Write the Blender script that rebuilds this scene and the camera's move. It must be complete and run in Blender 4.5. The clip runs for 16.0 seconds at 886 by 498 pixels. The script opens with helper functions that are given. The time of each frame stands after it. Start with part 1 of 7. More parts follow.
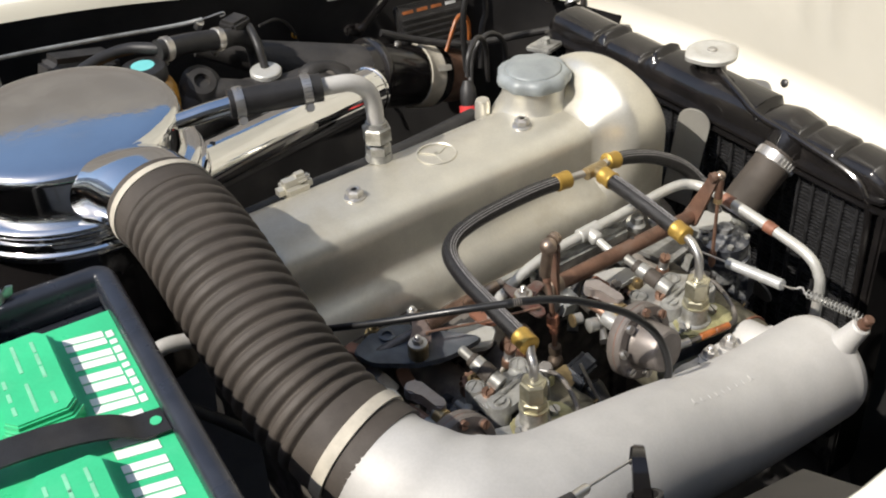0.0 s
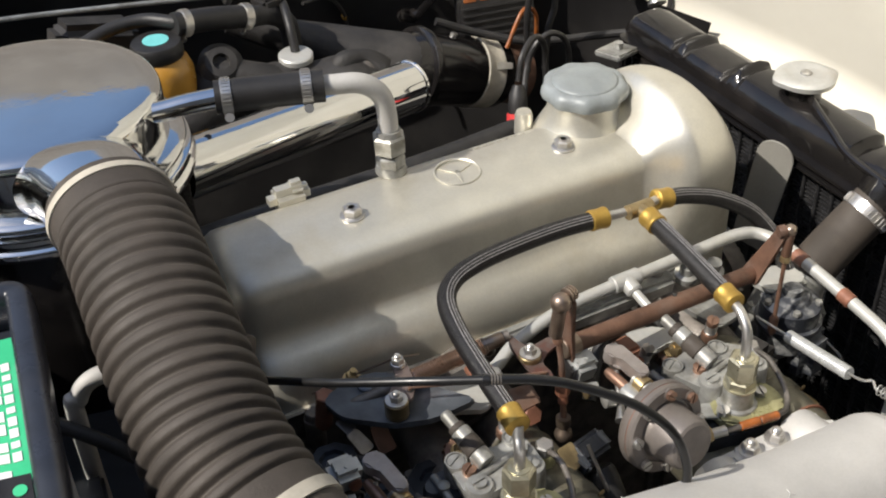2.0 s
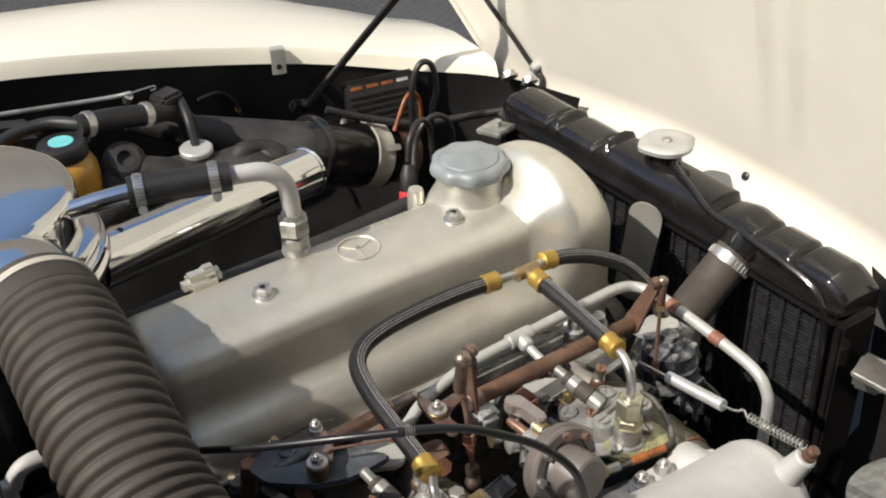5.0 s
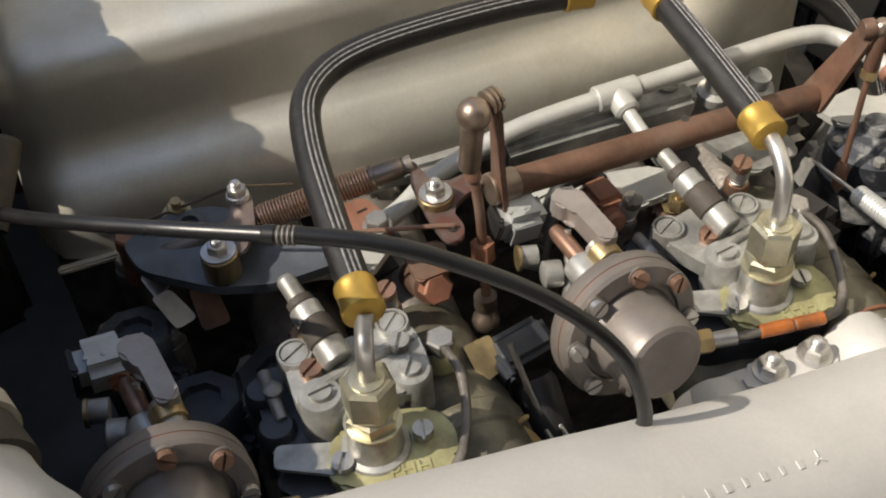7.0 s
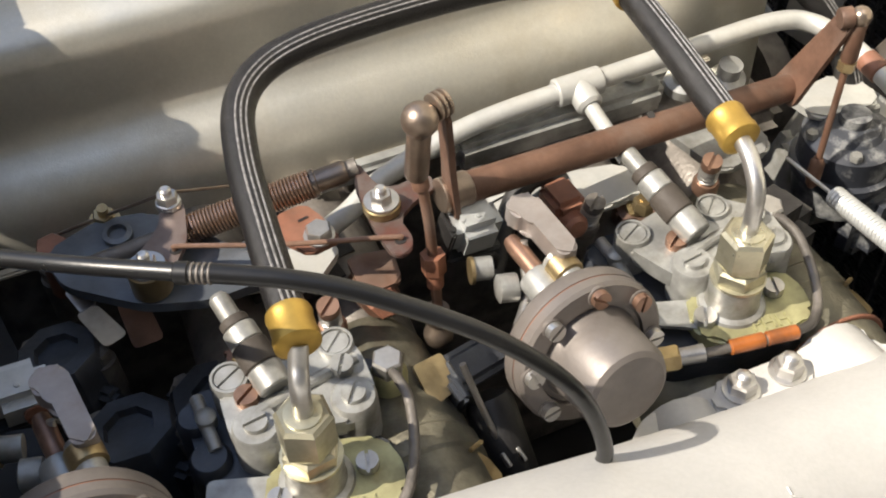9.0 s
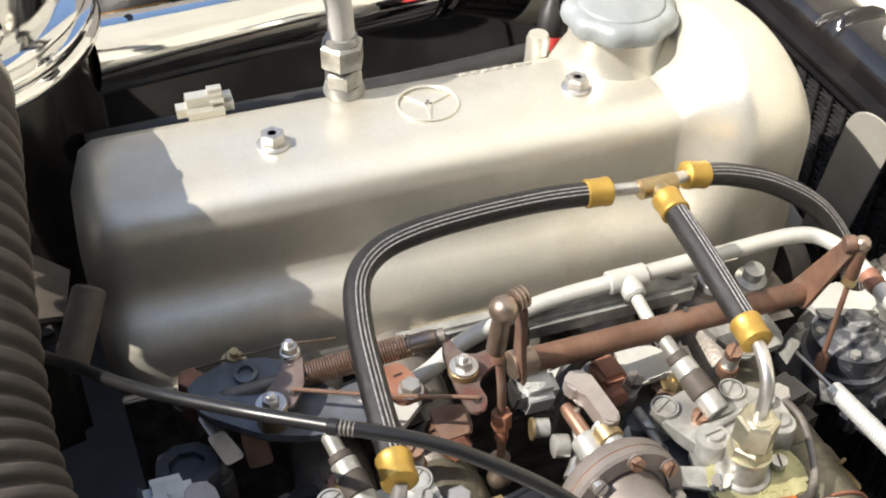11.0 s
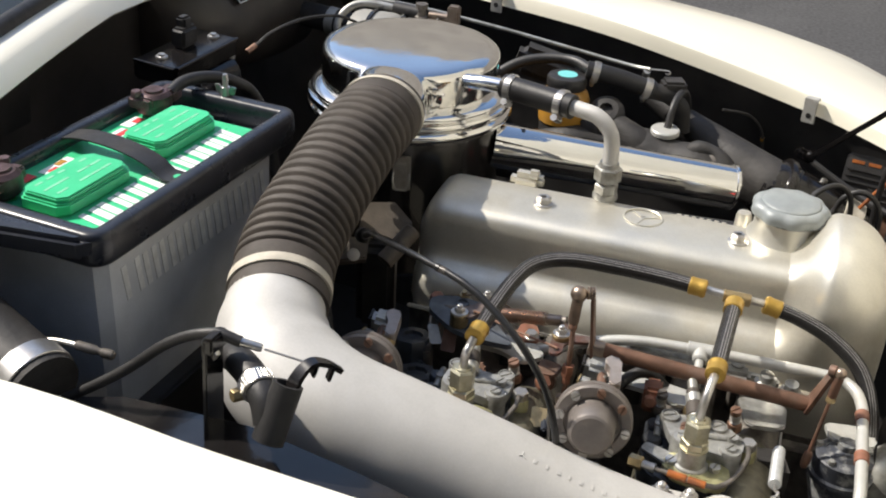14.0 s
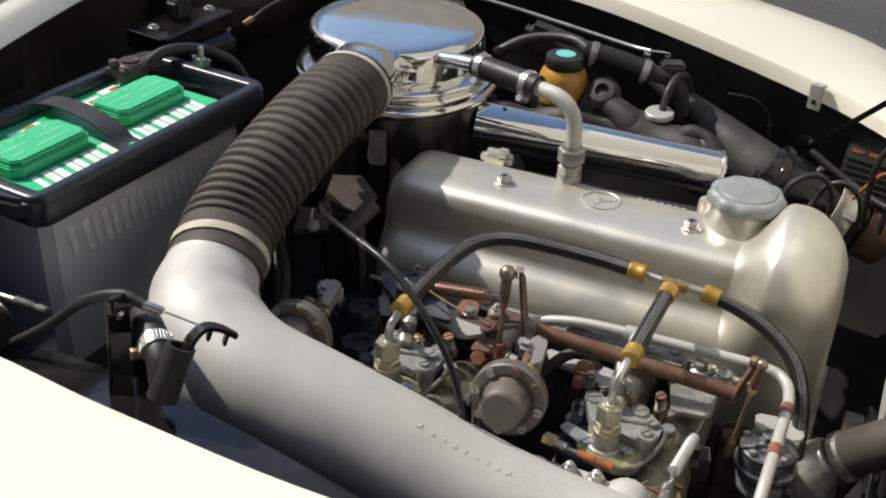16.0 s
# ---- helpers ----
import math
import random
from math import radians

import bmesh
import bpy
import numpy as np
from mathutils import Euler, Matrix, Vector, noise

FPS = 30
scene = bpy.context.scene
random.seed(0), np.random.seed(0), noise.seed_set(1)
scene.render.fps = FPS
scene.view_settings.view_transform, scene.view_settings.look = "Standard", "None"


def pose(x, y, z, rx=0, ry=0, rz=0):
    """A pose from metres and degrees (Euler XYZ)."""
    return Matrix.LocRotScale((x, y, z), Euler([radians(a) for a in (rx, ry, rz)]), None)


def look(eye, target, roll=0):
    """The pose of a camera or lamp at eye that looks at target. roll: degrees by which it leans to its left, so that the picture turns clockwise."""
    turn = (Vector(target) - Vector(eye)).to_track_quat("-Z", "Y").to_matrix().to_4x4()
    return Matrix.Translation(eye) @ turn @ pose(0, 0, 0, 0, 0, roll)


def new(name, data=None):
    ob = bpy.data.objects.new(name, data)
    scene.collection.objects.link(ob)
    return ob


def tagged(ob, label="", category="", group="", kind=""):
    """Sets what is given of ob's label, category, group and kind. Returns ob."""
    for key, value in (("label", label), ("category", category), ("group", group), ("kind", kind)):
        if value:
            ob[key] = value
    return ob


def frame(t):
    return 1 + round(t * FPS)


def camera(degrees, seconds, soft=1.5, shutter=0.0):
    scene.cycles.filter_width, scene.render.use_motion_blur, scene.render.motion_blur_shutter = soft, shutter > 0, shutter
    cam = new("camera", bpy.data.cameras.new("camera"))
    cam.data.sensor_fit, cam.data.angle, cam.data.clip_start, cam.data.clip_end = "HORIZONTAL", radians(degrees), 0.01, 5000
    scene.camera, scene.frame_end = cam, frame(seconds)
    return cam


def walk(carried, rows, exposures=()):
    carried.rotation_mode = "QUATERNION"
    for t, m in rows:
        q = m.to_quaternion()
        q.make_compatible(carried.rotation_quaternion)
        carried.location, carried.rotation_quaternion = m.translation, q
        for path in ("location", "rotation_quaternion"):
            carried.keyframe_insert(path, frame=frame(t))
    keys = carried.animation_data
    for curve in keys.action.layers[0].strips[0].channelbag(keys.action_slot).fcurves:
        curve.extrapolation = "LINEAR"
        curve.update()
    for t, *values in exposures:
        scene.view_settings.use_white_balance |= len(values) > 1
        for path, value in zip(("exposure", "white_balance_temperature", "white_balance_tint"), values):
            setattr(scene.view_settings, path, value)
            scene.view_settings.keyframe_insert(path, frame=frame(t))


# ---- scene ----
cam = camera(43.1, 16.0, soft=2.0)
PATH = [
    (0, (-0.459, -0.848, 1.48), (0.431, 0.492, 0.292), -3.6),
    (0.5, (-0.46, -0.881, 1.465), (0.441, 0.479, 0.308), -4.2),
    (1, (-0.45, -0.859, 1.477), (0.43, 0.497, 0.3), -6.1),
    (1.5, (-0.33, -0.786, 1.452), (0.461, 0.64, 0.293), -4.2),
    (2, (-0.289, -0.757, 1.418), (0.42, 0.667, 0.205), -2.4),
    (2.5, (-0.315, -0.772, 1.462), (0.471, 0.655, 0.302), -5.2),
    (3, (-0.313, -0.795, 1.458), (0.493, 0.629, 0.308), -4.8),
    (3.2, (-0.308, -0.798, 1.468), (0.506, 0.623, 0.32), -4.6),
    (5.3, (-0.334, -0.816, 1.458), (0.593, 0.57, 0.353), -2.3),
    (5.5, (-0.319, -0.815, 1.434), (0.592, 0.573, 0.32), -3.5),
    (6, (-0.187, -0.756, 1.315), (0.549, 0.656, 0.105), 0.8),
    (6.5, (-0.096, -0.657, 1.217), (0.439, 0.732, -0.118), -0.5),
    (7, (-0.069, -0.59, 1.19), (0.393, 0.733, -0.237), -3.4),
    (7.5, (-0.054, -0.559, 1.171), (0.375, 0.728, -0.299), -4.3),
    (8, (-0.045, -0.558, 1.178), (0.396, 0.724, -0.292), -4.7),
    (8.2, (-0.045, -0.557, 1.177), (0.417, 0.725, -0.286), -3.9),
    (10.3, (-0.029, -0.542, 1.181), (0.456, 0.673, -0.331), -0.2),
    (10.5, (-0.041, -0.544, 1.206), (0.483, 0.684, -0.283), 1.9),
    (11, (-0.091, -0.606, 1.291), (0.401, 0.802, -0.042), 0.8),
    (11.5, (-0.204, -0.744, 1.401), (0.296, 0.805, 0.239), 0.1),
    (12, (-0.273, -0.881, 1.438), (0.128, 0.766, 0.376), 0.9),
    (12.5, (-0.18, -0.867, 1.404), (-0.093, 0.853, 0.387), 1.7),
    (13, (-0.005, -0.861, 1.399), (-0.204, 0.86, 0.4), 4.6),
    (13.5, (0.108, -0.997, 1.408), (-0.277, 0.703, 0.428), 2.1),
    (14, (0.216, -1.14, 1.411), (-0.274, 0.543, 0.448), 3.8),
    (14.5, (0.285, -1.177, 1.41), (-0.289, 0.495, 0.473), 1.9),
    (15, (0.317, -1.172, 1.419), (-0.293, 0.476, 0.465), 1.5),
    (15.5, (0.407, -1.13, 1.435), (-0.255, 0.498, 0.481), -0.1),
    (16, (0.386, -1.097, 1.438), (-0.278, 0.491, 0.419), 3.0),
]
EXPO = [(0, 0.27, 6550, 10), (1, 0.24, 6550, 10), (3, 0.21, 6550, 10), (5.5, 0.19, 6600, 10), (6, 0.24, 6720, 10), (6.5, 0.32, 6830, 10), (7, 0.32, 6950, 10), (8, 0.56, 6900, 10), (10.3, 0.94, 6750, 10), (11, 0.99, 6650, 10), (11.5, 0.86, 6650, 10), (12.5, 0.66, 6640, 10), (13.5, 0.54, 6630, 10), (14.5, 0.38, 6600, 10), (16, 0.09, 6570, 10)]
walk(cam, [(t, look(eye, target, roll)) for t, eye, target, roll in PATH], EXPO)

# ---- light ----
SUN_FROM = Vector((-0.90, 0.06, 1.0)).normalized()
world = bpy.data.worlds.new("sky")
scene.world = world
world.use_nodes = True
wt = world.node_tree
sky = wt.nodes.new("ShaderNodeTexSky")
sky.sky_type = "NISHITA"
sky.sun_disc = False
sky.sun_elevation = math.asin(SUN_FROM.z)
sky.sun_rotation = math.atan2(SUN_FROM.x, SUN_FROM.y)
wt.nodes["Background"].inputs[1].default_value = 0.145
wt.links.new(sky.outputs[0], wt.nodes["Background"].inputs[0])
sun = new("sun", bpy.data.lights.new("sun", "SUN"))
sun.data.energy = 4.7
sun.data.angle = radians(0.53)
sun.data.color = (1.0, 0.94, 0.85)
sun.matrix_world = look(SUN_FROM * 20, (0, 0, 0))


# ---- materials ----
def mat(name, col, rough=0.5, metal=0.0, var=0.12, scale=40.0, bump=0.0, bscale=250.0, col2=None, spots=0.0, coat=0.0, stain=None, sscale=9.0, samount=0.0, rvar=0.1, grain=0.025):
    """A surface with grain and patches: col mixes towards col2, stain lies in blotches, rough varies with both."""
    m = bpy.data.materials.new(name)
    m.use_nodes = True
    nt = m.node_tree
    b = nt.nodes["Principled BSDF"]
    N, L = nt.nodes.new, nt.links.new
    co = N("ShaderNodeTexCoord")
    n1 = N("ShaderNodeTexNoise")
    n1.inputs["Scale"].default_value = scale
    n1.inputs["Detail"].default_value = 6.0
    n2 = N("ShaderNodeTexNoise")
    n2.inputs["Scale"].default_value = sscale
    n2.inputs["Detail"].default_value = 8.0
    n2.inputs["Roughness"].default_value = 0.65
    L(co.outputs["Object"], n1.inputs["Vector"])
    L(co.outputs["Object"], n2.inputs["Vector"])
    c2 = col2 or tuple(c * (1 - var) for c in col)
    mx = N("ShaderNodeMix")
    mx.data_type = "RGBA"
    mx.inputs[6].default_value = (*col, 1)
    mx.inputs[7].default_value = (*c2, 1)
    r1 = N("ShaderNodeMapRange")
    r1.inputs[1].default_value, r1.inputs[2].default_value = 0.38, 0.64
    L(n1.outputs[0], r1.inputs[0])
    L(r1.outputs[0], mx.inputs[0])
    out = mx.outputs[2]
    n4 = N("ShaderNodeTexNoise")
    n4.inputs["Scale"].default_value = 420.0
    n4.inputs["Detail"].default_value = 3.0
    L(co.outputs["Object"], n4.inputs["Vector"])
    r4 = N("ShaderNodeMapRange")
    r4.inputs[1].default_value, r4.inputs[2].default_value = 0.35, 0.65
    r4.inputs[3].default_value, r4.inputs[4].default_value = 1 - grain, 1 + grain
    L(n4.outputs[0], r4.inputs[0])
    mg = N("ShaderNodeVectorMath")
    mg.operation = "SCALE"
    L(out, mg.inputs[0])
    L(r4.outputs[0], mg.inputs["Scale"])
    out = mg.outputs[0]
    r2 = N("ShaderNodeMapRange")
    r2.inputs[1].default_value, r2.inputs[2].default_value = 0.5, 0.72
    L(n2.outputs[0], r2.inputs[0])
    if stain:
        mul = N("ShaderNodeMath")
        mul.operation = "MULTIPLY"
        mul.inputs[1].default_value = samount
        L(r2.outputs[0], mul.inputs[0])
        ms = N("ShaderNodeMix")
        ms.data_type = "RGBA"
        ms.inputs[7].default_value = (*stain, 1)
        L(mul.outputs[0], ms.inputs[0])
        L(out, ms.inputs[6])
        out = ms.outputs[2]
    L(out, b.inputs["Base Color"])
    rr = N("ShaderNodeMapRange")
    rr.inputs[3].default_value, rr.inputs[4].default_value = max(0.02, rough - rvar), min(1.0, rough + rvar)
    ad = N("ShaderNodeMath")
    ad.operation = "ADD"
    L(n1.outputs[0], ad.inputs[0])
    L(n2.outputs[0], ad.inputs[1])
    rr.inputs[1].default_value, rr.inputs[2].default_value = 0.7, 1.3
    L(ad.outputs[0], rr.inputs[0])
    L(rr.outputs[0], b.inputs["Roughness"])
    b.inputs["Metallic"].default_value = metal
    b.inputs["Coat Weight"].default_value = coat
    if bump:
        n3 = N("ShaderNodeTexNoise")
        n3.inputs["Scale"].default_value = bscale
        n3.inputs["Detail"].default_value = 4.0
        L(co.outputs["Object"], n3.inputs["Vector"])
        bp = N("ShaderNodeBump")
        bp.inputs["Strength"].default_value = bump
        bp.inputs["Distance"].default_value = 0.001
        L(n3.outputs[0], bp.inputs["Height"])
        L(bp.outputs[0], b.inputs["Normal"])
    return m


M_COVER = mat("satin_aluminium", (0.68, 0.655, 0.575), 0.42, 0.73, 0.10, 25, 0.12, 900, stain=(0.38, 0.32, 0.21), samount=0.5, sscale=9)
M_PIPE = mat("silver_painted_pipe", (0.50, 0.49, 0.47), 0.62, 0.22, 0.08, 30, 0.10, 700, stain=(0.36, 0.34, 0.31), samount=0.4, sscale=6)
M_CAST = mat("cast_zinc", (0.42, 0.42, 0.40), 0.44, 0.55, 0.40, 60, 0.12, 500, stain=(0.12, 0.105, 0.075), samount=0.75, sscale=34)
M_CASTD = mat("oily_cast_metal", (0.20, 0.18, 0.16), 0.5, 0.45, 0.45, 50, 0.4, 400, stain=(0.05, 0.045, 0.04), samount=0.8, sscale=25)
M_DIAPH = mat("grey_brown_pump_metal", (0.195, 0.173, 0.158), 0.48, 0.4, 0.2, 40, 0.08, 600, stain=(0.13, 0.10, 0.075), samount=0.5, sscale=30)
M_GOLDP = mat("yellow_passivated_metal", (0.44, 0.42, 0.23), 0.45, 0.5, 0.35, 60, 0.15, 400, stain=(0.19, 0.16, 0.085), samount=0.7, sscale=35)
M_NUT = mat("plated_union_metal", (0.54, 0.51, 0.38), 0.34, 0.8, 0.3, 60, 0.06, 500, stain=(0.26, 0.22, 0.12), samount=0.7, sscale=50)
M_BRASS = mat("brass", (0.43, 0.33, 0.18), 0.38, 0.85, 0.3, 60, 0.06, 500, stain=(0.18, 0.12, 0.055), samount=0.65, sscale=50)
M_FERR = mat("gold_anodised_ferrule", (0.55, 0.355, 0.085), 0.45, 0.75, 0.25, 50, 0.05, 500, stain=(0.40, 0.25, 0.06), samount=0.5, sscale=40)
M_CHROME = mat("chrome", (0.78, 0.78, 0.77), 0.07, 1.0, 0.05, 20, 0.35, 22, rvar=0.05, grain=0.0)
M_STEEL = mat("bright_steel", (0.60, 0.585, 0.56), 0.36, 0.9, 0.2, 60, 0.05, 500, stain=(0.30, 0.25, 0.20), samount=0.5, sscale=55)
M_RUST = mat("rusty_brown_steel", (0.185, 0.100, 0.067), 0.52, 0.35, 0.45, 45, 0.25, 400, stain=(0.24, 0.205, 0.175), samount=0.5, sscale=22)
M_RUSTR = mat("red_lead_steel", (0.27, 0.115, 0.070), 0.58, 0.15, 0.4, 55, 0.2, 400, stain=(0.16, 0.11, 0.085), samount=0.6, sscale=30)
M_COPPER = mat("coppery_screw_metal", (0.34, 0.205, 0.145), 0.42, 0.75, 0.35, 90, 0.1, 500)
M_COIL = mat("coppery_spring_wire", (0.46, 0.31, 0.23), 0.30, 0.9, 0.3, 90, 0.05, 500, stain=(0.24, 0.15, 0.10), samount=0.5, sscale=60)
M_SPECK = mat("rust_specked_steel", (0.17, 0.130, 0.115), 0.48, 0.4, 0.4, 60, 0.2, 500, stain=(0.13, 0.042, 0.028), samount=0.95, sscale=60)
M_CABLE = mat("glossy_black_sheath", (0.010, 0.010, 0.0105), 0.34, 0.0, 0.3, 60, 0.05, 300, stain=(0.022, 0.021, 0.020), samount=0.5, sscale=20)
M_FADED = mat("faded_green_print", (0.22, 0.60, 0.38), 0.5, 0, 0.2, 60)
M_LUG = mat("blue_grey_lug_metal", (0.12, 0.135, 0.155), 0.45, 0.3, 0.4, 45, 0.2, 350, stain=(0.05, 0.05, 0.052), samount=0.8, sscale=30)
M_FRAME = mat("blue_black_frame_coating", (0.024, 0.027, 0.036), 0.30, 0.0, 0.3, 30, 0.1, 200, stain=(0.045, 0.047, 0.055), samount=0.5, sscale=14)
M_CHIP = mat("chipped_blue_black_paint", (0.050, 0.055, 0.068), 0.40, 0.1, 0.4, 40, 0.2, 300, stain=(0.66, 0.66, 0.63), samount=1.0, sscale=26)
M_LEVER = mat("plum_grey_lever_metal", (0.33, 0.295, 0.275), 0.42, 0.45, 0.2, 50, 0.08, 500, stain=(0.20, 0.15, 0.125), samount=0.5, sscale=40)
M_DUCT = mat("weathered_duct_rubber", (0.060, 0.049, 0.040), 0.72, 0.0, 0.3, 30, 0.3, 500, stain=(0.095, 0.080, 0.064), samount=0.5, sscale=10)
M_RUBBER = mat("black_rubber", (0.019, 0.018, 0.018), 0.50, 0.0, 0.4, 60, 0.2, 500, stain=(0.045, 0.041, 0.038), samount=0.4, sscale=20)
M_BLACK = mat("gloss_black_paint", (0.011, 0.010, 0.010), 0.15, 0.0, 0.3, 20, 0.22, 90, stain=(0.034, 0.029, 0.026), samount=0.45, sscale=16, rvar=0.08)
M_BAY = mat("dusty_black_bay_paint", (0.022, 0.021, 0.021), 0.40, 0.0, 0.4, 15, 0.1, 200, stain=(0.050, 0.046, 0.043), samount=0.6, sscale=8)
M_DARK = mat("dusty_dark_casting", (0.026, 0.024, 0.023), 0.62, 0.1, 0.4, 35, 0.7, 160, stain=(0.066, 0.060, 0.054), samount=0.6, sscale=14)
M_OLDST = mat("aged_brown_steel", (0.34, 0.27, 0.215), 0.36, 0.85, 0.3, 60, 0.15, 400, stain=(0.18, 0.12, 0.09), samount=0.6, sscale=40)
M_FIRE = mat("dusty_firewall_paint", (0.030, 0.027, 0.026), 0.48, 0.0, 0.4, 12, 0.15, 150, stain=(0.055, 0.048, 0.043), samount=0.7, sscale=9)
M_FIREB = mat("dusty_brown_black_paint", (0.034, 0.028, 0.024), 0.42, 0.0, 0.35, 14, 0.12, 150, stain=(0.062, 0.050, 0.042), samount=0.7, sscale=7)
M_BROWN = mat("dusty_brown_casting", (0.095, 0.078, 0.062), 0.62, 0.1, 0.35, 40, 0.4, 300, stain=(0.045, 0.038, 0.032), samount=0.6, sscale=22)
M_CREAM = mat("cream_body_paint", (0.80, 0.765, 0.64), 0.22, 0.0, 0.03, 6, coat=0.6, rvar=0.05, grain=0.0)
M_CREAMU = mat("cream_hood_underside", (0.73, 0.695, 0.60), 0.38, 0.0, 0.06, 5, 0.04, 60, stain=(0.64, 0.60, 0.505), samount=0.5, sscale=4, grain=0.0)
M_WPIPE = mat("pale_grey_tube_paint", (0.48, 0.48, 0.455), 0.42, 0.3, 0.12, 50, 0.1, 400, stain=(0.40, 0.36, 0.30), samount=0.5, sscale=30)
M_GREEN = mat("green_battery_plastic", (0.045, 0.52, 0.235), 0.36, 0.0, 0.12, 20, 0.05, 300, stain=(0.14, 0.58, 0.33), samount=0.35, sscale=18)
M_CASE = mat("grey_battery_case", (0.56, 0.585, 0.62), 0.42, 0.0, 0.15, 20, 0.05, 300, stain=(0.47, 0.48, 0.49), samount=0.4, sscale=9)
M_WHITE = mat("white_print", (0.80, 0.81, 0.78), 0.5, 0.0, 0.08, 80)
M_PRINT = mat("pale_worn_print", (0.74, 0.75, 0.74), 0.5, 0.0, 0.25, 60, stain=(0.60, 0.61, 0.62), samount=0.9, sscale=45)
M_RED = mat("red_print", (0.62, 0.05, 0.05), 0.45, 0.0, 0.15, 80)
M_YEL = mat("amber_fluid_plastic", (0.46, 0.235, 0.04), 0.25, 0.0, 0.2, 20)
M_TEAL = mat("teal_cap_sticker", (0.16, 0.55, 0.55), 0.45, 0.0, 0.1, 60)
M_ORANGE = mat("orange_sleeve", (0.33, 0.10, 0.022), 0.36, 0.0, 0.4, 90, 0.1, 400, stain=(0.11, 0.045, 0.025), samount=0.75, sscale=70)
M_GCAP = mat("grey_bakelite_cap", (0.26, 0.285, 0.29), 0.48, 0.1, 0.2, 30, 0.2, 300, stain=(0.34, 0.36, 0.35), samount=0.6, sscale=16)
M_BOOST = mat("grey_painted_drum", (0.33, 0.32, 0.29), 0.5, 0.2, 0.12, 25, 0.1, 300, stain=(0.25, 0.24, 0.21), samount=0.4, sscale=10)
M_PURPLE = mat("corroded_battery_clamp", (0.10, 0.06, 0.06), 0.5, 0.4, 0.5, 60, 0.5, 300, stain=(0.24, 0.16, 0.20), samount=0.5, sscale=45)
M_ASPH = mat("asphalt", (0.060, 0.060, 0.062), 0.85, 0.0, 0.35, 60, 0.5, 200, stain=(0.085, 0.085, 0.085), samount=0.6, sscale=2)
M_RAD = mat("radiator_core", (0.038, 0.038, 0.040), 0.30, 0.2, 0.5, 120, 0.6, 300)
M_CREAMBAND = mat("pale_cloth_band", (0.50, 0.46, 0.38), 0.7, 0.0, 0.2, 60, 0.2, 500)


M_STUCCO = mat("grey_brown_stucco", (0.50, 0.43, 0.35), 0.8, 0.0, 0.15, 3, 0.3, 60, stain=(0.40, 0.345, 0.285), samount=0.5, sscale=0.7)
M_SKYBLOCK = mat("dark_sky_blocker", (0.13, 0.13, 0.13), 0.8, 0.0, 0.3, 3, 0.3, 60, stain=(0.08, 0.085, 0.075), samount=0.6, sscale=0.9)
M_GLASS = bpy.data.materials.new("tinted_glass")
M_GLASS.use_nodes = True
gb = M_GLASS.node_tree.nodes["Principled BSDF"]
gb.inputs["Base Color"].default_value = (0.30, 0.36, 0.40, 1)
gb.inputs["Roughness"].default_value = 0.02
gb.inputs["Transmission Weight"].default_value = 0.9


# ---- building helpers ----
def V(*a):
    return Vector(a)


def along(a, b, up=(0, 0, 1)):
    """A matrix at a whose z axis points to b."""
    a, b = Vector(a), Vector(b)
    z = (b - a).normalized()
    u = Vector(up)
    if abs(z.dot(u.normalized())) > 0.98:
        u = Vector((1, 0, 0))
    x = u.cross(z).normalized()
    y = z.cross(x)
    m = Matrix((x, y, z)).transposed().to_4x4()
    m.translation = a
    return m


def glide(pts, n=10):
    """A smooth curve through the points."""
    pts = [Vector(p) for p in pts]
    out = []
    for i in range(len(pts) - 1):
        p0 = pts[i - 1] if i else pts[0] * 2 - pts[1]
        p1, p2 = pts[i], pts[i + 1]
        p3 = pts[i + 2] if i + 2 < len(pts) else pts[-1] * 2 - pts[-2]
        for k in range(n):
            t = k / n
            out.append(0.5 * (2 * p1 + (p2 - p0) * t + (2 * p0 - 5 * p1 + 4 * p2 - p3) * t * t + (3 * p1 - p0 - 3 * p2 + p3) * t ** 3))
    out.append(pts[-1])
    return out


def sweep(bm, pts, radius, segs=12, caps=True):
    """A tube along the points; radius is a number or a function of 0..1 along the length."""
    pts = [Vector(p) for p in pts]
    fn = radius if callable(radius) else (lambda s: radius)
    lens = [0.0]
    for a, b in zip(pts, pts[1:]):
        lens.append(lens[-1] + (b - a).length)
    nrm, rings = None, []
    for i, p in enumerate(pts):
        tan = (pts[min(i + 1, len(pts) - 1)] - pts[max(i - 1, 0)]).normalized()
        if nrm is None:
            nrm = tan.orthogonal().normalized()
        nrm = (nrm - tan * nrm.dot(tan)).normalized()
        bi = tan.cross(nrm)
        r = fn(lens[i] / lens[-1])
        rings.append([bm.verts.new(p + (nrm * math.cos(a) + bi * math.sin(a)) * r) for a in (2 * math.pi * k / segs for k in range(segs))])
    for a, b in zip(rings, rings[1:]):
        for k in range(segs):
            bm.faces.new((a[k], a[(k + 1) % segs], b[(k + 1) % segs], b[k]))
    if caps:
        bm.faces.new(rings[0][::-1])
        bm.faces.new(rings[-1])
    return bm


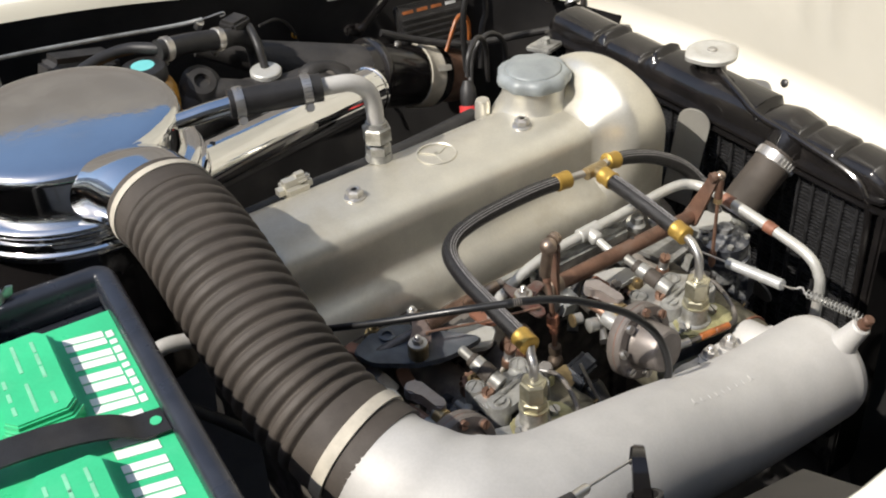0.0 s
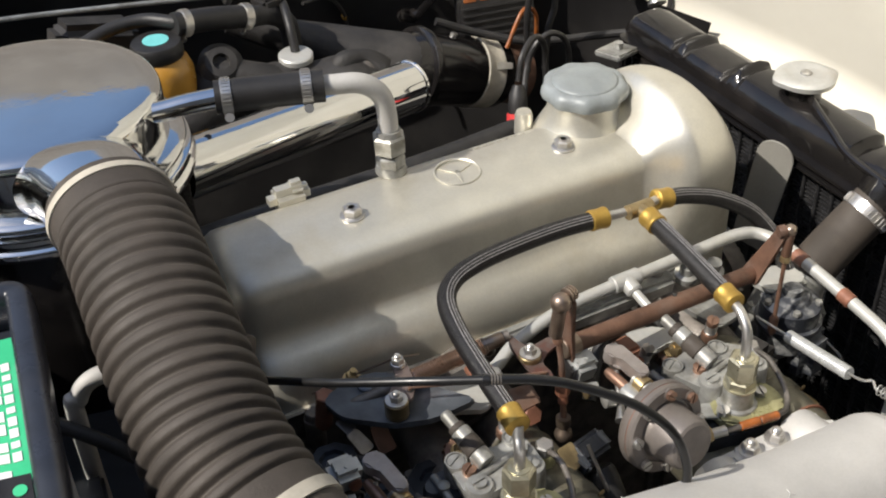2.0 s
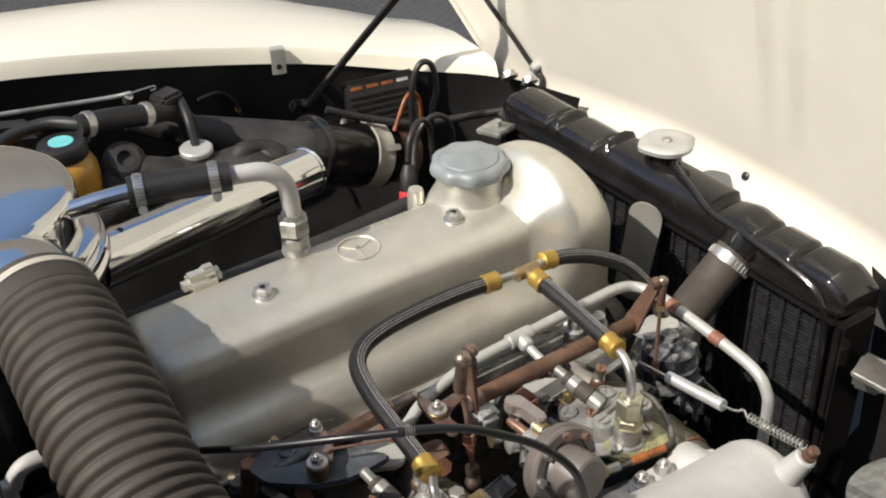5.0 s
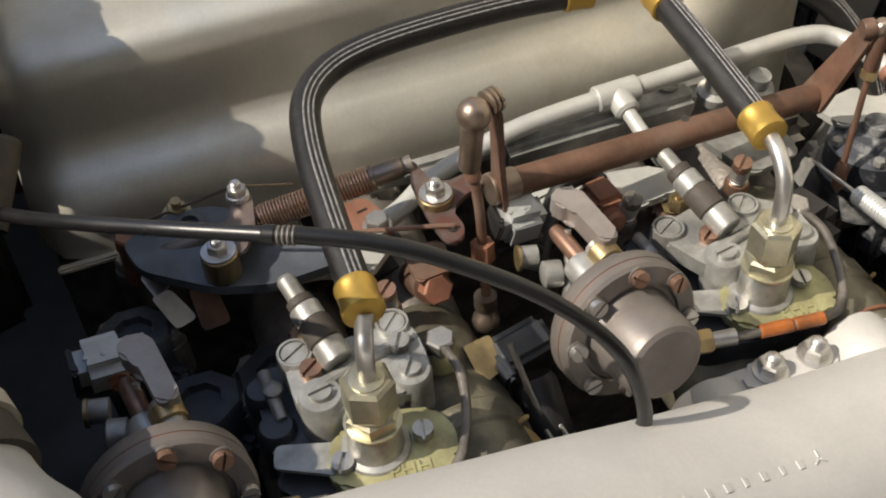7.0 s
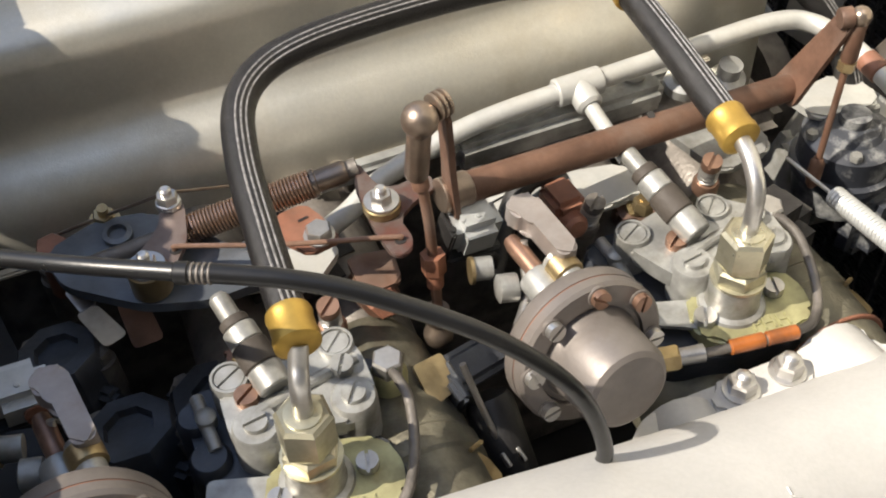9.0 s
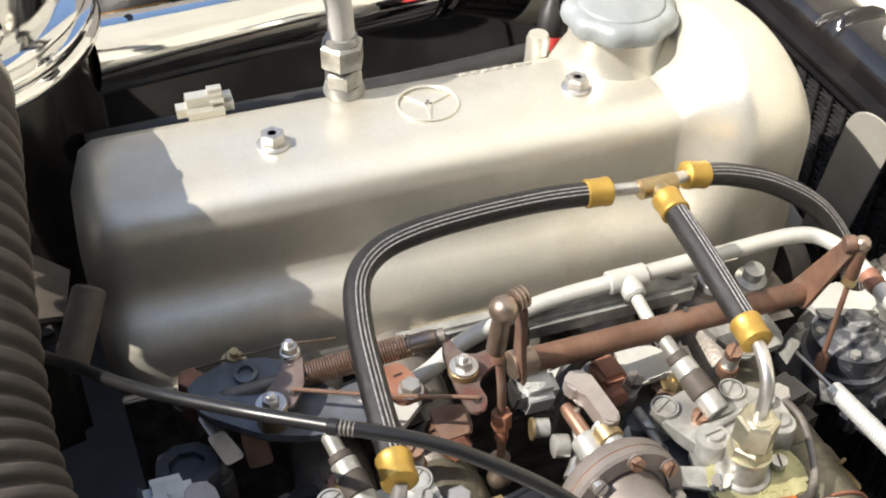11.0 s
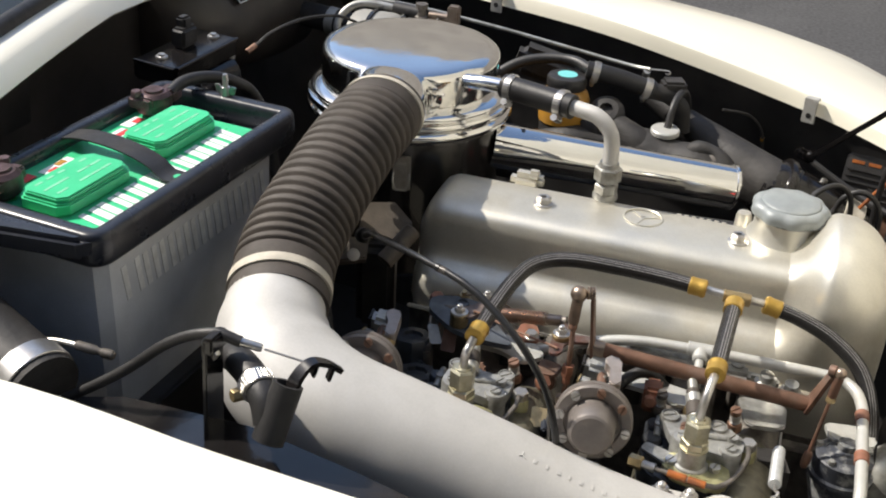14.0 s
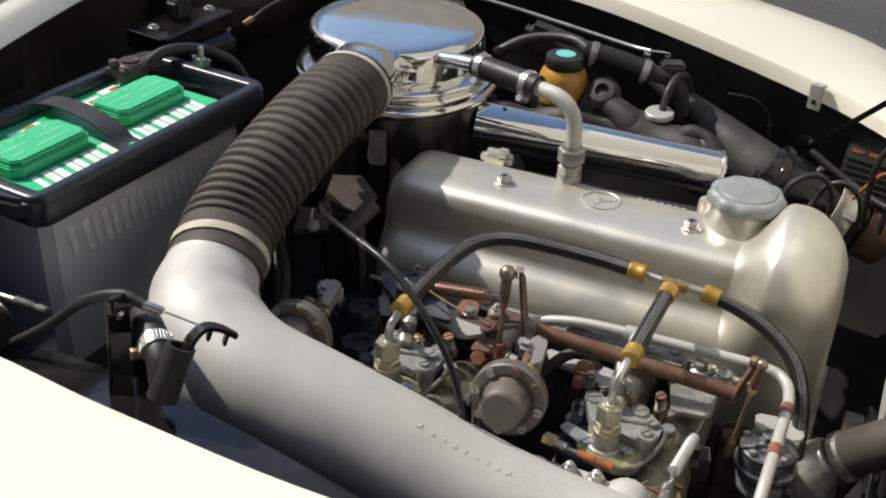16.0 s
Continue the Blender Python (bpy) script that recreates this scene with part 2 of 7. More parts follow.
def lathe(bm, prof, m, segs=24):
    """A turned body: prof lists (radius, height) from below to above, about the z axis of m."""
    rings = []
    for r, h in prof:
        if r < 1e-6:
            rings.append([bm.verts.new(m @ V(0, 0, h))])
        else:
            rings.append([bm.verts.new(m @ V(r * math.cos(a), r * math.sin(a), h)) for a in (2 * math.pi * k / segs for k in range(segs))])
    for a, b in zip(rings, rings[1:]):
        for k in range(segs):
            q = [a[k % len(a)], a[(k + 1) % len(a)], b[(k + 1) % len(b)], b[k % len(b)]]
            q = list(dict.fromkeys(q))
            if len(q) > 2:
                bm.faces.new(q)
    if len(rings[0]) > 1:
        bm.faces.new(rings[0][::-1])
    if len(rings[-1]) > 1:
        bm.faces.new(rings[-1])
    return bm


def block(bm, size, m, bevel=0.002, segs=2):
    """A box of that size with rounded edges, centred on m."""
    got = bmesh.ops.create_cube(bm, size=1.0, matrix=m @ Matrix.Diagonal((*size, 1)))
    if bevel:
        es = {e for v in got["verts"] for e in v.link_edges}
        bmesh.ops.bevel(bm, geom=list(es), offset=bevel, segments=segs, affect="EDGES", clamp_overlap=True)
    return bm


def plate(bm, poly, thick, m, bevel=0.0):
    """A flat shape in the xy plane of m, thick along z."""
    lo = [bm.verts.new(m @ V(x, y, 0)) for x, y in poly]
    hi = [bm.verts.new(m @ V(x, y, thick)) for x, y in poly]
    n = len(poly)
    fs = [bm.faces.new(lo[::-1]), bm.faces.new(hi)]
    for k in range(n):
        fs.append(bm.faces.new((lo[k], lo[(k + 1) % n], hi[(k + 1) % n], hi[k])))
    if bevel:
        bmesh.ops.bevel(bm, geom=list({e for f in fs[:2] for e in f.edges}), offset=bevel, segments=2, affect="EDGES", clamp_overlap=True)
    return bm


def hexa(bm, r, h, m, chamfer=0.0012):
    """A hexagon nut or bolt head."""
    return lathe(bm, [(r, 0), (r, h - chamfer), (r * 0.86, h)], m, 6)


def loft(bm, rings, close=True, caps=False):
    """Faces between rows of points."""
    rows = [[bm.verts.new(p) for p in ring] for ring in rings]
    for a, b in zip(rows, rows[1:]):
        n = len(a)
        for k in range(n if close else n - 1):
            bm.faces.new((a[k], a[(k + 1) % n], b[(k + 1) % n], b[k]))
    if caps:
        bm.faces.new(rows[0][::-1])
        bm.faces.new(rows[-1])
    return rows


def meshob(name, bm, material, sharp=35):
    bmesh.ops.remove_doubles(bm, verts=bm.verts, dist=1e-6)
    bmesh.ops.recalc_face_normals(bm, faces=bm.faces)
    me = bpy.data.meshes.new(name)
    bm.to_mesh(me)
    bm.free()
    me.materials.append(material)
    for p in me.polygons:
        p.use_smooth = True
    me.set_sharp_from_angle(angle=radians(sharp))
    return new(name, me)


def thing(name, at, label, category, group=""):
    e = new(name)
    e.location = at
    e.empty_display_size = 0.02
    return tagged(e, label, category, group)


def part(name, bm, material, parent, label="", sharp=35):
    ob = meshob(name, bm, material, sharp)
    ob.parent = parent
    ob.matrix_parent_inverse = Matrix() if parent.parent else Matrix.Translation(-parent.location)
    if label:
        ob["label"] = label
    return ob


def solo(name, bm, material, label, category, group="", kind="", sharp=35):
    return tagged(meshob(name, bm, material, sharp), label, category, group, kind)


B = bmesh.new


def tube(bm, pts, r, segs=14, n=10):
    return sweep(bm, glide(pts, n), r, segs)


def collar(bm, a, b, r, segs=24, lip=0.0008):
    """A short turned sleeve between two points, with softened rims."""
    a, b = Vector(a), Vector(b)
    h = (b - a).length
    return lathe(bm, [(r - lip, 0), (r, lip), (r, h - lip), (r - lip, h)], along(a, b), segs)


def worm_clamp(a, b, r, parent):
    """A steel worm-drive hose clip with its slotted band and screw."""
    a, b = Vector(a), Vector(b)
    m = along(a, b)
    h = (b - a).length
    bm = B()
    lathe(bm, [(r, 0), (r + 0.0012, 0.0004), (r + 0.0012, h - 0.0004), (r, h)], m, 32)
    for k in range(22):
        ang = 360 * k / 30
        block(bm, (0.0012, 0.0009, h * 0.7), m @ pose(0, 0, 0, 0, 0, ang) @ pose(r + 0.0014, 0, h / 2), 0)
    sc = m @ pose(0, 0, 0, 0, 0, -60) @ pose(r + 0.004, 0, h / 2, 90, 0, 0)
    lathe(bm, [(0.0042, -0.008), (0.0042, 0.006), (0.0034, 0.0075)], sc, 12)
    lathe(bm, [(0.0032, 0.0075), (0.0032, 0.011)], sc, 6)
    return part("hose_clip", bm, M_STEEL, parent, "bright steel worm-drive clip")

# ---- setting ----
bm = B()
bmesh.ops.create_grid(bm, x_segments=2, y_segments=2, size=150)
solo("ground", bm, M_ASPH, "grey asphalt ground under and beyond the car", "ground", kind="structure")

GUT_FAR = glide([(-0.80, 0.70, 0.915), (-0.45, 0.655, 0.908), (-0.229, 0.602, 0.902), (0.0, 0.558, 0.886), (0.29, 0.524, 0.831), (0.45, 0.447, 0.803), (0.545, 0.355, 0.798), (0.60, 0.24, 0.79)], 6)
GUT_NEAR = glide([(-0.80, -0.60, 0.89), (-0.35, -0.547, 0.872), (-0.11, -0.562, 0.870), (0.09, -0.570, 0.868), (0.29, -0.520, 0.835), (0.45, -0.445, 0.810), (0.545, -0.350, 0.800), (0.60, -0.24, 0.79)], 6)
OUT_FAR = glide([(-0.80, 0.98, 0), (-0.137, 0.93, 0), (0.13, 0.89, 0), (0.40, 0.83, 0), (0.62, 0.75, 0), (0.80, 0.65, 0), (0.92, 0.50, 0), (0.98, 0.28, 0)], 6)
OUT_TRIM = glide([(-0.80, 0.98, 0), (-0.137, 0.93, 0), (0.13, 0.89, 0), (0.38, 0.83, 0), (0.52, 0.79, 0), (0.575, 0.76, 0), (0.595, 0.74, 0), (0.60, 0.72, 0)], 6)


def wing(side, gutter, label):
    """A front wing: a flange round the bay's edge, a broad crown and a flank that falls to the sill."""
    bm = B()
    rings = []
    for g, o in list(zip(gutter, OUT_TRIM if side > 0 else OUT_FAR))[:-6 if side > 0 else -4]:
        o = V(o.x, o.y * side, 0)
        d = V(o.x - g.x, o.y - g.y, 0)
        n = d.normalized()
        row = [g + V(0, 0, -0.017), g + n * 0.007, g + n * 0.011 + V(0, 0, 0.004)] if side > 0 else [g + V(0, 0, -0.03), g, g + n * 0.004 + V(0, 0, 0.004)]
        for f, dz in ((0.12, 0.007), (0.35, 0.004), (0.6, -0.014), (0.8, -0.045), (0.93, -0.090), (1.0, -0.16), (1.02, -0.30), (1.0, -0.52), (0.97, -0.62)):
            row.append(V(g.x + d.x * f, g.y + d.y * f, g.z + dz))
        rings.append(row)
    loft(bm, rings, close=False)
    bmesh.ops.solidify(bm, geom=bm.faces[:], thickness=0.003)
    return solo("wing_far" if side > 0 else "wing_near", bm, M_CREAM, label, "car wing", kind="structure", sharp=22)


wing(1, GUT_FAR, "cream painted front wing with a folded inner flange")
wing(-1, GUT_NEAR, "cream painted front wing in full sun")


def bay_wall(gutter, side, name):
    bm = B()
    rings = [[g + V(0, 0.002 * side, -0.015 if side > 0 else -0.029), g + V(0.0, 0.02 * side, -0.09), g + V(0, 0.03 * side, -0.24), V(g.x, g.y * 0.8, 0.34)] for g in gutter]
    loft(bm, rings, close=False)
    bmesh.ops.solidify(bm, geom=bm.faces[:], thickness=0.003)
    return solo(name, bm, M_BAY, "black painted inner wall of the engine bay", "inner wing", kind="structure")


bay_wall(GUT_FAR, 1, "wall_bay_far")
bay_wall(GUT_NEAR, -1, "wall_bay_near")
bm = B()
block(bm, (1.9, 1.4, 0.02), pose(0.05, 0, 0.33), 0)
solo("floor", bm, M_BAY, "dark floor beneath the engine", "bay floor", kind="structure")
def scuttle(y):
    """How far behind the origin the scuttle's edge lies at y."""
    w = abs(y - 0.02)
    return 0.550 - 0.14 * (min(w, 0.45) / 0.7) ** 1.2 - 0.08 * max(0, w - 0.45)


bm = B()
rings = []
for k in range(25):
    y = -0.72 + 1.44 * k / 24
    bow = 0.620 - 0.10 * (abs(y - 0.02) / 0.7) ** 2.2
    rings.append([V(-bow + 0.0, y, 0.980 - 0.03 * abs(y) ** 2), V(-bow - 0.004, y, 0.90), V(-bow - 0.002, y, 0.70), V(-bow + 0.02, y, 0.34)])
loft(bm, rings, close=False)
bmesh.ops.solidify(bm, geom=bm.faces[:], thickness=0.004)
solo("wall_firewall", bm, M_FIRE, "black painted firewall panel behind the engine", "firewall", kind="structure")
bm = B()
rings = []
for k in range(25):
    y = -0.82 + 1.64 * k / 24
    bow = scuttle(y)
    z = 0.955 - 0.03 * abs(y) ** 2
    rings.append([V(-bow - 0.070, y, z + 0.024), V(-bow - 0.002, y, z + 0.027), V(-bow, y, z + 0.0295), V(-bow - 0.016, y, z + 0.0465), V(-bow - 0.022, y, z + 0.0505), V(-bow - 0.032, y, z + 0.0530), V(-bow - 0.050, y, z + 0.0560)])
loft(bm, rings, close=False)
bmesh.ops.solidify(bm, geom=bm.faces[:], thickness=0.003)
solo("cowl", bm, M_CREAM, "cream painted scuttle panel ahead of the windscreen", "scuttle", kind="structure", sharp=30)
bm = B()
sweep(bm, [V(-scuttle(y) - 0.055, y, 1.013 - 0.03 * y * y) for y in (-0.82 + 1.64 * k / 24 for k in range(25))], 0.011, 12)
solo("windscreen_seal", bm, M_RUBBER, "black rubber seal along the foot of the windscreen", "seal", kind="structure")
bm = B()
SPAN = [-0.82 + 1.64 * k / 12 for k in range(13)]
loft(bm, [[V(-scuttle(y) - 0.060, y, 1.016 - 0.03 * y * y) for y in SPAN], [V(-scuttle(y) - 0.64, y * 0.88, 1.49) for y in SPAN]], close=False)
bmesh.ops.solidify(bm, geom=bm.faces[:], thickness=0.005)
solo("windscreen", bm, M_GLASS, "dark tinted windscreen glass behind the scuttle", "windscreen", kind="structure").visible_shadow = False
bm = B()
block(bm, (1.6, 1.5, 0.55), pose(-1.72, 0, 0.66), 0.05, 3)
solo("cabin", bm, M_CREAM, "cream car body behind the windscreen", "car body", kind="structure")
bm = B()
block(bm, (18, 0.3, 4.0), pose(-1.0, 6.4, 2.0, 0, 0, -22), 0)
solo("house_wall", bm, M_STUCCO, "plain grey brown house wall across the drive", "wall", kind="structure")
# added panel, out of view: keeps low sky out of the cover's flank reflections
bm = B()
block(bm, (22, 0.3, 4.4), pose(0, -3.1, 2.2), 0)
solo("sky_blocker", bm, M_SKYBLOCK, "unseen dark grey panel added to block sky reflected in the engine", "wall", kind="structure")
# the open bonnet, hinged at the nose and leaning back over the radiator
bm = B()
rings = []
for k in range(50):
    z = 0.70 + 1.02 * (k / 49) ** 1.25
    half = 0.405 + 0.62 * min(max(0, z - 0.765), 0.14) + 0.17 * max(0, z - 0.905)
    row = []
    for j in range(121):
        w = -1 + 2 * j / 120
        y = w * half
        bulge = (0.055 + 0.10 * max(0, z - 0.765)) * (1 - w * w) * min(1, (z - 0.70) * 14)
        for c in (-0.060, -0.105, 0.34):
            bulge -= 0.011 * math.exp(-((y - c) / 0.011) ** 2) * min(1, max(0, (z - 0.84) * 8))
        lip = -0.012 * max(0, (abs(w) - 0.93) / 0.07) ** 0.5
        row.append(V(0.590 - 0.34 * max(0, z - 0.765) - 0.18 * max(0, z - 1.19) + bulge + lip, y, z))
    rings.append(row)
loft(bm, rings, close=False)
bmesh.ops.solidify(bm, geom=bm.faces[:], thickness=0.004)
bonnet = solo("bonnet", bm, M_CREAMU, "open cream painted bonnet propped on its stay rod", "bonnet", kind="structure", sharp=50)
for end in (0, -1):
    bm = B()
    sweep(bm, [r[end] for r in rings[6:]], 0.0045, 8)
    part("rolled_rim", bm, M_CREAMU, bonnet)
bm = B()
lathe(bm, [(0.0055, -0.01), (0.0055, 0.001), (0.004, 0.002), (0.0, 0.002)], along((0.6355, -0.028, 0.762), (0.58, -0.028, 0.79)), 16)
part("drain_plug", bm, M_BAY, bonnet, "small dark rubber plug")

# ---- engine cam cover ----
cover = thing("cam_cover", (0.1, 0, 0.72), "satin aluminium cam cover with a curved front end", "engine cover")


def section(x):
    """The cover's outline across the engine at x: (y, z) from the far foot over the top to the near foot."""
    return [(0.070, 0.725), (0.068, 0.775), (0.064, 0.815), (0.055, 0.836), (0.040, 0.8425), (0.010, 0.844), (-0.022, 0.8438), (-0.036, 0.8425), (-0.0445, 0.8385), (-0.0500, 0.831),
            (-0.0512, 0.822), (-0.0518, 0.806), (-0.0522, 0.793), (-0.0532, 0.784), (-0.0570, 0.7775), (-0.065, 0.7715), (-0.0755, 0.7620), (-0.082, 0.749), (-0.084, 0.728)]


bm = B()
rings = []
NX = 44
for k in range(NX + 1):
    x = -0.135 + 0.455 * k / NX
    ring = []
    d = max(0.0, (-0.110 - x) / 0.025)
    shrink = 1 - math.sqrt(max(0.0, 1 - min(d, 1.0) ** 2))
    for y, z in section(x):
        c = 0.005
        ring.append(V(x, c + (y - c) * (1 - 0.30 * shrink), 0.725 + (z - 0.725) * (1 - 0.25 * shrink)))
    rings.append(ring)
loft(bm, rings, close=False)
rows0 = [v for v in bm.verts if abs(v.co.x + 0.135) < 1e-5]
bm.faces.new(rows0)
rowsN = [v for v in bm.verts if abs(v.co.x - 0.32) < 1e-5]
bm.faces.new(rowsN)
part("cover_shell", bm, M_COVER, cover, sharp=60)
# the raised front housing grows out of the cover and curves down to the chain case
def even(line, n):
    """n points at even steps along a (y, z) line."""
    seg = [math.dist(a, b) for a, b in zip(line, line[1:])]
    out, total = [], sum(seg)
    for k in range(n):
        d, i = total * k / (n - 1), 0
        while i < len(seg) - 1 and d > seg[i]:
            d -= seg[i]
            i += 1
        f = min(1, d / seg[i])
        out.append((line[i][0] + (line[i + 1][0] - line[i][0]) * f, line[i][1] + (line[i + 1][1] - line[i][1]) * f))
    return out


def housing(u):
    w = math.sqrt(max(0.0, 1 - ((u - 0.42) / 0.58) ** 2)) if u > 0.42 else 1.0
    arc = [(0.002 + 0.088 * w ** 0.5 * math.cos(math.pi * j / 40), 0.800 + (0.088 * w) * math.sin(math.pi * j / 40) ** 0.75) for j in range(41)]
    return even([(arc[0][0], 0.66)] + arc + [(arc[-1][0], 0.66)], 61)


bm = B()
low = even([(0.069, 0.66)] + [(y * 0.985, z - 0.0012) for y, z in section(0)] + [(-0.083, 0.66)], 61)
prof = []
for k in range(41):
    x = 0.272 + 0.119 * k / 40
    u = (x - 0.285) / 0.106
    f = min(1, max(0, (x - 0.272) / 0.050))
    f = f * f * (3 - 2 * f)
    hi = housing(max(0.42, u))
    prof.append([V(x, a[0] + (b[0] - a[0]) * f, a[1] + (b[1] - a[1]) * f) for a, b in zip(low, hi)])
loft(bm, prof, close=False)
part("front_housing", bm, M_COVER, cover, sharp=70)
for bx in (0.0, 0.22):
    bm = B()
    lathe(bm, [(0.0112, 0), (0.0112, 0.0020), (0.0095, 0.0028)], pose(bx, 0, 0.8435), 24)
    hexa(bm, 0.0088, 0.0082, pose(bx, 0, 0.8455, 0, 0, 20), 0.0014)
    lathe(bm, [(0.0060, 0), (0.0058, 0.0006), (0.0042, 0.0007), (0.0030, 0.0002)], pose(bx, 0, 0.8535), 16)
    part("cover_bolt", bm, M_STEEL, cover, "plated hexagon bolt with washer")
# emblem ring with plain raised blades
bm = B()
C = V(0.113, 0.014, 0.8438)
sweep(bm, [C + V(0.0215 * math.cos(a), 0.0215 * math.sin(a), 0.0006) for a in (2 * math.pi * k / 40 for k in range(41))], 0.0011, 6)
part("emblem_ring", bm, M_COVER, cover)
# oil filler
bm = B()
lathe(bm, [(0.050, -0.012), (0.043, 0.0), (0.037, 0.010), (0.0350, 0.030)], pose(0.268, 0.038, 0.842), 32)
part("filler_neck", bm, M_COVER, cover)
cap = thing("oil_filler_cap", (0.268, 0.038, 0.868), "weathered grey oil filler cap with a scalloped rim", "oil cap")
bm = B()
rows = []
for r, h in ((0.034, 0.0015), (0.0405, 0.0), (0.0420, 0.004), (0.0415, 0.009), (0.038, 0.0135), (0.0335, 0.0150), (0.0325, 0.0148)):
    rows.append([V(0.268 + (r * (1 + 0.035 * math.cos(9 * a) * (r > 0.033))) * math.cos(a), 0.038 + (r * (1 + 0.035 * math.cos(9 * a) * (r > 0.033))) * math.sin(a), 0.870 + h) for a in (2 * math.pi * k / 72 for k in range(72))])
loft(bm, rows, caps=True)
part("cap_body", bm, M_GCAP, cap, sharp=50)
bm = B()
lathe(bm, [(0.0322, 0.0135), (0.0322, 0.0152), (0.030, 0.0166), (0.020, 0.0176), (0.0, 0.0180)], pose(0.268, 0.038, 0.870), 48)
part("cap_top", bm, M_GCAP, cap, "worn domed cap top", sharp=60)
bm = B()
lathe(bm, [(0.0338, -0.004), (0.0355, -0.003), (0.0355, 0.001), (0.0338, 0.002)], pose(0.268, 0.038, 0.870), 48)
part("cap_seal", bm, M_RUBBER, cap, "black rubber seal")

# ---- air cleaner ----
AC = V(-0.224, 0.168, 0.006)
cleaner = thing("air_cleaner", (AC.x, AC.y, 0.66), "polished chrome drum air cleaner with rolled rim", "air cleaner")
bm = B()
lathe(bm, [(0.1120, 0.868), (0.1145, 0.872), (0.1145, 0.9320), (0.1141, 0.9355), (0.1128, 0.9387), (0.1105, 0.9413), (0.1070, 0.9432), (0.1020, 0.9445), (0.0940, 0.9455), (0.080, 0.9464), (0.055, 0.9476), (0.028, 0.9482), (0.0, 0.9485)], Matrix.Translation(AC), 96)
part("lid", bm, M_CHROME, cleaner, "chrome lid", sharp=50)
bm = B()
lathe(bm, [(r - 0.0015, z + 0.0285) for r, z in ((0.118, 0.829), (0.130, 0.831), (0.1345, 0.834), (0.1355, 0.838), (0.1335, 0.842), (0.1300, 0.8435), (0.1290, 0.845), (0.1330, 0.8465), (0.1342, 0.850), (0.1325, 0.8535), (0.1280, 0.8545), (0.1265, 0.856), (0.1290, 0.8575), (0.1298, 0.860), (0.1280, 0.863), (0.1225, 0.8645), (0.1130, 0.868))], Matrix.Translation(AC), 96)
part("rolled_rim", bm, M_CHROME, cleaner, sharp=50)
for ang, drop in ((158, 0.0), (-74, -0.028), (42, 0.0)):
    bm = B()
    m = Matrix.Translation(AC) @ pose(0, 0, 0, 0, 0, ang)
    block(bm, (0.003, 0.022, 0.046), m @ pose(0.1230, 0, 0.846 + drop), 0.001)
    block(bm, (0.0045, 0.014, 0.020), m @ pose(0.1250, 0, 0.850 + drop), 0.0015)
    latch = part("latch", bm, M_STEEL, cleaner, "plated spring latch")
    bm = B()
    sweep(bm, [m @ V(0.128, -0.010, 0.848 + drop), m @ V(0.133, -0.010, 0.838 + drop), m @ V(0.1345, -0.006, 0.828 + drop), m @ V(0.1345, 0.006, 0.828 + drop), m @ V(0.133, 0.010, 0.838 + drop), m @ V(0.128, 0.010, 0.848 + drop)], 0.0014, 8)
    part("wire_loop", bm, M_STEEL, latch)
bm = B()
lathe(bm, [(0.105, 0.66), (0.118, 0.672), (0.1215, 0.69), (0.1215, 0.852), (0.1185, 0.860)], Matrix.Translation(AC), 64)
part("canister", bm, M_BLACK, cleaner, "gloss black canister")
bm = B()
rings = []
for k in range(23):
    q = k / 22
    e = q * q * (3 - 2 * q)
    w = min(1, q / 0.75)
    f = max(0, 1 - q / 0.55)
    top = 0.9460 + 0.0180 * w * w * (3 - 2 * w)
    low = 0.892 - 0.008 * e - 0.006 * f
    c = V(-0.2150 + 0.0165 * e, 0.090 - 0.088 * q, (top + low) / 2)
    wide, tall = 0.0478 + 0.024 * f ** 2.0, (top - low) / 2
    up = V(0, 0.05, 1).normalized()
    rings.append([c + V(1, 0, 0) * wide * math.copysign(abs(math.cos(a)) ** (1 - 0.25 * (1 - e)), math.cos(a)) + up * tall * math.copysign(abs(math.sin(a)) ** (1 - 0.25 * (1 - e)), math.sin(a)) for a in (2 * math.pi * i / 64 for i in range(64))])
loft(bm, rings)
part("outlet", bm, M_CHROME, cleaner, "flared chrome outlet", sharp=60)

# ---- duct from the air cleaner to the plenum pipe ----
DUCT = glide([(-0.1990, 0.006, 0.9245), (-0.1968, -0.045, 0.9230), (-0.1982, -0.095, 0.9160), (-0.2002, -0.145, 0.9025), (-0.2015, -0.195, 0.8875), (-0.2008, -0.240, 0.8725), (-0.1930, -0.283, 0.8580), (-0.1805, -0.3225, 0.8450)], 56)
duct = thing("intake_duct", (-0.20, -0.31, 0.84), "corrugated dark brown rubber intake duct", "air hose")


def ribs(s):
    if s < 0.105 or s > 0.850:
        return 0.0488 - 0.0004 * math.cos(s * 60)
    c = 0.5 + 0.5 * math.cos(2 * math.pi * 19 * (s - 0.105) / 0.745)
    return 0.0503 - 0.0050 * c ** 2.2


def oval(bm, pts, radius, s0=0.0, s1=1.0, segs=48):
    """A tube flattened at its upper end, where the duct bends."""
    n, rings = len(pts), []
    for i, p in enumerate(pts):
        u = s0 + (s1 - s0) * i / (n - 1)
        tan = (pts[min(i + 1, n - 1)] - pts[max(i - 1, 0)]).normalized()
        side = tan.cross(V(0, 0, 1)).normalized()
        up = side.cross(tan)
        r = radius(u) if callable(radius) else radius
        rings.append([p + side * r * math.cos(a) + up * r * (0.85 + 0.12 * u) * math.sin(a) for a in (2 * math.pi * k / segs for k in range(segs))])
    loft(bm, rings, caps=True)
    return bm


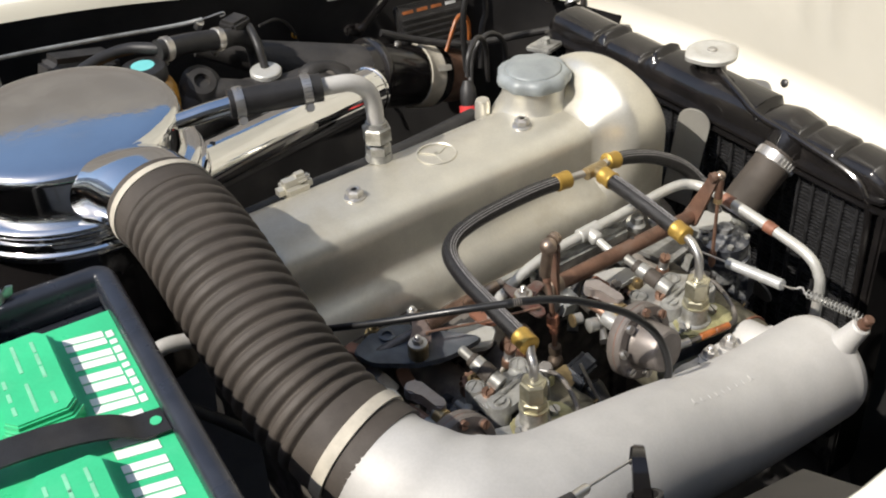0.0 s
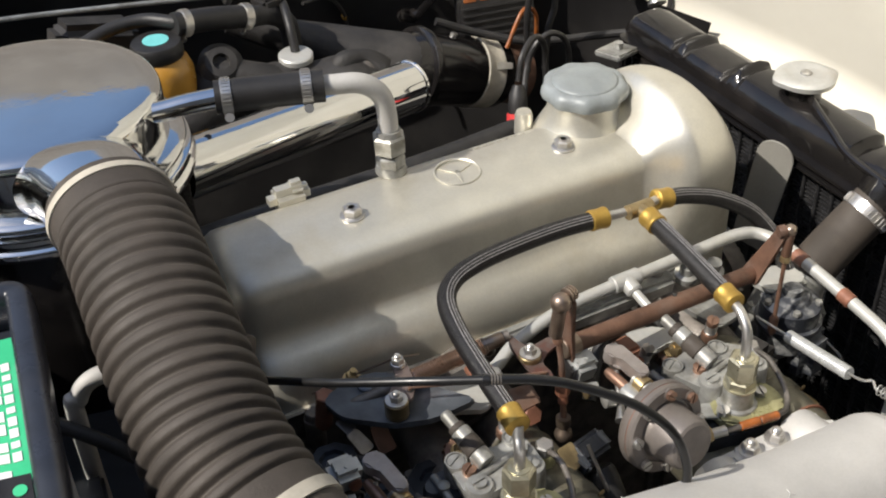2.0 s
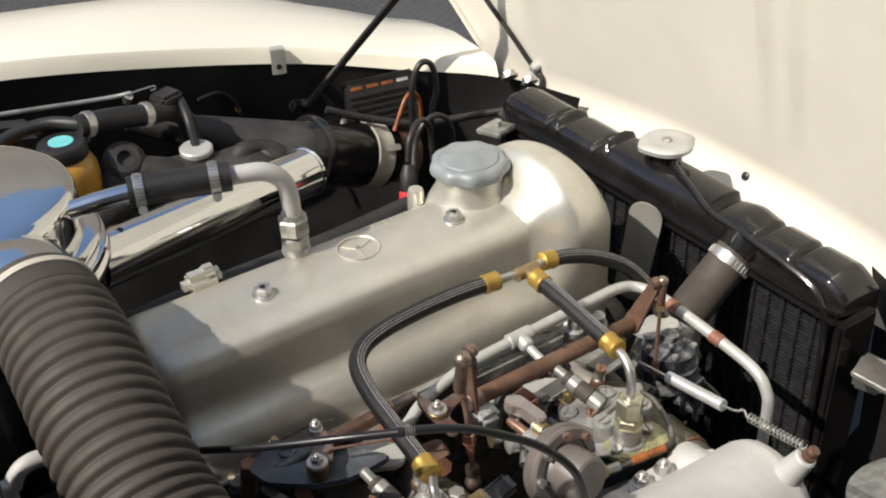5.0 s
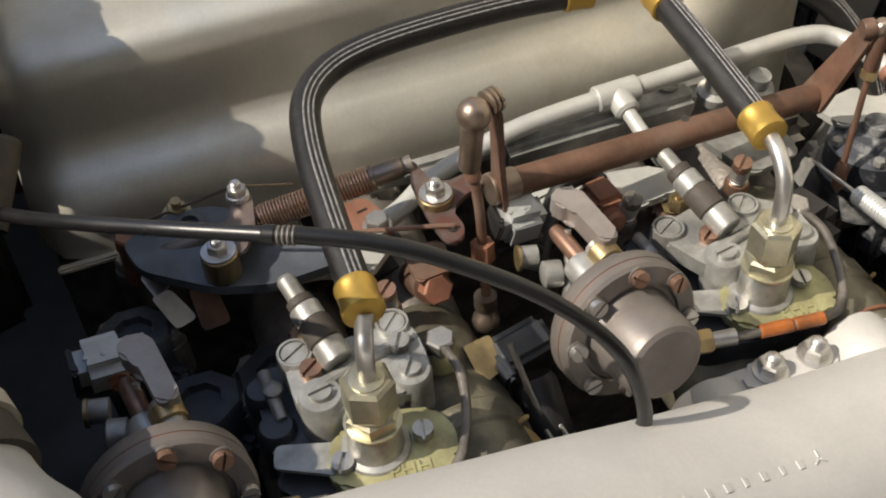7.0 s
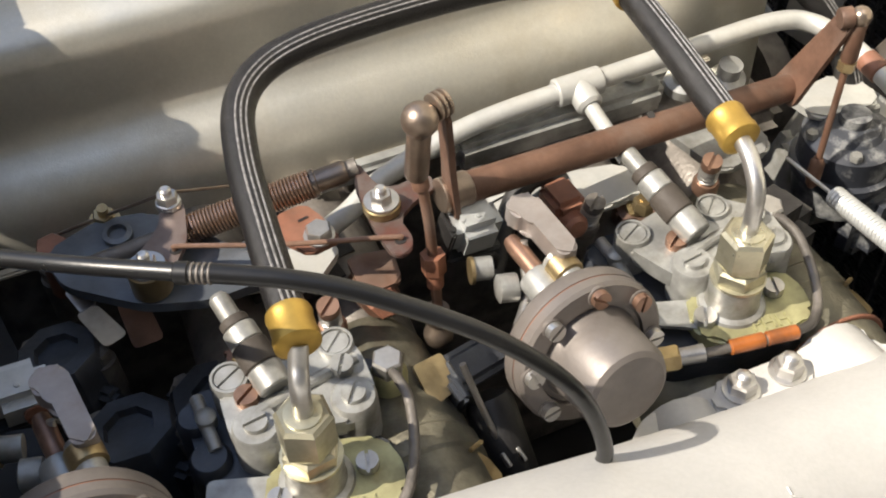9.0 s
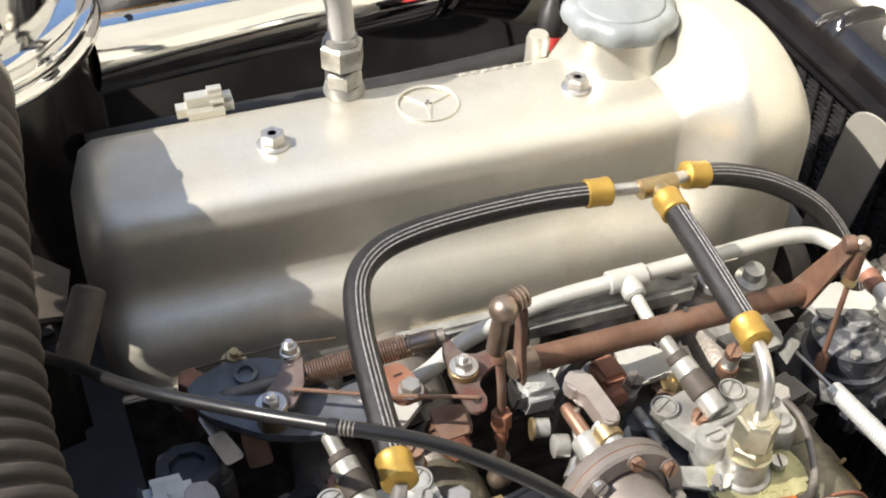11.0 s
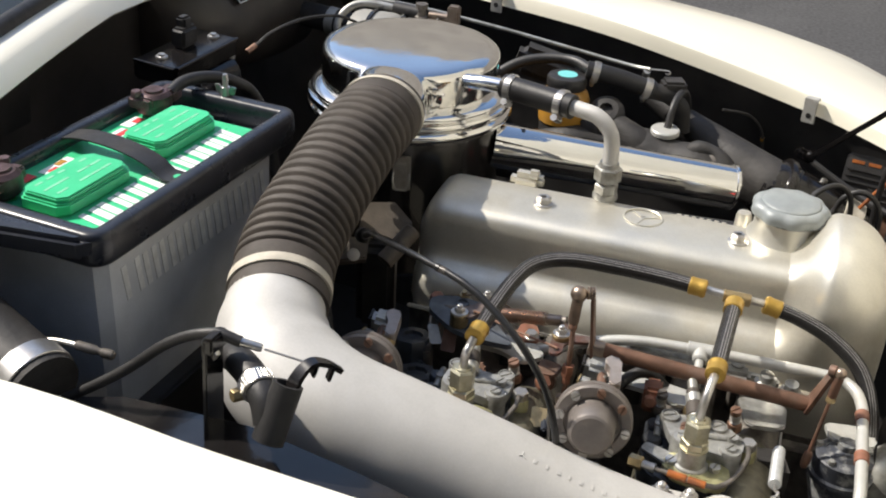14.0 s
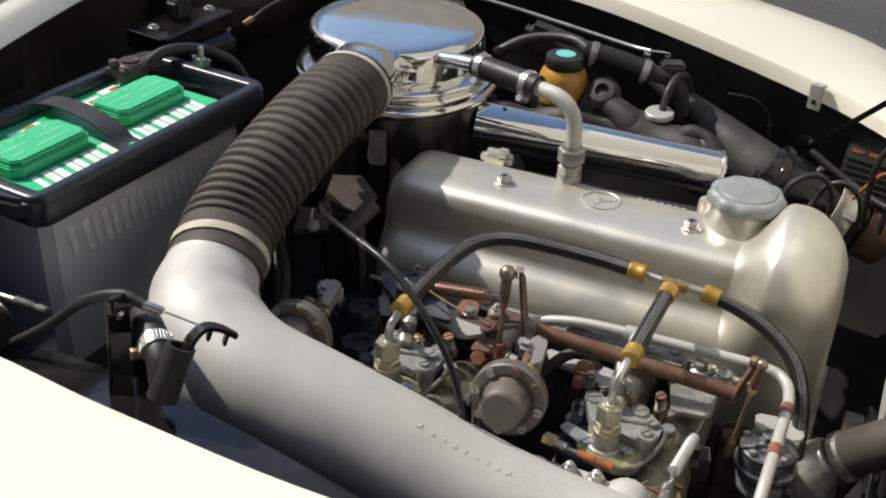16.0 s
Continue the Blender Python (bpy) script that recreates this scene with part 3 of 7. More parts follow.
bm = B()
oval(bm, DUCT, ribs)
part("hose", bm, M_DUCT, duct, sharp=80)
for p, q in ((0.030, 0.052), (0.915, 0.948)):
    i, j = int(p * (len(DUCT) - 1)), int(q * (len(DUCT) - 1))
    bm = B()
    oval(bm, DUCT[i:j + 1], 0.0507, p, q)
    part("band", bm, M_CREAMBAND, duct, "pale worn clamp band")

# ---- plenum pipe ----
plenum = thing("plenum_pipe", (0.1, -0.40, 0.70), "silver painted cast intake plenum pipe", "intake pipe")
PIPE = glide([(-0.1850, -0.306, 0.8500), (-0.1815, -0.325, 0.8440), (-0.1690, -0.3560, 0.8335), (-0.1430, -0.3855, 0.8190), (-0.0952, -0.4030, 0.8050), (-0.0348, -0.4000, 0.7880), (0.0408, -0.3905, 0.7640), (0.1153, -0.3825, 0.7370), (0.1973, -0.3765, 0.7165), (0.270, -0.3735, 0.7080), (0.290, -0.3735, 0.7070)], 12)
PIPE_R = [0.0462, 0.0475, 0.0530, 0.0588, 0.0582, 0.0575, 0.0555, 0.0555, 0.0552, 0.0555, 0.0555]


def pipe_radius(i):
    k = min(i // 12, len(PIPE_R) - 2)
    u = i / 12 - k
    u = u * u * (3 - 2 * u)
    return PIPE_R[k] + (PIPE_R[k + 1] - PIPE_R[k]) * u


bm = B()
LENS = [0.0]
for a, b in zip(PIPE, PIPE[1:]):
    LENS.append(LENS[-1] + (b - a).length)
sweep(bm, PIPE, lambda s: pipe_radius(min(range(len(LENS)), key=lambda i: abs(LENS[i] - s * LENS[-1]))), 48)
lathe(bm, [(0.0555, 0), (0.0535, 0.008), (0.047, 0.014), (0.03, 0.018), (0.0, 0.019)], along(PIPE[-1], PIPE[-1] * 2 - PIPE[-2]), 48)
part("tube", bm, M_PIPE, plenum, sharp=60)

# ---- battery ----
BM = pose(-0.3836, -0.2433, 0.7276, 0.4, 0, -5.6) @ Matrix.Diagonal((1, 1.07, 1, 1))
batt = thing("car_battery", (-0.3836, -0.2433, 0.7276), "green topped car battery in a grey plastic case", "battery")
bm = B()
rows = []
for z, k in ((0.0, 0.97), (0.004, 0.985), (0.12, 0.995), (0.165, 1.0), (0.184, 1.0)):
    w, l, c = 0.083 * k, 0.138 * k, 0.010
    rows.append([BM @ V(x, y, z) for x, y in ((-w + c, -l), (w - c, -l), (w, -l + c), (w, l - c), (w - c, l), (-w + c, l), (-w, l - c), (-w, -l + c))])
loft(bm, rows, caps=True)
part("case", bm, M_CASE, batt, "scuffed grey plastic case")
bm = B()
block(bm, (0.158, 0.266, 0.012), BM @ pose(0, 0, 0.187), 0.003)
part("lid", bm, M_GREEN, batt, "green plastic lid")


def octo(w, l, c):
    return [(-w + c, -l), (w - c, -l), (w, -l + c), (w, l - c), (w - c, l), (-w + c, l), (-w, l - c), (-w, -l + c)]


for yc in (-0.069, 0.069):
    bm = B()
    plate(bm, octo(0.0285, 0.049, 0.009), 0.013, BM @ pose(-0.001, yc, 0.193), 0.002)
    plate(bm, octo(0.0255, 0.0455, 0.008), 0.006, BM @ pose(-0.001, yc, 0.205), 0.0015)
    vent = part("vent_cover", bm, M_GREEN, batt, "raised green vent cover")
    for r in range(3):
        for q in range(5):
            if (r + q) % 4 == 3:
                continue
            bm = B()
            block(bm, (0.0028, 0.009 + 0.004 * ((r * 2 + q * 3) % 3), 0.0003), BM @ pose(-0.017 + 0.014 * r, yc - 0.030 + 0.0145 * q, 0.2111), 0.0)
            part("print_bar", bm, M_FADED, vent, "faded pale print bar")
# white lettering as plain blocks, broken by the strap
y = -0.1100
for wide in (0.0085, 0.0235, 0.0195, 0.0195, 0.0225, 0.0200, 0.0195, 0.0240, 0.0195, 0.0190):
    w = wide / 2
    bm = B()
    for q in (-0.23, 0.23) if wide > 0.01 else (0.0,):
        c, h = wide * q, max(0.0035, wide * 0.185)
        plate(bm, [(-0.0155, c - h + 0.0025), (0.0145, c - h - 0.0025), (0.0145, c + h - 0.0025), (-0.0155, c + h + 0.0025)], 0.0005, BM @ pose(0.0485, y + w, 0.1932))
    part("letter_block", bm, M_WHITE, batt, "white printed letter block")
    y += wide + 0.0030
for k in range(9):
    bm = B()
    block(bm, (0.0055, 0.0076 - 0.0022 * (k % 3 == 1), 0.0005), BM @ pose(0.0675, 0.024 + 0.0098 * k, 0.1934), 0.0002, 1)
    part("small_print", bm, M_WHITE, batt)
for x, y, w, l, mt in ((-0.052, 0.050, 0.016, 0.030, M_WHITE), (-0.050, 0.055, 0.007, 0.018, M_RED), (-0.060, 0.083, 0.014, 0.026, M_WHITE), (-0.057, 0.088, 0.008, 0.012, M_RED), (-0.052, -0.036, 0.018, 0.040, M_WHITE), (-0.050, -0.045, 0.008, 0.012, M_RED), (-0.056, -0.030, 0.007, 0.012, M_YEL), (-0.060, -0.075, 0.012, 0.022, M_RED)):
    bm = B()
    block(bm, (w, l, 0.0008), BM @ pose(x, y, 0.1934 + (0.0006 if mt is not M_WHITE else 0)), 0.0003, 1)
    part("sticker", bm, mt, batt)
# case lettering as pale worn blocks
for k in range(10):
    bm = B()
    for d in (-0.0056, 0.0056) if k else (0.0,):
        block(bm, (0.0008, 0.0072, 0.038), BM @ pose(0.0832, -0.108 + 0.0240 * k + d, 0.138, 8, 0, 0), 0.0003, 1)
    part("case_print", bm, M_PRINT, batt, "worn pale print block on the case")
for px_, y in ((-0.053, 0.112), (-0.053, -0.108)):
    bm = B()
    lathe(bm, [(0.011, 0), (0.010, 0.020), (0.009, 0.022)], BM @ pose(px_, y, 0.19), 20)
    part("terminal_post", bm, M_PURPLE, batt)

frame_ob = thing("battery_clamp", (-0.3836, -0.2433, 0.900), "black coated battery hold-down frame", "battery clamp")
ring = []
for cx, cy, q0 in ((0.0745, 0.1575, 0), (-0.0745, 0.1575, 90), (-0.0745, -0.131, 180), (0.0745, -0.131, 270)):
    for k in range(9):
        q = radians(q0 + 90 * k / 8)
        ring.append((cx, cy, math.cos(q), math.sin(q)))
rows = []
for cx, cy, nx, ny in ring + ring[:1]:
    row = []
    for k in range(20):
        q = 2 * math.pi * k / 20
        co, si = math.cos(q), math.sin(q)
        du = 0.0095 * math.copysign(abs(co) ** 0.55, co)
        dz = 0.0175 * math.copysign(abs(si) ** 0.55, si)
        row.append(BM @ V(cx + nx * (0.0095 + du), cy + ny * (0.0095 + du), 0.190 + dz))
    rows.append(row)
bm = B()
loft(bm, rows)
bmesh.ops.remove_doubles(bm, verts=bm.verts[:], dist=1e-5)
part("frame_rail", bm, M_FRAME, frame_ob, sharp=60)
bm = B()
plate(bm, [(-0.09, -0.146), (0.085, -0.146), (0.075, -0.158), (0.0, -0.172), (-0.075, -0.172), (-0.09, -0.160)], 0.022, BM @ pose(0, 0, 0.184), 0.005)
part("frame_lip", bm, M_FRAME, frame_ob, "broad black lip")
bm = B()
plate(bm, [(-0.076, 0.128), (0.076, 0.128), (0.076, 0.165), (-0.076, 0.165)], 0.010, BM @ pose(0, 0, 0.166), 0.002)
part("frame_lip", bm, M_FRAME, frame_ob, "broad black lip")
strap = []
for k in range(25):
    u = k / 24
    strap.append((-0.086 + 0.160 * u, 0.196 + 0.0165 * math.sin(math.pi * min(1, u * 1.18)) ** 0.45 if u < 0.847 else 0.196))
bm = B()
rows = []
for x, z in strap:
    rows.append([BM @ V(x, yy - 0.10 * x, z + dz) for yy, dz in ((-0.012, 0), (0.012, 0), (0.012, 0.0018), (-0.012, 0.0018))])
loft(bm, rows, caps=True)
part("strap", bm, M_RUBBER, frame_ob, "black rubber carrying strap")
bm = B()
lathe(bm, [(0.0042, 0), (0.0042, 0.0005)], BM @ pose(0.067, -0.0062, 0.1979), 14)
part("strap_hole", bm, M_GREEN, frame_ob, "green showing through the strap hole")
for x, y in ((0.001, 0.1680), (-0.060, -0.162)):
    bm = B()
    m = BM @ pose(x, y, 0.19)
    lathe(bm, [(0.0032, -0.10), (0.0032, 0.040), (0.0024, 0.042)], m, 12)
    lathe(bm, [(0.008, 0.014), (0.008, 0.016), (0.0055, 0.017), (0.005, 0.027)], m, 16)
    for sg in (-1, 1):
        plate(bm, [(0.003, 0.0), (0.012, 0.004), (0.014, 0.012), (0.009, 0.013), (0.003, 0.007)], 0.0025, m @ pose(0, 0.0012, 0.016, 90, 0, 0) if sg > 0 else m @ pose(0, -0.0012, 0.016, 90, 0, 180), 0.0006)
    part("wing_bolt", bm, M_STEEL, frame_ob, "plated bolt with wing nut")


def battery_lead(px_, y, route, label):
    base = thing("battery_lead", BM @ V(px_, y, 0.21), label, "battery cable", "battery leads")
    m = BM @ pose(px_, y, 0.205)
    bm = B()
    lathe(bm, [(0.018, -0.006), (0.0195, 0.0), (0.0185, 0.012), (0.014, 0.016)], m, 24)
    block(bm, (0.022, 0.030, 0.016), m @ pose(0.004, 0.017 if y > 0 else -0.015, 0.006), 0.004, 3)
    block(bm, (0.030, 0.014, 0.014), m @ pose(-0.004, -0.014 if y > 0 else 0.014, 0.007, 0, 0, 8), 0.003, 3)
    part("terminal_clamp", bm, M_PURPLE, base, "corroded purple brown lead clamp")
    bm = B()
    hexa(bm, 0.006, 0.006, m @ pose(-0.010, -0.016 if y > 0 else 0.016, 0.014))
    lathe(bm, [(0.0105, 0.0155), (0.010, 0.0185), (0.0, 0.019)], m, 20)
    part("clamp_bolt", bm, M_PURPLE, base)
    bm = B()
    tube(bm, [BM @ Vector(p) for p in route], 0.0070, 16)
    part("cable", bm, M_RUBBER, base, "thick black rubber cable")


battery_lead(-0.053, 0.112, [(-0.046, 0.130, 0.213), (-0.044, 0.155, 0.219), (-0.033, 0.185, 0.216), (-0.016, 0.208, 0.206), (-0.008, 0.238, 0.178), (0.0, 0.255, 0.12), (0.010, 0.262, 0.0)], "black battery lead with a corroded clamp, at the firewall end")
battery_lead(-0.053, -0.108, [(-0.055, -0.128, 0.212), (-0.085, -0.165, 0.214), (-0.13, -0.17, 0.20), (-0.17, -0.15, 0.15), (-0.19, -0.13, 0.05)], "black battery lead with a corroded clamp, near the wing")
bm = B()
block(bm, (0.20, 0.34, 0.014), BM @ pose(0, 0, -0.007), 0.003)
tray = solo("battery_tray", bm, M_BAY, "black battery tray bolted to the inner wing", "battery tray")
bm = B()
block(bm, (0.16, 0.30, 0.33), BM @ pose(-0.01, 0, -0.182), 0.01)
part("tray_support", bm, M_BAY, tray)

# ---- radiator ----
rad = thing("radiator", (0.53, 0, 0.34), "gloss black radiator with a stepped, ribbed top tank", "radiator")
bm = B()
rings = []
NR = 300
for k in range(NR + 1):
    y = -0.287 + 0.570 * k / NR
    end = min(1.0, (k + 0.6) / 14.0, (NR - k + 0.6) / 7.0) ** 0.42
    t0 = 0.007 if -0.095 < y < 0.085 else 0.0
    for c in (0.085, 0.175):
        t0 += 0.004 * math.exp(-((y - c) / 0.006) ** 4) - 0.005 * math.exp(-((abs(y - c) - 0.011) / 0.003) ** 2)
    for c in (-0.100, -0.165, -0.215):
        t0 -= 0.0065 * math.exp(-((y - c) / 0.0035) ** 2)
    t0 += 0.005 * math.exp(-((y + 0.13) / 0.018) ** 2)
    ring = []
    for dx, dz, q in ((-0.046, -0.006, 0), (-0.046, -0.002, 0), (-0.037, -0.001, 0), (-0.0365, 0.012, 0), (-0.0345, 0.020, 0.5), (-0.027, 0.0258, 1), (-0.010, 0.0280, 1), (0.006, 0.0278, 1), (0.019, 0.0225, 1), (0.025, 0.011, 0.5), (0.026, -0.022, 0)):
        ring.append(V(0.530 + dx * (0.80 + 0.20 * end) + (t0 * 0.5 if dx < -0.02 else 0) * q, y, 0.7725 + (dz if dz < 0 else (dz + t0 * q) * end)))
    rings.append(ring)
loft(bm, rings, close=False)
for e in (rings[0], rings[-1]):
    bm.faces.new([bm.verts.new(p) for p in e])
part("top_tank", bm, M_BLACK, rad, "gloss black tank with pressed ribs", sharp=45)
bm = B()
block(bm, (0.012, 0.560, 0.006), pose(0.4905, -0.007, 0.758), 0.002)
block(bm, (0.020, 0.565, 0.006), pose(0.487, -0.008, 0.42), 0.002)
for y in (-0.290, 0.275):
    block(bm, (0.055, 0.012, 0.42), pose(0.515, y, 0.55), 0.003)
part("side_frame", bm, M_BLACK, rad)
bm = B()
block(bm, (0.05, 0.555, 0.40), pose(0.527, -0.008, 0.552), 0)
part("core_backing", bm, M_RAD, rad)
tube_mesh = None
for k in range(27):
    y = -0.275 + 0.54 * k / 26
    if tube_mesh is None:
        bm = B()
        block(bm, (0.006, 0.0045, 0.33), pose(0.4995, 0, 0.587), 0.0012, 1)
        o = part("core_tube", bm, M_RAD, rad)
        tube_mesh = o.data
    else:
        o = new("core_tube", tube_mesh)
        o.parent = rad
        o.matrix_parent_inverse = Matrix.Translation(-rad.location)
    o.location.y = y
bm = B()
for k in range(64):
    z = 0.43 + 0.32 * k / 63
    block(bm, (0.002, 0.54, 0.0012), pose(0.5000 + 0.0004 * (k % 2), -0.005, z), 0)
tagged(part("fin_mat", bm, M_RAD, rad), kind="stuff")
bm = B()
lathe(bm, [(0.024, 0), (0.021, 0.004), (0.020, 0.022), (0.023, 0.026)], pose(0.532, 0.010, 0.795), 28)
part("filler_neck", bm, M_BLACK, rad)
# overflow tube over the tank
bm = B()
sweep(bm, glide([(0.522, -0.012, 0.814), (0.509, -0.040, 0.814), (0.498, -0.072, 0.810), (0.4915, -0.105, 0.802), (0.490, -0.17, 0.797), (0.490, -0.237, 0.788), (0.489, -0.263, 0.773), (0.488, -0.275, 0.74), (0.487, -0.279, 0.60)], 8), 0.0042, 10)
part("overflow_tube", bm, M_BLACK, rad)
bm = B()
rows = []
for r, h in ((0.028, 0.0), (0.0315, 0.001), (0.032, 0.006), (0.029, 0.0085), (0.022, 0.0095), (0.019, 0.0085), (0.008, 0.0085)):
    rows.append([V(0.533 + r * (1 + (0.14 * max(0, math.cos(2 * a + 0.6)) ** 6 if r > 0.024 else 0)) * math.cos(a), 0.010 + r * (1 + (0.14 * max(0, math.cos(2 * a + 0.6)) ** 6 if r > 0.024 else 0)) * math.sin(a), 0.8210 + h) for a in (2 * math.pi * k / 48 for k in range(48))])
loft(bm, rows, caps=True)
rcap = part("filler_cap", bm, M_WPIPE, rad, "worn silver pressure cap with two ears", sharp=50)
bm = B()
lathe(bm, [(0.006, 0), (0.006, 0.002), (0.004, 0.003)], pose(0.533, 0.010, 0.8295), 14)
part("rivet", bm, M_STEEL, rcap)

# ---- chrome duct ----
bm = B()
a, b = V(-0.11, 0.172, 0.829), V(0.198, 0.289, 0.778)
sweep(bm, [a + (b - a) * k / 8 for k in range(9)], 0.030, 32)
solo("heater_pipe", bm, M_CHROME, "chromed fresh air pipe beside the cam cover", "air pipe")

# ---- hoses, tubes and rods ----
# braided fuel hoses on a brass tee
M_BRAID = mat("black_braided_sheath", (0.010, 0.009, 0.009), 0.40, 0.0, 0.5, 200, 0.5, 1400, stain=(0.026, 0.023, 0.022), samount=0.5, sscale=60)
M_STRIPE = mat("silver_grey_braid_thread", (0.30, 0.29, 0.29), 0.45, 0.2, 0.5, 500)
TEE = V(0.230, -0.109, 0.835)


def fuel_hose(name, path, a_out, b_out, label):
    """A striped braided hose with a gold ferrule at one or both ends; a_out, b_out: where its steel tails lead."""
    pts = glide(path, 12)
    base = thing(name, pts[-1], label, "fuel hose", "braided fuel hoses")
    bm = B()
    sweep(bm, pts, 0.0080, 20)
    sheath = part("sheath", bm, M_BRAID, base)
    nrm = None
    off = []
    for i, p in enumerate(pts):
        tan = (pts[min(i + 1, len(pts) - 1)] - pts[max(i - 1, 0)]).normalized()
        side = (V(0.15, -0.55, 0.82) - tan * tan.dot(V(0.15, -0.55, 0.82))).normalized()
        off.append((p, side, tan.cross(side)))
    for ang in (-0.32, 0.0, 0.32):
        bm = B()
        sweep(bm, [p + (s_ * math.cos(ang) + t_ * math.sin(ang)) * 0.00785 for p, s_, t_ in off], 0.00055, 5)
        part("thread", bm, M_STRIPE, sheath, "pale grey woven thread")
    for end, out in ((0, a_out), (-1, b_out)):
        if out is None:
            continue
        p = pts[end]
        d = (pts[0] - pts[3]).normalized() if end == 0 else (pts[-1] - pts[-4]).normalized()
        bm = B()
        a = p - d * 0.010
        lathe(bm, [(0.0083, 0), (0.0094, 0.0006), (0.0098, 0.0025), (0.0093, 0.004), (0.0093, 0.0115), (0.0098, 0.013), (0.0096, 0.0165), (0.0075, 0.018), (0.004, 0.0182)], along(a, a + d), 28)
        part("ferrule", bm, M_FERR, base, "gold coloured crimp ferrule")
        bm = B()
        tube(bm, [a + d * 0.016] + [Vector(q) for q in out], 0.0042, 16, 8)
        part("steel_tail", bm, M_STEEL, base, "bright steel tube tail")
    return base


fuel_hose("fuel_hose", [(0.191, -0.1040, 0.8355), (0.150, -0.1020, 0.8375), (0.1014, -0.1060, 0.8405), (0.0612, -0.1135, 0.8430), (0.0360, -0.1215, 0.8410), (0.0195, -0.1400, 0.8390), (0.0108, -0.1740, 0.8375), (0.0060, -0.2200, 0.8360), (0.0025, -0.2740, 0.8330)],
          [(0.205, -0.1050, 0.8350), (0.222, -0.1075, 0.835)], [(0.000, -0.284, 0.826), (-0.0025, -0.2905, 0.8175), (-0.0035, -0.2915, 0.798)], "black braided fuel hose with gold ferrules and a bend")
fuel_hose("fuel_hose", [(0.2285, -0.130, 0.8365), (0.2265, -0.18, 0.8345), (0.2240, -0.242, 0.8295)],
          [(0.2292, -0.118, 0.836), (0.2297, -0.112, 0.8355)], [(0.2220, -0.259, 0.827), (0.2200, -0.270, 0.818), (0.2185, -0.2735, 0.805), (0.2180, -0.2740, 0.785)], "short straight black braided fuel hose with gold ferrules")
fuel_hose("fuel_hose", [(0.2655, -0.0955, 0.8255), (0.295, -0.0960, 0.8190), (0.330, -0.1030, 0.8070), (0.362, -0.1180, 0.7860), (0.379, -0.1400, 0.7530), (0.386, -0.1620, 0.70), (0.386, -0.17, 0.63)],
          [(0.2545, -0.100, 0.8300), (0.240, -0.1055, 0.834)], None, "black braided fuel hose curving down at the front")
tee = thing("fuel_tee", TEE, "tarnished brass fuel line tee piece", "pipe fitting")
bm = B()
ax = V(0.049, 0.004, -0.003).normalized()
lathe(bm, [(0.0055, -0.014), (0.0068, -0.0132), (0.0068, 0.0132), (0.0055, 0.014)], along(TEE, TEE + ax), 20)
lathe(bm, [(0.006, 0), (0.0064, 0.008), (0.0058, 0.0125)], along(TEE, (0.2285, -0.130, 0.8365)), 20)
part("tee_body", bm, M_BRASS, tee)


# carburettors
def rounded(poly, r=0.004, n=4):
    """The outline with its corners cut to arcs."""
    out, k = [], len(poly)
    for i in range(k):
        a, p, b = Vector(poly[i - 1]), Vector(poly[i]), Vector(poly[(i + 1) % k])
        s = p + (a - p).normalized() * min(r, (a - p).length * 0.48)
        e = p + (b - p).normalized() * min(r, (b - p).length * 0.48)
        for q in range(n + 1):
            t = q / n
            w = s * (1 - t) ** 2 + p * 2 * t * (1 - t) + e * t * t
            out.append((w.x, w.y))
    return out


def slotted(m, r, material, parent, slot=20, h=0.0028, name="screw", sides=22, label=""):
    """A cheese-head screw with a real slot."""
    bm = B()
    m = m @ pose(0, 0, 0, 0, 0, slot)
    w = r * 0.16
    s = math.asin(w / r)
    for sgn in (-1, 1):
        pts = [(r * math.cos(a), r * math.sin(a)) for a in [s + (math.pi - 2 * s) * k / 10 for k in range(11)]]
        plate(bm, [(x, y * sgn) for x, y in (pts if sgn > 0 else pts[::-1])], h, m, 0.0)
    lathe(bm, [(r, -0.002), (r, h * 0.45)], m, sides)
    return part(name, bm, material, parent, label)


def spring_screw(m, parent, screw, coil, label=""):
    """A slotted screw standing in a short coil spring on a brass seat."""
    bm = B()
    lathe(bm, [(0.0072, -0.006), (0.0074, 0.0), (0.0062, 0.0025), (0.0034, 0.003), (0.0034, 0.018)], m, 18)
    body = part("adjusting_screw", bm, screw, parent, label)
    bm = B()
    sweep(bm, [m @ V(0.0048 * math.cos(t), 0.0048 * math.sin(t), 0.003 + 0.0120 * t / (2 * math.pi * 5)) for t in (2 * math.pi * k / 12 for k in range(61))], 0.0009, 6)
    part("screw_spring", bm, coil, body)
    slotted(m @ pose(0, 0, 0.0165), 0.0054, screw, body, 40, 0.0038, "screw_head")


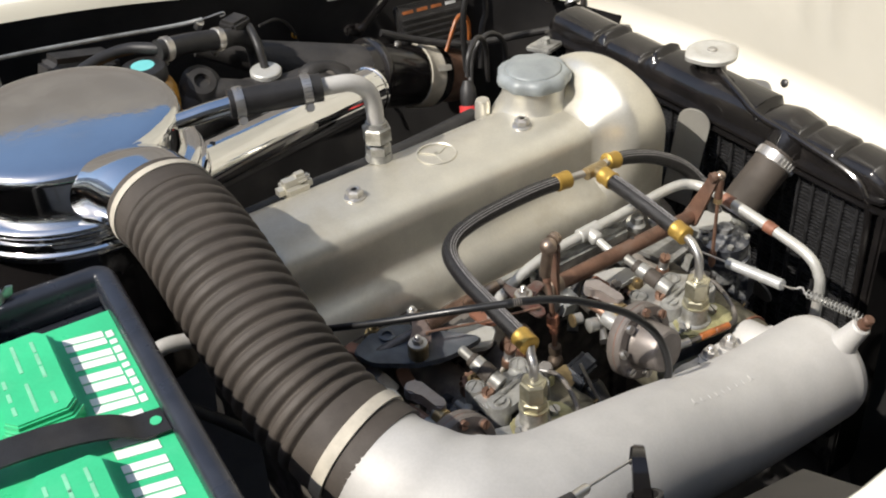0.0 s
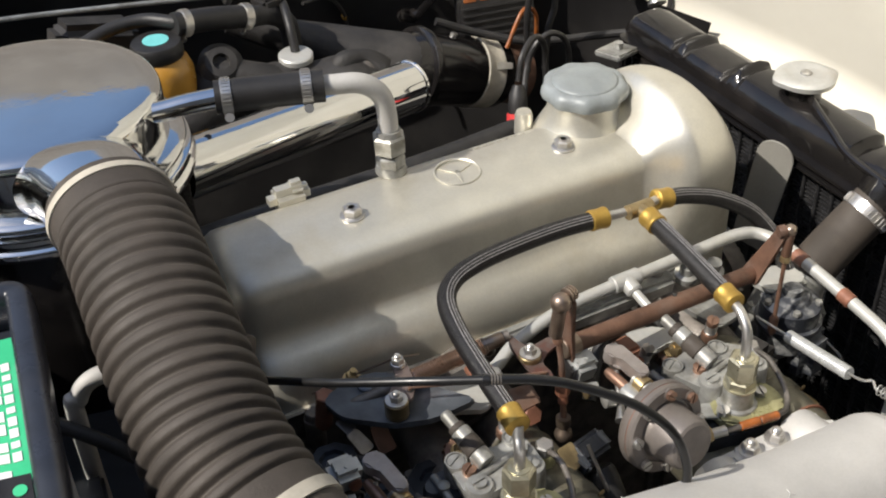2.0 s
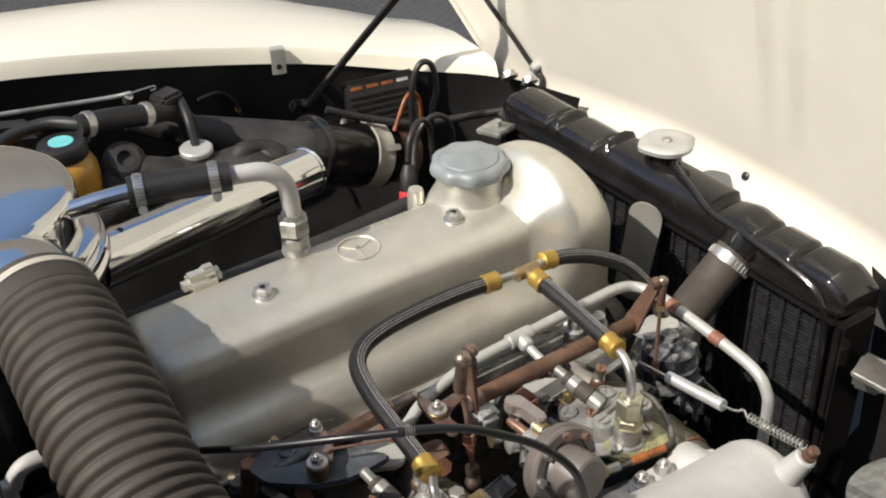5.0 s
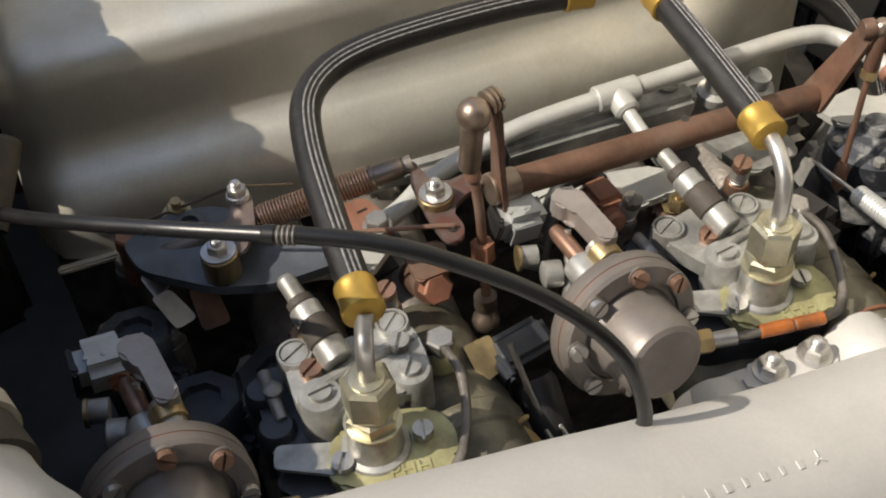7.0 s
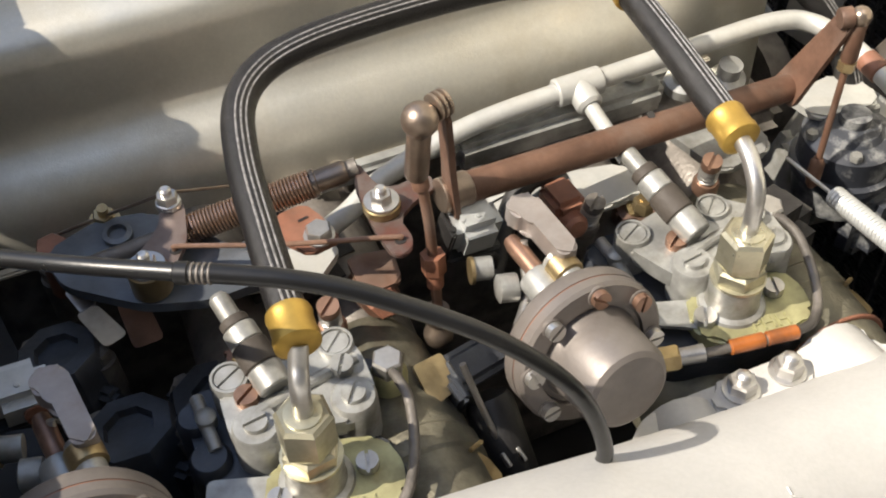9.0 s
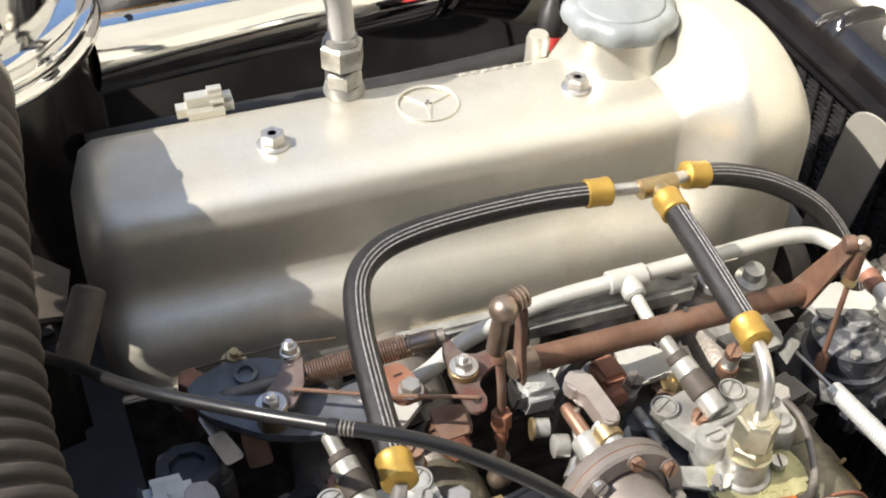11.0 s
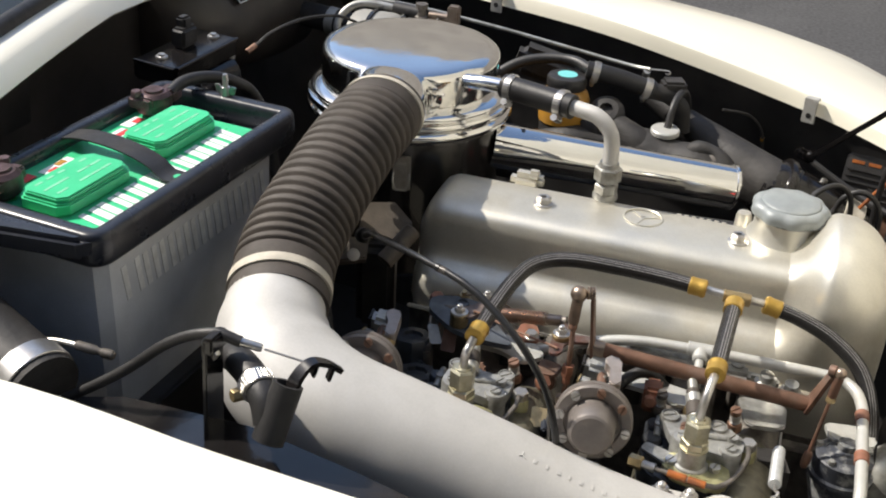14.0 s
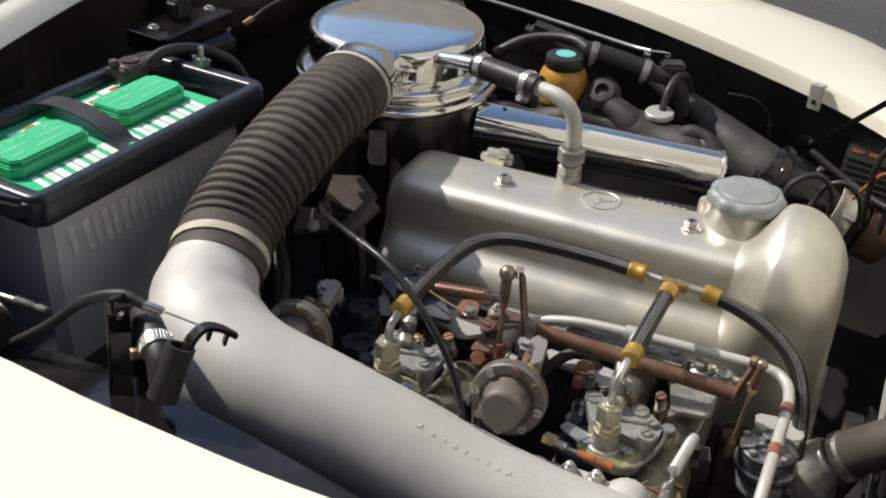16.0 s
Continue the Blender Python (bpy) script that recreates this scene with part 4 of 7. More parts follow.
def carburettor(CX, CY, CZ, plugs, sx, sy, front):
    """One carburettor; plugs: where its two jet plugs stand; sx, sy: the shift of its top casting; front: the one with the outer adjusting screw."""
    carb = thing("carburettor", (CX, CY, CZ - 0.06), "twin choke cast zinc carburettor with brass fuel union", "carburettor", "pair of carburettors")

    def at(dx, dy, dz, *turn):
        return pose(CX + dx, CY + dy, CZ + dz, *turn)

    def off(dx, dy, dz):
        return V(CX + dx, CY + dy, CZ + dz)

    bm = B()
    lathe(bm, [(0.030, -0.075), (0.033, -0.06), (0.033, 0.040), (0.030, 0.052)], at(-0.020, 0.006, -0.053, 90, 0, 0), 28)
    lathe(bm, [(0.024, -0.085), (0.030, -0.07), (0.031, -0.010), (0.0325, -0.008), (0.0325, 0.004), (0.031, 0.006), (0.030, 0.040), (0.027, 0.052)], at(0.050, 0.006, -0.038, 90, 0, 0), 32)
    part("throat_body", bm, M_OLIVE, carb, "oily olive grey casting")
    bm = B()
    lathe(bm, [(0.0318, -0.001), (0.0325, -0.0005), (0.0325, 0.0005), (0.0318, 0.001)], at(0.050, -0.026, -0.038, 90, 0, 0), 32)
    part("throat_gasket", bm, M_RUSTR, carb, "rusty gasket edge")
    # dark float bowl under the lid, its rear mass under the top casting
    bm = B()
    plate(bm, rounded([(-0.050, 0.006), (-0.036, -0.016), (-0.012, -0.0225), (0.026, -0.026), (0.036, -0.018), (0.040, -0.004), (0.036, 0.020), (-0.030, 0.026)], 0.007), 0.026, at(0, 0, -0.032), 0.002)
    plate(bm, rounded([(-0.046, 0.020), (0.036, 0.018), (0.042, 0.070), (-0.044, 0.074)], 0.008), 0.030, at(0, 0, -0.036), 0.003)
    part("float_bowl", bm, M_BOWL, carb, "blue black float bowl casting", sharp=45)
    for bx, by, br in ((-0.040, 0.034, 0.010), (-0.041, 0.058, 0.009), (0.040, 0.050, 0.009)):
        bm = B()
        lathe(bm, [(br, -0.04), (br, -0.006), (br * 0.8, -0.003)], at(bx, by, 0.002), 18)
        part("bowl_boss", bm, M_BOWL, carb)
    bm = B()
    plate(bm, rounded([(-0.026, -0.006), (-0.020, -0.018), (-0.008, -0.0225), (0.024, -0.027), (0.034, -0.020), (0.038, -0.006), (0.034, 0.010), (0.016, 0.016), (-0.018, 0.014)], 0.005), 0.009, at(0, 0.0, -0.005), 0.002)
    lid = part("float_chamber_lid", bm, M_GOLDP, carb, "yellow passivated lid")
    bm = B()
    lathe(bm, [(0.0170, 0), (0.0162, 0.0015), (0.0136, 0.0026), (0.0130, 0.005), (0.0130, 0.0185), (0.0122, 0.0195)], at(0, 0, 0.004), 32)
    part("union_seat", bm, M_CAST, lid, "grey cast union seat")
    # top casting, its bosses and ribs
    for bx, by, br, bh in ((-0.0169, 0.0290, 0.0112, 0.0175), (0.0276, 0.0266, 0.0108, 0.0170)):
        bm = B()
        lathe(bm, [(br * 1.05, -0.025), (br, bh - 0.002), (br * 0.9, bh), (0.0, bh + 0.0003)], at(bx + sx, by + sy, 0.0), 24)
        part("boss", bm, M_CAST, carb)
        slotted(at(bx + sx, by + sy, bh), 0.0056, M_CAST, carb, 8 if bx < 0 else 55, 0.0030, sides=6)
    for (bx, by), br, slot in zip(plugs, (0.0092, 0.0088), (30, 45)):
        bm = B()
        lathe(bm, [(br * 1.06, -0.025), (br, 0.0145), (br * 0.96, 0.0168), (br * 0.82, 0.0168), (br * 0.80, 0.0142), (0.0, 0.0142)], at(bx, by, 0.0), 28)
        well = part("boss", bm, M_CAST, carb)
        slotted(at(bx, by, 0.0142), br * 0.74, M_CAST, well, slot, 0.0020, "jet_plug")
    bm = B()
    plate(bm, rounded([(-0.0290 + sx, 0.030 + sy), (-0.0200 + sx, 0.0175 + sy), (0.0 + sx, 0.021 + sy), (0.026 + sx, 0.0155 + sy), (0.0385 + sx, 0.024 + sy), (0.0395 + sx, 0.048 + sy), (plugs[1][0] + 0.006, plugs[1][1] + 0.007), (0.010, plugs[1][1] - 0.003), (0.0, 0.064), (plugs[0][0] + 0.004, plugs[0][1] + 0.006), (plugs[0][0] - 0.007, plugs[0][1] - 0.004)], 0.006), 0.010, at(0, 0.0, 0.004), 0.0022)
    sweep(bm, [off(-0.024 + sx, 0.033 + sy, 0.0145), off(0.000 + sx, 0.0395 + sy, 0.0160), off(0.036 + sx, 0.0475 + sy, 0.0145)], 0.0030, 10)
    plate(bm, [(-0.020 + sx, 0.036 + sy), (0.034 + sx, 0.046 + sy), (0.034 + sx, 0.0475 + sy), (-0.020 + sx, 0.0375 + sy)], 0.0034, at(0, 0, 0.0142), 0.0003)
    part("top_casting", bm, M_CAST, carb, "grey cast zinc top with bosses")
    slotted(at(0.0281 + sx, 0.0441 + sy, 0.0150), 0.0054, M_CAST, carb, 60, 0.0046, sides=6)
    slotted(at(-0.0164 + sx, 0.0457 + sy, 0.0140), 0.0056, M_COPPER, carb, 35, 0.0046, label="coppery slotted screw")
    bm = B()
    hexa(bm, 0.0056, 0.008, at(-0.0115, 0.0690, 0.010, 0, 0, 12))
    lathe(bm, [(0.0024, 0.0075), (0.0024, 0.009)], at(-0.0115, 0.0690, 0.010), 10)
    part("idle_jet", bm, M_BRASS, carb, "small brass jet")
    # pale strap under a cheese-head screw beside the lid
    bm = B()
    plate(bm, rounded([(-0.0480, 0.0080), (-0.0440, 0.0200), (-0.0120, 0.0090), (-0.0105, 0.0015), (-0.0200, -0.0082)], 0.003), 0.0022, at(0, 0, 0.0005), 0.0005)
    part("strap", bm, M_CAST, carb, "pale steel strap")
    slotted(at(-0.0177, -0.0040, 0.0030), 0.0056, M_STEEL, carb, 60, 0.0050, sides=6)
    slotted(at(0.0227, -0.0022, 0.0042), 0.0050, M_STEEL, lid, 75, 0.0048, "lid_screw", sides=6)
    # fuel union
    bm = B()
    lathe(bm, [(0.0136, 0), (0.0136, 0.0016), (0.0110, 0.0020)], at(0, 0, 0.0235), 28)
    hexa(bm, 0.0128, 0.0085, at(0, 0, 0.0250, 0, 0, 8), 0.0015)
    lathe(bm, [(0.0095, 0), (0.0095, 0.004)], at(0, 0, 0.0325), 24)
    part("union_base_nut", bm, M_NUT, carb, "yellow passivated hexagon")
    bm = B()
    lathe(bm, [(0.0112, 0), (0.0116, 0.0012)], at(0, 0, 0.0345), 24)
    hexa(bm, 0.0126, 0.0195, at(0, 0, 0.0355, 0, 0, 33), 0.0018)
    lathe(bm, [(0.0080, 0), (0.0080, 0.001), (0.0052, 0.0016)], at(0, 0, 0.0548), 24)
    part("union_nut", bm, M_NUT, carb, "yellow passivated union nut")
    # sleeve that leads the vent tube in
    a, b = off(-0.003 + sx * 0.4, 0.042 + sy, 0.020), off(-0.013, 0.083, 0.036)
    bm = B()
    collar(bm, a, a + (b - a) * 0.26, 0.0082)
    collar(bm, a + (b - a) * 0.54, a + (b - a) * 0.74, 0.0080)
    lathe(bm, [(0.0050, 0), (0.0050, 0.012), (0.0035, 0.014), (0.0, 0.0145)], along(a + (b - a) * 0.84, b), 18)
    part("vent_stub", bm, M_CAST, carb, "bare metal vent stub")
    bm = B()
    collar(bm, a + (b - a) * 0.26, a + (b - a) * 0.54, 0.0086)
    collar(bm, a + (b - a) * 0.74, a + (b - a) * 0.85, 0.0070)
    part("vent_sleeve", bm, M_DUCT, carb, "dark grey rubber sleeve")
    # accelerator pump: a bolted drum that faces the wing
    PC = off(-0.0935, -0.0175, 0.0395)
    m = along(PC, PC + V(0.10, -1, 0.22))
    bm = B()
    lathe(bm, [(0.018, -0.022), (0.026, -0.015), (0.0355, -0.009), (0.0368, -0.007), (0.0368, -0.0004)], m, 48)
    part("pump_rear_flange", bm, M_DIAPH, carb)
    bm = B()
    lathe(bm, [(0.0364, -0.0004), (0.0364, 0.0005)], m, 48)
    part("gasket", bm, M_RUSTR, carb, "thin red gasket edge")
    bm = B()
    lathe(bm, [(0.0368, 0.0005), (0.0368, 0.0050), (0.0352, 0.0066), (0.0268, 0.0070), (0.0262, 0.0050), (0.0240, 0.0050), (0.0225, 0.0090), (0.0220, 0.012), (0.0212, 0.030), (0.0195, 0.0335), (0.0172, 0.0350), (0.0, 0.0355)], m, 48)
    part("pump_cover", bm, M_DIAPH, carb, "grey brown stepped drum", sharp=28)
    for k in range(8):
        w = m @ pose(0, 0, 0, 0, 0, 45 * k - 8) @ pose(0.0312, 0, 0.0066)
        bm = B()
        lathe(bm, [(0.0050, -0.002), (0.0050, 0.0008), (0.0042, 0.0010)], w, 16)
        collar_ = part("screw_washer", bm, M_DIAPH, carb)
        slotted(w @ pose(0, 0, 0.0008), 0.0042, M_COPPER if k in (1, 2) else M_STEEL, collar_, 30 * k, 0.0036, "pump_screw", label="coppery cheese-head screw" if k in (1, 2) else "")
    # pump lever: a cast saddle over the plunger, a brass ring in front
    a, b = PC + V(0.0100, 0.030, 0.0070), PC + V(0.0035, 0.072, 0.0110)
    mm = along(a, b, (0, 0, 1))
    bm = B()
    plate(bm, rounded([(-0.0070, 0.0080), (0.0035, 0.0080), (0.0040, 0.0350), (0.0090, 0.0380), (0.0090, 0.0480), (-0.0020, 0.0500), (-0.0070, 0.0440)], 0.0045), 0.0120, mm @ pose(-0.001, 0.0125, 0, 90, 0, 0), 0.0018)
    part("pump_lever_housing", bm, M_LEVER, carb, "plum grey cast lever housing", sharp=50)
    bm = B()
    lathe(bm, [(0.0060, -0.020), (0.0064, 0.0), (0.0064, 0.016)], mm, 20)
    lathe(bm, [(0.0082, -0.012), (0.0085, 0.010), (0.0078, 0.012), (0.004, 0.013)], mm @ pose(0.0105, -0.007, 0.004), 22)
    part("plunger_guide", bm, M_CAST, carb, "bare cast plunger guide")
    bm = B()
    lathe(bm, [(0.0072, 0), (0.0082, 0.0006), (0.0082, 0.0088), (0.0074, 0.0096), (0.0060, 0.0096)], mm @ pose(0, 0, 0.0035), 28)
    part("brass_ring", bm, M_BRASS, carb, "polished brass ring")
    bm = B()
    lathe(bm, [(0.0046, 0), (0.0046, 0.018), (0.0036, 0.022)], mm @ pose(0.0095, -0.004, 0.016), 16)
    part("plunger", bm, M_COPPER, carb, "coppery plunger")
    # thin blade down to the roller
    bm = B()
    sweep(bm, glide([PC + V(-0.0010, 0.0600, 0.0105), PC + V(-0.0035, 0.0535, -0.001), PC + V(-0.0065, 0.0440, -0.010), PC + V(-0.0150, 0.0310, -0.0145)], 6), lambda q: 0.0018 + 0.0012 * q + 0.0018 * q ** 4, 12)
    part("lever_blade", bm, M_STEEL, carb, "bright thin lever blade")
    SP = PC + V(-0.0170, 0.0500, -0.0060)
    bm = B()
    lathe(bm, [(0.0066, 0), (0.0070, 0.001), (0.0070, 0.009), (0.0050, 0.0100), (0.0, 0.0102)], along(SP + V(0.007, -0.002, 0.0), SP + V(-0.6, 0.12, 0.05)), 22)
    lathe(bm, [(0.0058, 0), (0.0058, 0.009), (0.004, 0.0095)], along(SP + V(0.001, 0.014, 0.0), SP + V(-0.6, 0.14, 0.05)), 20)
    roller = part("lever_roller", bm, M_CAST, carb, "bare metal lever roller")
    bm = B()
    lathe(bm, [(0.0068, 0), (0.0068, 0.0018), (0.0040, 0.0020)], along(SP + V(-0.008, 0.015, 0.001), SP + V(-0.6, 0.14, 0.05)), 20)
    part("bush", bm, M_BRASS, roller, "small brass bush")
    # capsule box in a black bracket behind the pump
    mb = pose(PC.x - 0.0135, PC.y + 0.093, PC.z - 0.006, 14, 6, 4)
    bm = B()
    block(bm, (0.0265, 0.0220, 0.024), mb, 0.0050, 4)
    capsule = part("capsule_box", bm, M_CAPS, carb, "smooth grey capsule box")
    for sx_ in (-0.0085, 0.0):
        bm = B()
        lathe(bm, [(0.0014, 0), (0.0012, 0.0007), (0.0, 0.0009)], mb @ pose(sx_, -0.002, 0.0119), 10)
        part("rivet", bm, M_CAPS, capsule)
    if not front:
        slotted(mb @ pose(0.004, -0.010, 0.0, 70, 0, 0), 0.0050, M_RUSTR, capsule, 20, 0.0040, "red_screw", label="red brown screw")
    bm = B()
    sweep(bm, [mb @ V(-0.014, -0.004, 0.010), mb @ V(-0.0142, -0.004, -0.012), mb @ V(-0.012, -0.007, -0.0145), mb @ V(0.010, -0.011, -0.0150), mb @ V(0.0130, -0.012, -0.018), mb @ V(0.0135, -0.014, -0.034)], 0.0016, 8)
    block(bm, (0.003, 0.016, 0.024), mb @ pose(-0.0145, 0.0, -0.003), 0.001)
    block(bm, (0.030, 0.020, 0.003), mb @ pose(0.0, 0.0, -0.0128), 0.001)
    part("capsule_bracket", bm, M_BAY, carb, "black steel bracket")
    # capillary line with orange sleeve along the lid
    bm = B()
    tube(bm, [off(-0.046, -0.0180, 0.005), off(-0.022, -0.0250, 0.0070), off(0.018, -0.0300, 0.0070), off(0.032, -0.0245, 0.0075), off(0.043, -0.007, 0.009), off(0.0500, 0.016, 0.012), off(0.0500, 0.030, 0.012), off(0.0495, 0.036, 0.010)], 0.0025, 12)
    line = part("vent_line", bm, M_CASTD, carb, "thin dark grey line")
    for p, q, r in ((-0.018, 0.000, 0.0038), (0.0008, 0.0175, 0.0036)):
        bm = B()
        collar(bm, off(p, -0.0254 - (p + 0.018) * 0.14, 0.0070), off(q, -0.0254 - (q + 0.018) * 0.14, 0.0070), r)
        part("orange_sleeve", bm, M_ORANGE, line, "stained orange sleeve on the line")
    bm = B()
    lathe(bm, [(0.0042, -0.014), (0.0046, 0.0)], along(off(-0.030, -0.0225, 0.0062), off(-0.018, -0.0254, 0.0070)), 14)
    part("line_tail", bm, M_STEEL, line, "bright steel line tail")
    bm = B()
    hexa(bm, 0.0068, 0.013, along(off(-0.054, -0.0160, 0.0040), off(-0.040, -0.020, 0.0055)))
    part("line_nut", bm, M_BRASS, line, "tarnished brass nut")
    bm = B()
    hexa(bm, 0.0078, 0.009, at(0.0495, 0.0430, 0.004, 0, 0, 5))
    part("side_bolt", bm, M_STEEL, carb)
    bm = B()
    lathe(bm, [(0.0085, -0.03), (0.0090, 0.001), (0.0070, 0.004)], at(0.0495, 0.0430, 0.000), 18)
    part("side_banjo", bm, M_GOLDP, carb)
    # adjusting screws and a pale link behind
    if front:
        spring_screw(at(-0.041, 0.076, 0.006, 12, 6, 0), carb, M_CASTD, M_STEEL, "dark oily adjusting screw")
    spring_screw(at(0.034, 0.078, 0.004, 10, -4, 0), carb, M_COPPER, M_STEEL, "coppery adjusting screw")
    bm = B()
    lathe(bm, [(0.0085, -0.012), (0.0100, 0.0), (0.0100, 0.007), (0.0075, 0.008)], at(-0.0085, 0.0835, -0.007, 24, 0, 0), 24)
    for k in range(12):
        block(bm, (0.0022, 0.0030, 0.007), at(-0.0085, 0.0835, -0.007, 24, 0, 0) @ pose(0, 0, 0, 0, 0, 30 * k) @ pose(0, 0.0102, 0.0035), 0.0005, 1)
    mixture = part("mixture_screw", bm, M_RUST, carb, "dark knurled mixture screw")
    slotted(at(-0.0085, 0.0835, -0.007, 24, 0, 0) @ pose(0, 0, 0.008), 0.0058, M_BRASS, mixture, 30, 0.0026, "screw_face")
    bm = B()
    sweep(bm, [off(-0.0375, 0.066, 0.0), off(-0.0370, 0.054, 0.001), off(-0.0362, 0.036, -0.002)], 0.0034, 12)
    lathe(bm, [(0.0046, -0.004), (0.0050, 0.003), (0.0030, 0.0045), (0.0, 0.005)], at(-0.0360, 0.0515, 0.002), 18)
    part("pale_link", bm, M_CAST, carb, "pale bare metal link")
    # flange towards the plenum pipe, with bolts on raised pads
    bm = B()
    plate(bm, rounded([(-0.090, -0.054), (-0.070, -0.036), (-0.040, -0.034), (0.010, -0.036), (0.048, -0.030), (0.062, -0.040), (0.062, -0.085), (-0.092, -0.085)], 0.008), 0.016, at(0, 0, -0.022), 0.005)
    plate(bm, rounded([(-0.036, -0.053), (-0.0355, -0.034), (0.019, -0.034), (0.020, -0.053)], 0.007), 0.008, at(0, 0, -0.012), 0.003)
    sweep(bm, [off(-0.050, -0.040, -0.022), off(-0.054, -0.062, -0.018), off(-0.056, -0.090, -0.026)], 0.021, 20)
    sweep(bm, [off(0.036, -0.036, -0.020), off(0.036, -0.060, -0.015), off(0.034, -0.090, -0.026)], 0.023, 20)
    part("outlet_flange", bm, M_PIPE, carb, "silver flange casting", sharp=50)
    for dx in (-0.0205, 0.0055):
        bm = B()
        lathe(bm, [(0.0092, 0), (0.0092, 0.0014), (0.0070, 0.0016)], at(dx, -0.0425, -0.0040), 20)
        hexa(bm, 0.0072, 0.0070, at(dx, -0.0425, -0.0024, 0, 0, 10))
        lathe(bm, [(0.0036, 0), (0.0036, 0.0035), (0.0022, 0.0048), (0.0, 0.0052)], at(dx, -0.0425, 0.0044), 14)
        part("flange_bolt", bm, M_STEEL, carb, "bright steel stud nut")
    # small gold tab at the outer side
    bm = B()
    plate(bm, rounded([(-0.007, -0.010), (0.007, -0.010), (0.008, 0.004), (0.0, 0.012), (-0.007, 0.006)], 0.003), 0.0022, at(0.0726, -0.010, -0.022, 20, 24, 30), 0.0005)
    block(bm, (0.010, 0.0022, 0.012), at(0.0726, 0.000, -0.020, 20, 24, 30), 0.0006)
    part("gold_tab", bm, M_BRASS, carb, "gold passivated bent tab")
    # cast lettering on the lid
    cu = bpy.data.curves.new("letters", "FONT")
    cu.body = "PHH"
    cu.size = 0.0105
    cu.extrude = 0.0006
    tmp = bpy.data.objects.new("letters", cu)
    me = bpy.data.meshes.new_from_object(tmp)
    bpy.data.objects.remove(tmp)
    bm = B()
    bm.from_mesh(me)
    bm.transform(at(0.000, -0.0205, 0.0042, 0, 0, -8))
    part("cast_letters", bm, M_GOLDP, lid)


M_OLIVE = mat("olive_stained_casting", (0.21, 0.195, 0.145), 0.45, 0.55, 0.45, 50, 0.45, 450, stain=(0.07, 0.058, 0.04), samount=0.8, sscale=28)
M_BOWL = mat("blue_black_casting", (0.055, 0.061, 0.073), 0.42, 0.3, 0.5, 45, 0.3, 350, stain=(0.035, 0.035, 0.036), samount=0.75, sscale=26)
M_CAPS = mat("smooth_grey_plating", (0.44, 0.45, 0.445), 0.44, 0.4, 0.15, 60, 0.03, 400, stain=(0.30, 0.30, 0.29), samount=0.4, sscale=30)
CX, CY, CZ = 0.2180, -0.2740, 0.7395
carburettor(CX, CY, CZ, ((-0.0276, 0.0519), (0.0192, 0.0516)), 0.006, -0.008, True)
carburettor(CX - 0.2215, CY - 0.0175, CZ + 0.009, ((-0.0209, 0.0592), (0.0298, 0.0589)), 0.0, 0.0, False)

# manifold beneath
man = thing("intake_manifold", (0.11, -0.15, 0.66), "grey cast intake manifold with flat mounting plates", "manifold")
for x0 in (-0.01, 0.055, 0.205, 0.275):
    bm = B()
    tube(bm, [(x0, -0.06, 0.705), (x0, -0.13, 0.708), (x0 - 0.002, -0.205, 0.700)], 0.025, 20)
    part("runner", bm, M_CASTD, man)
bm = B()
plate(bm, rounded([(-0.034, -0.158), (-0.016, -0.149), (0.010, -0.140), (0.030, -0.139), (0.052, -0.166), (0.030, -0.186), (0.006, -0.174), (-0.030, -0.170)], 0.006), 0.005, pose(0, 0, 0.747), 0.001)
part("rear_plate", bm, M_WPIPE, man, "pale grey painted plate")
bm = B()
plate(bm, rounded([(0.118, -0.160), (0.185, -0.164), (0.214, -0.170), (0.222, -0.184), (0.216, -0.196), (0.200, -0.192), (0.189, -0.198), (0.178, -0.186), (0.130, -0.180)], 0.006), 0.005, pose(0, 0, 0.746), 0.0015)
part("front_plate", bm, M_WPIPE, man, "pale grey painted plate")
bm = B()
plate(bm, rounded([(0.250, -0.150), (0.300, -0.150), (0.300, -0.190), (0.262, -0.196)], 0.008), 0.005, pose(0, 0, 0.742), 0.0015)
part("front_plate", bm, M_CAST, man, "grey cast plate")
bm = B()
block(bm, (0.13, 0.018, 0.02), pose(0.195, -0.128, 0.755, 8, 0, 0), 0.004)
block(bm, (0.24, 0.012, 0.012), pose(0.17, -0.106, 0.742), 0.003)
for x0 in (0.245, 0.275, 0.30):
    lathe(bm, [(0.011, 0), (0.011, 0.006), (0.007, 0.008), (0.007, 0.016), (0.0, 0.017)], pose(x0, -0.128 - (x0 - 0.27) * 0.3, 0.752, 8, 0, 0), 18)
part("flange_rail", bm, M_CAST, man)
for sz, m in (((0.06, 0.05, 0.03), pose(0.03, -0.145, 0.730, 5, 0, 10)), ((0.05, 0.045, 0.05), pose(0.285, -0.215, 0.705, 0, 0, 15)), ((0.03, 0.02, 0.045), pose(0.14, -0.168, 0.730, 0, 0, 12))):
    bm = B()
    block(bm, sz, m, 0.012, 4)
    part("casting", bm, M_DARK, man)
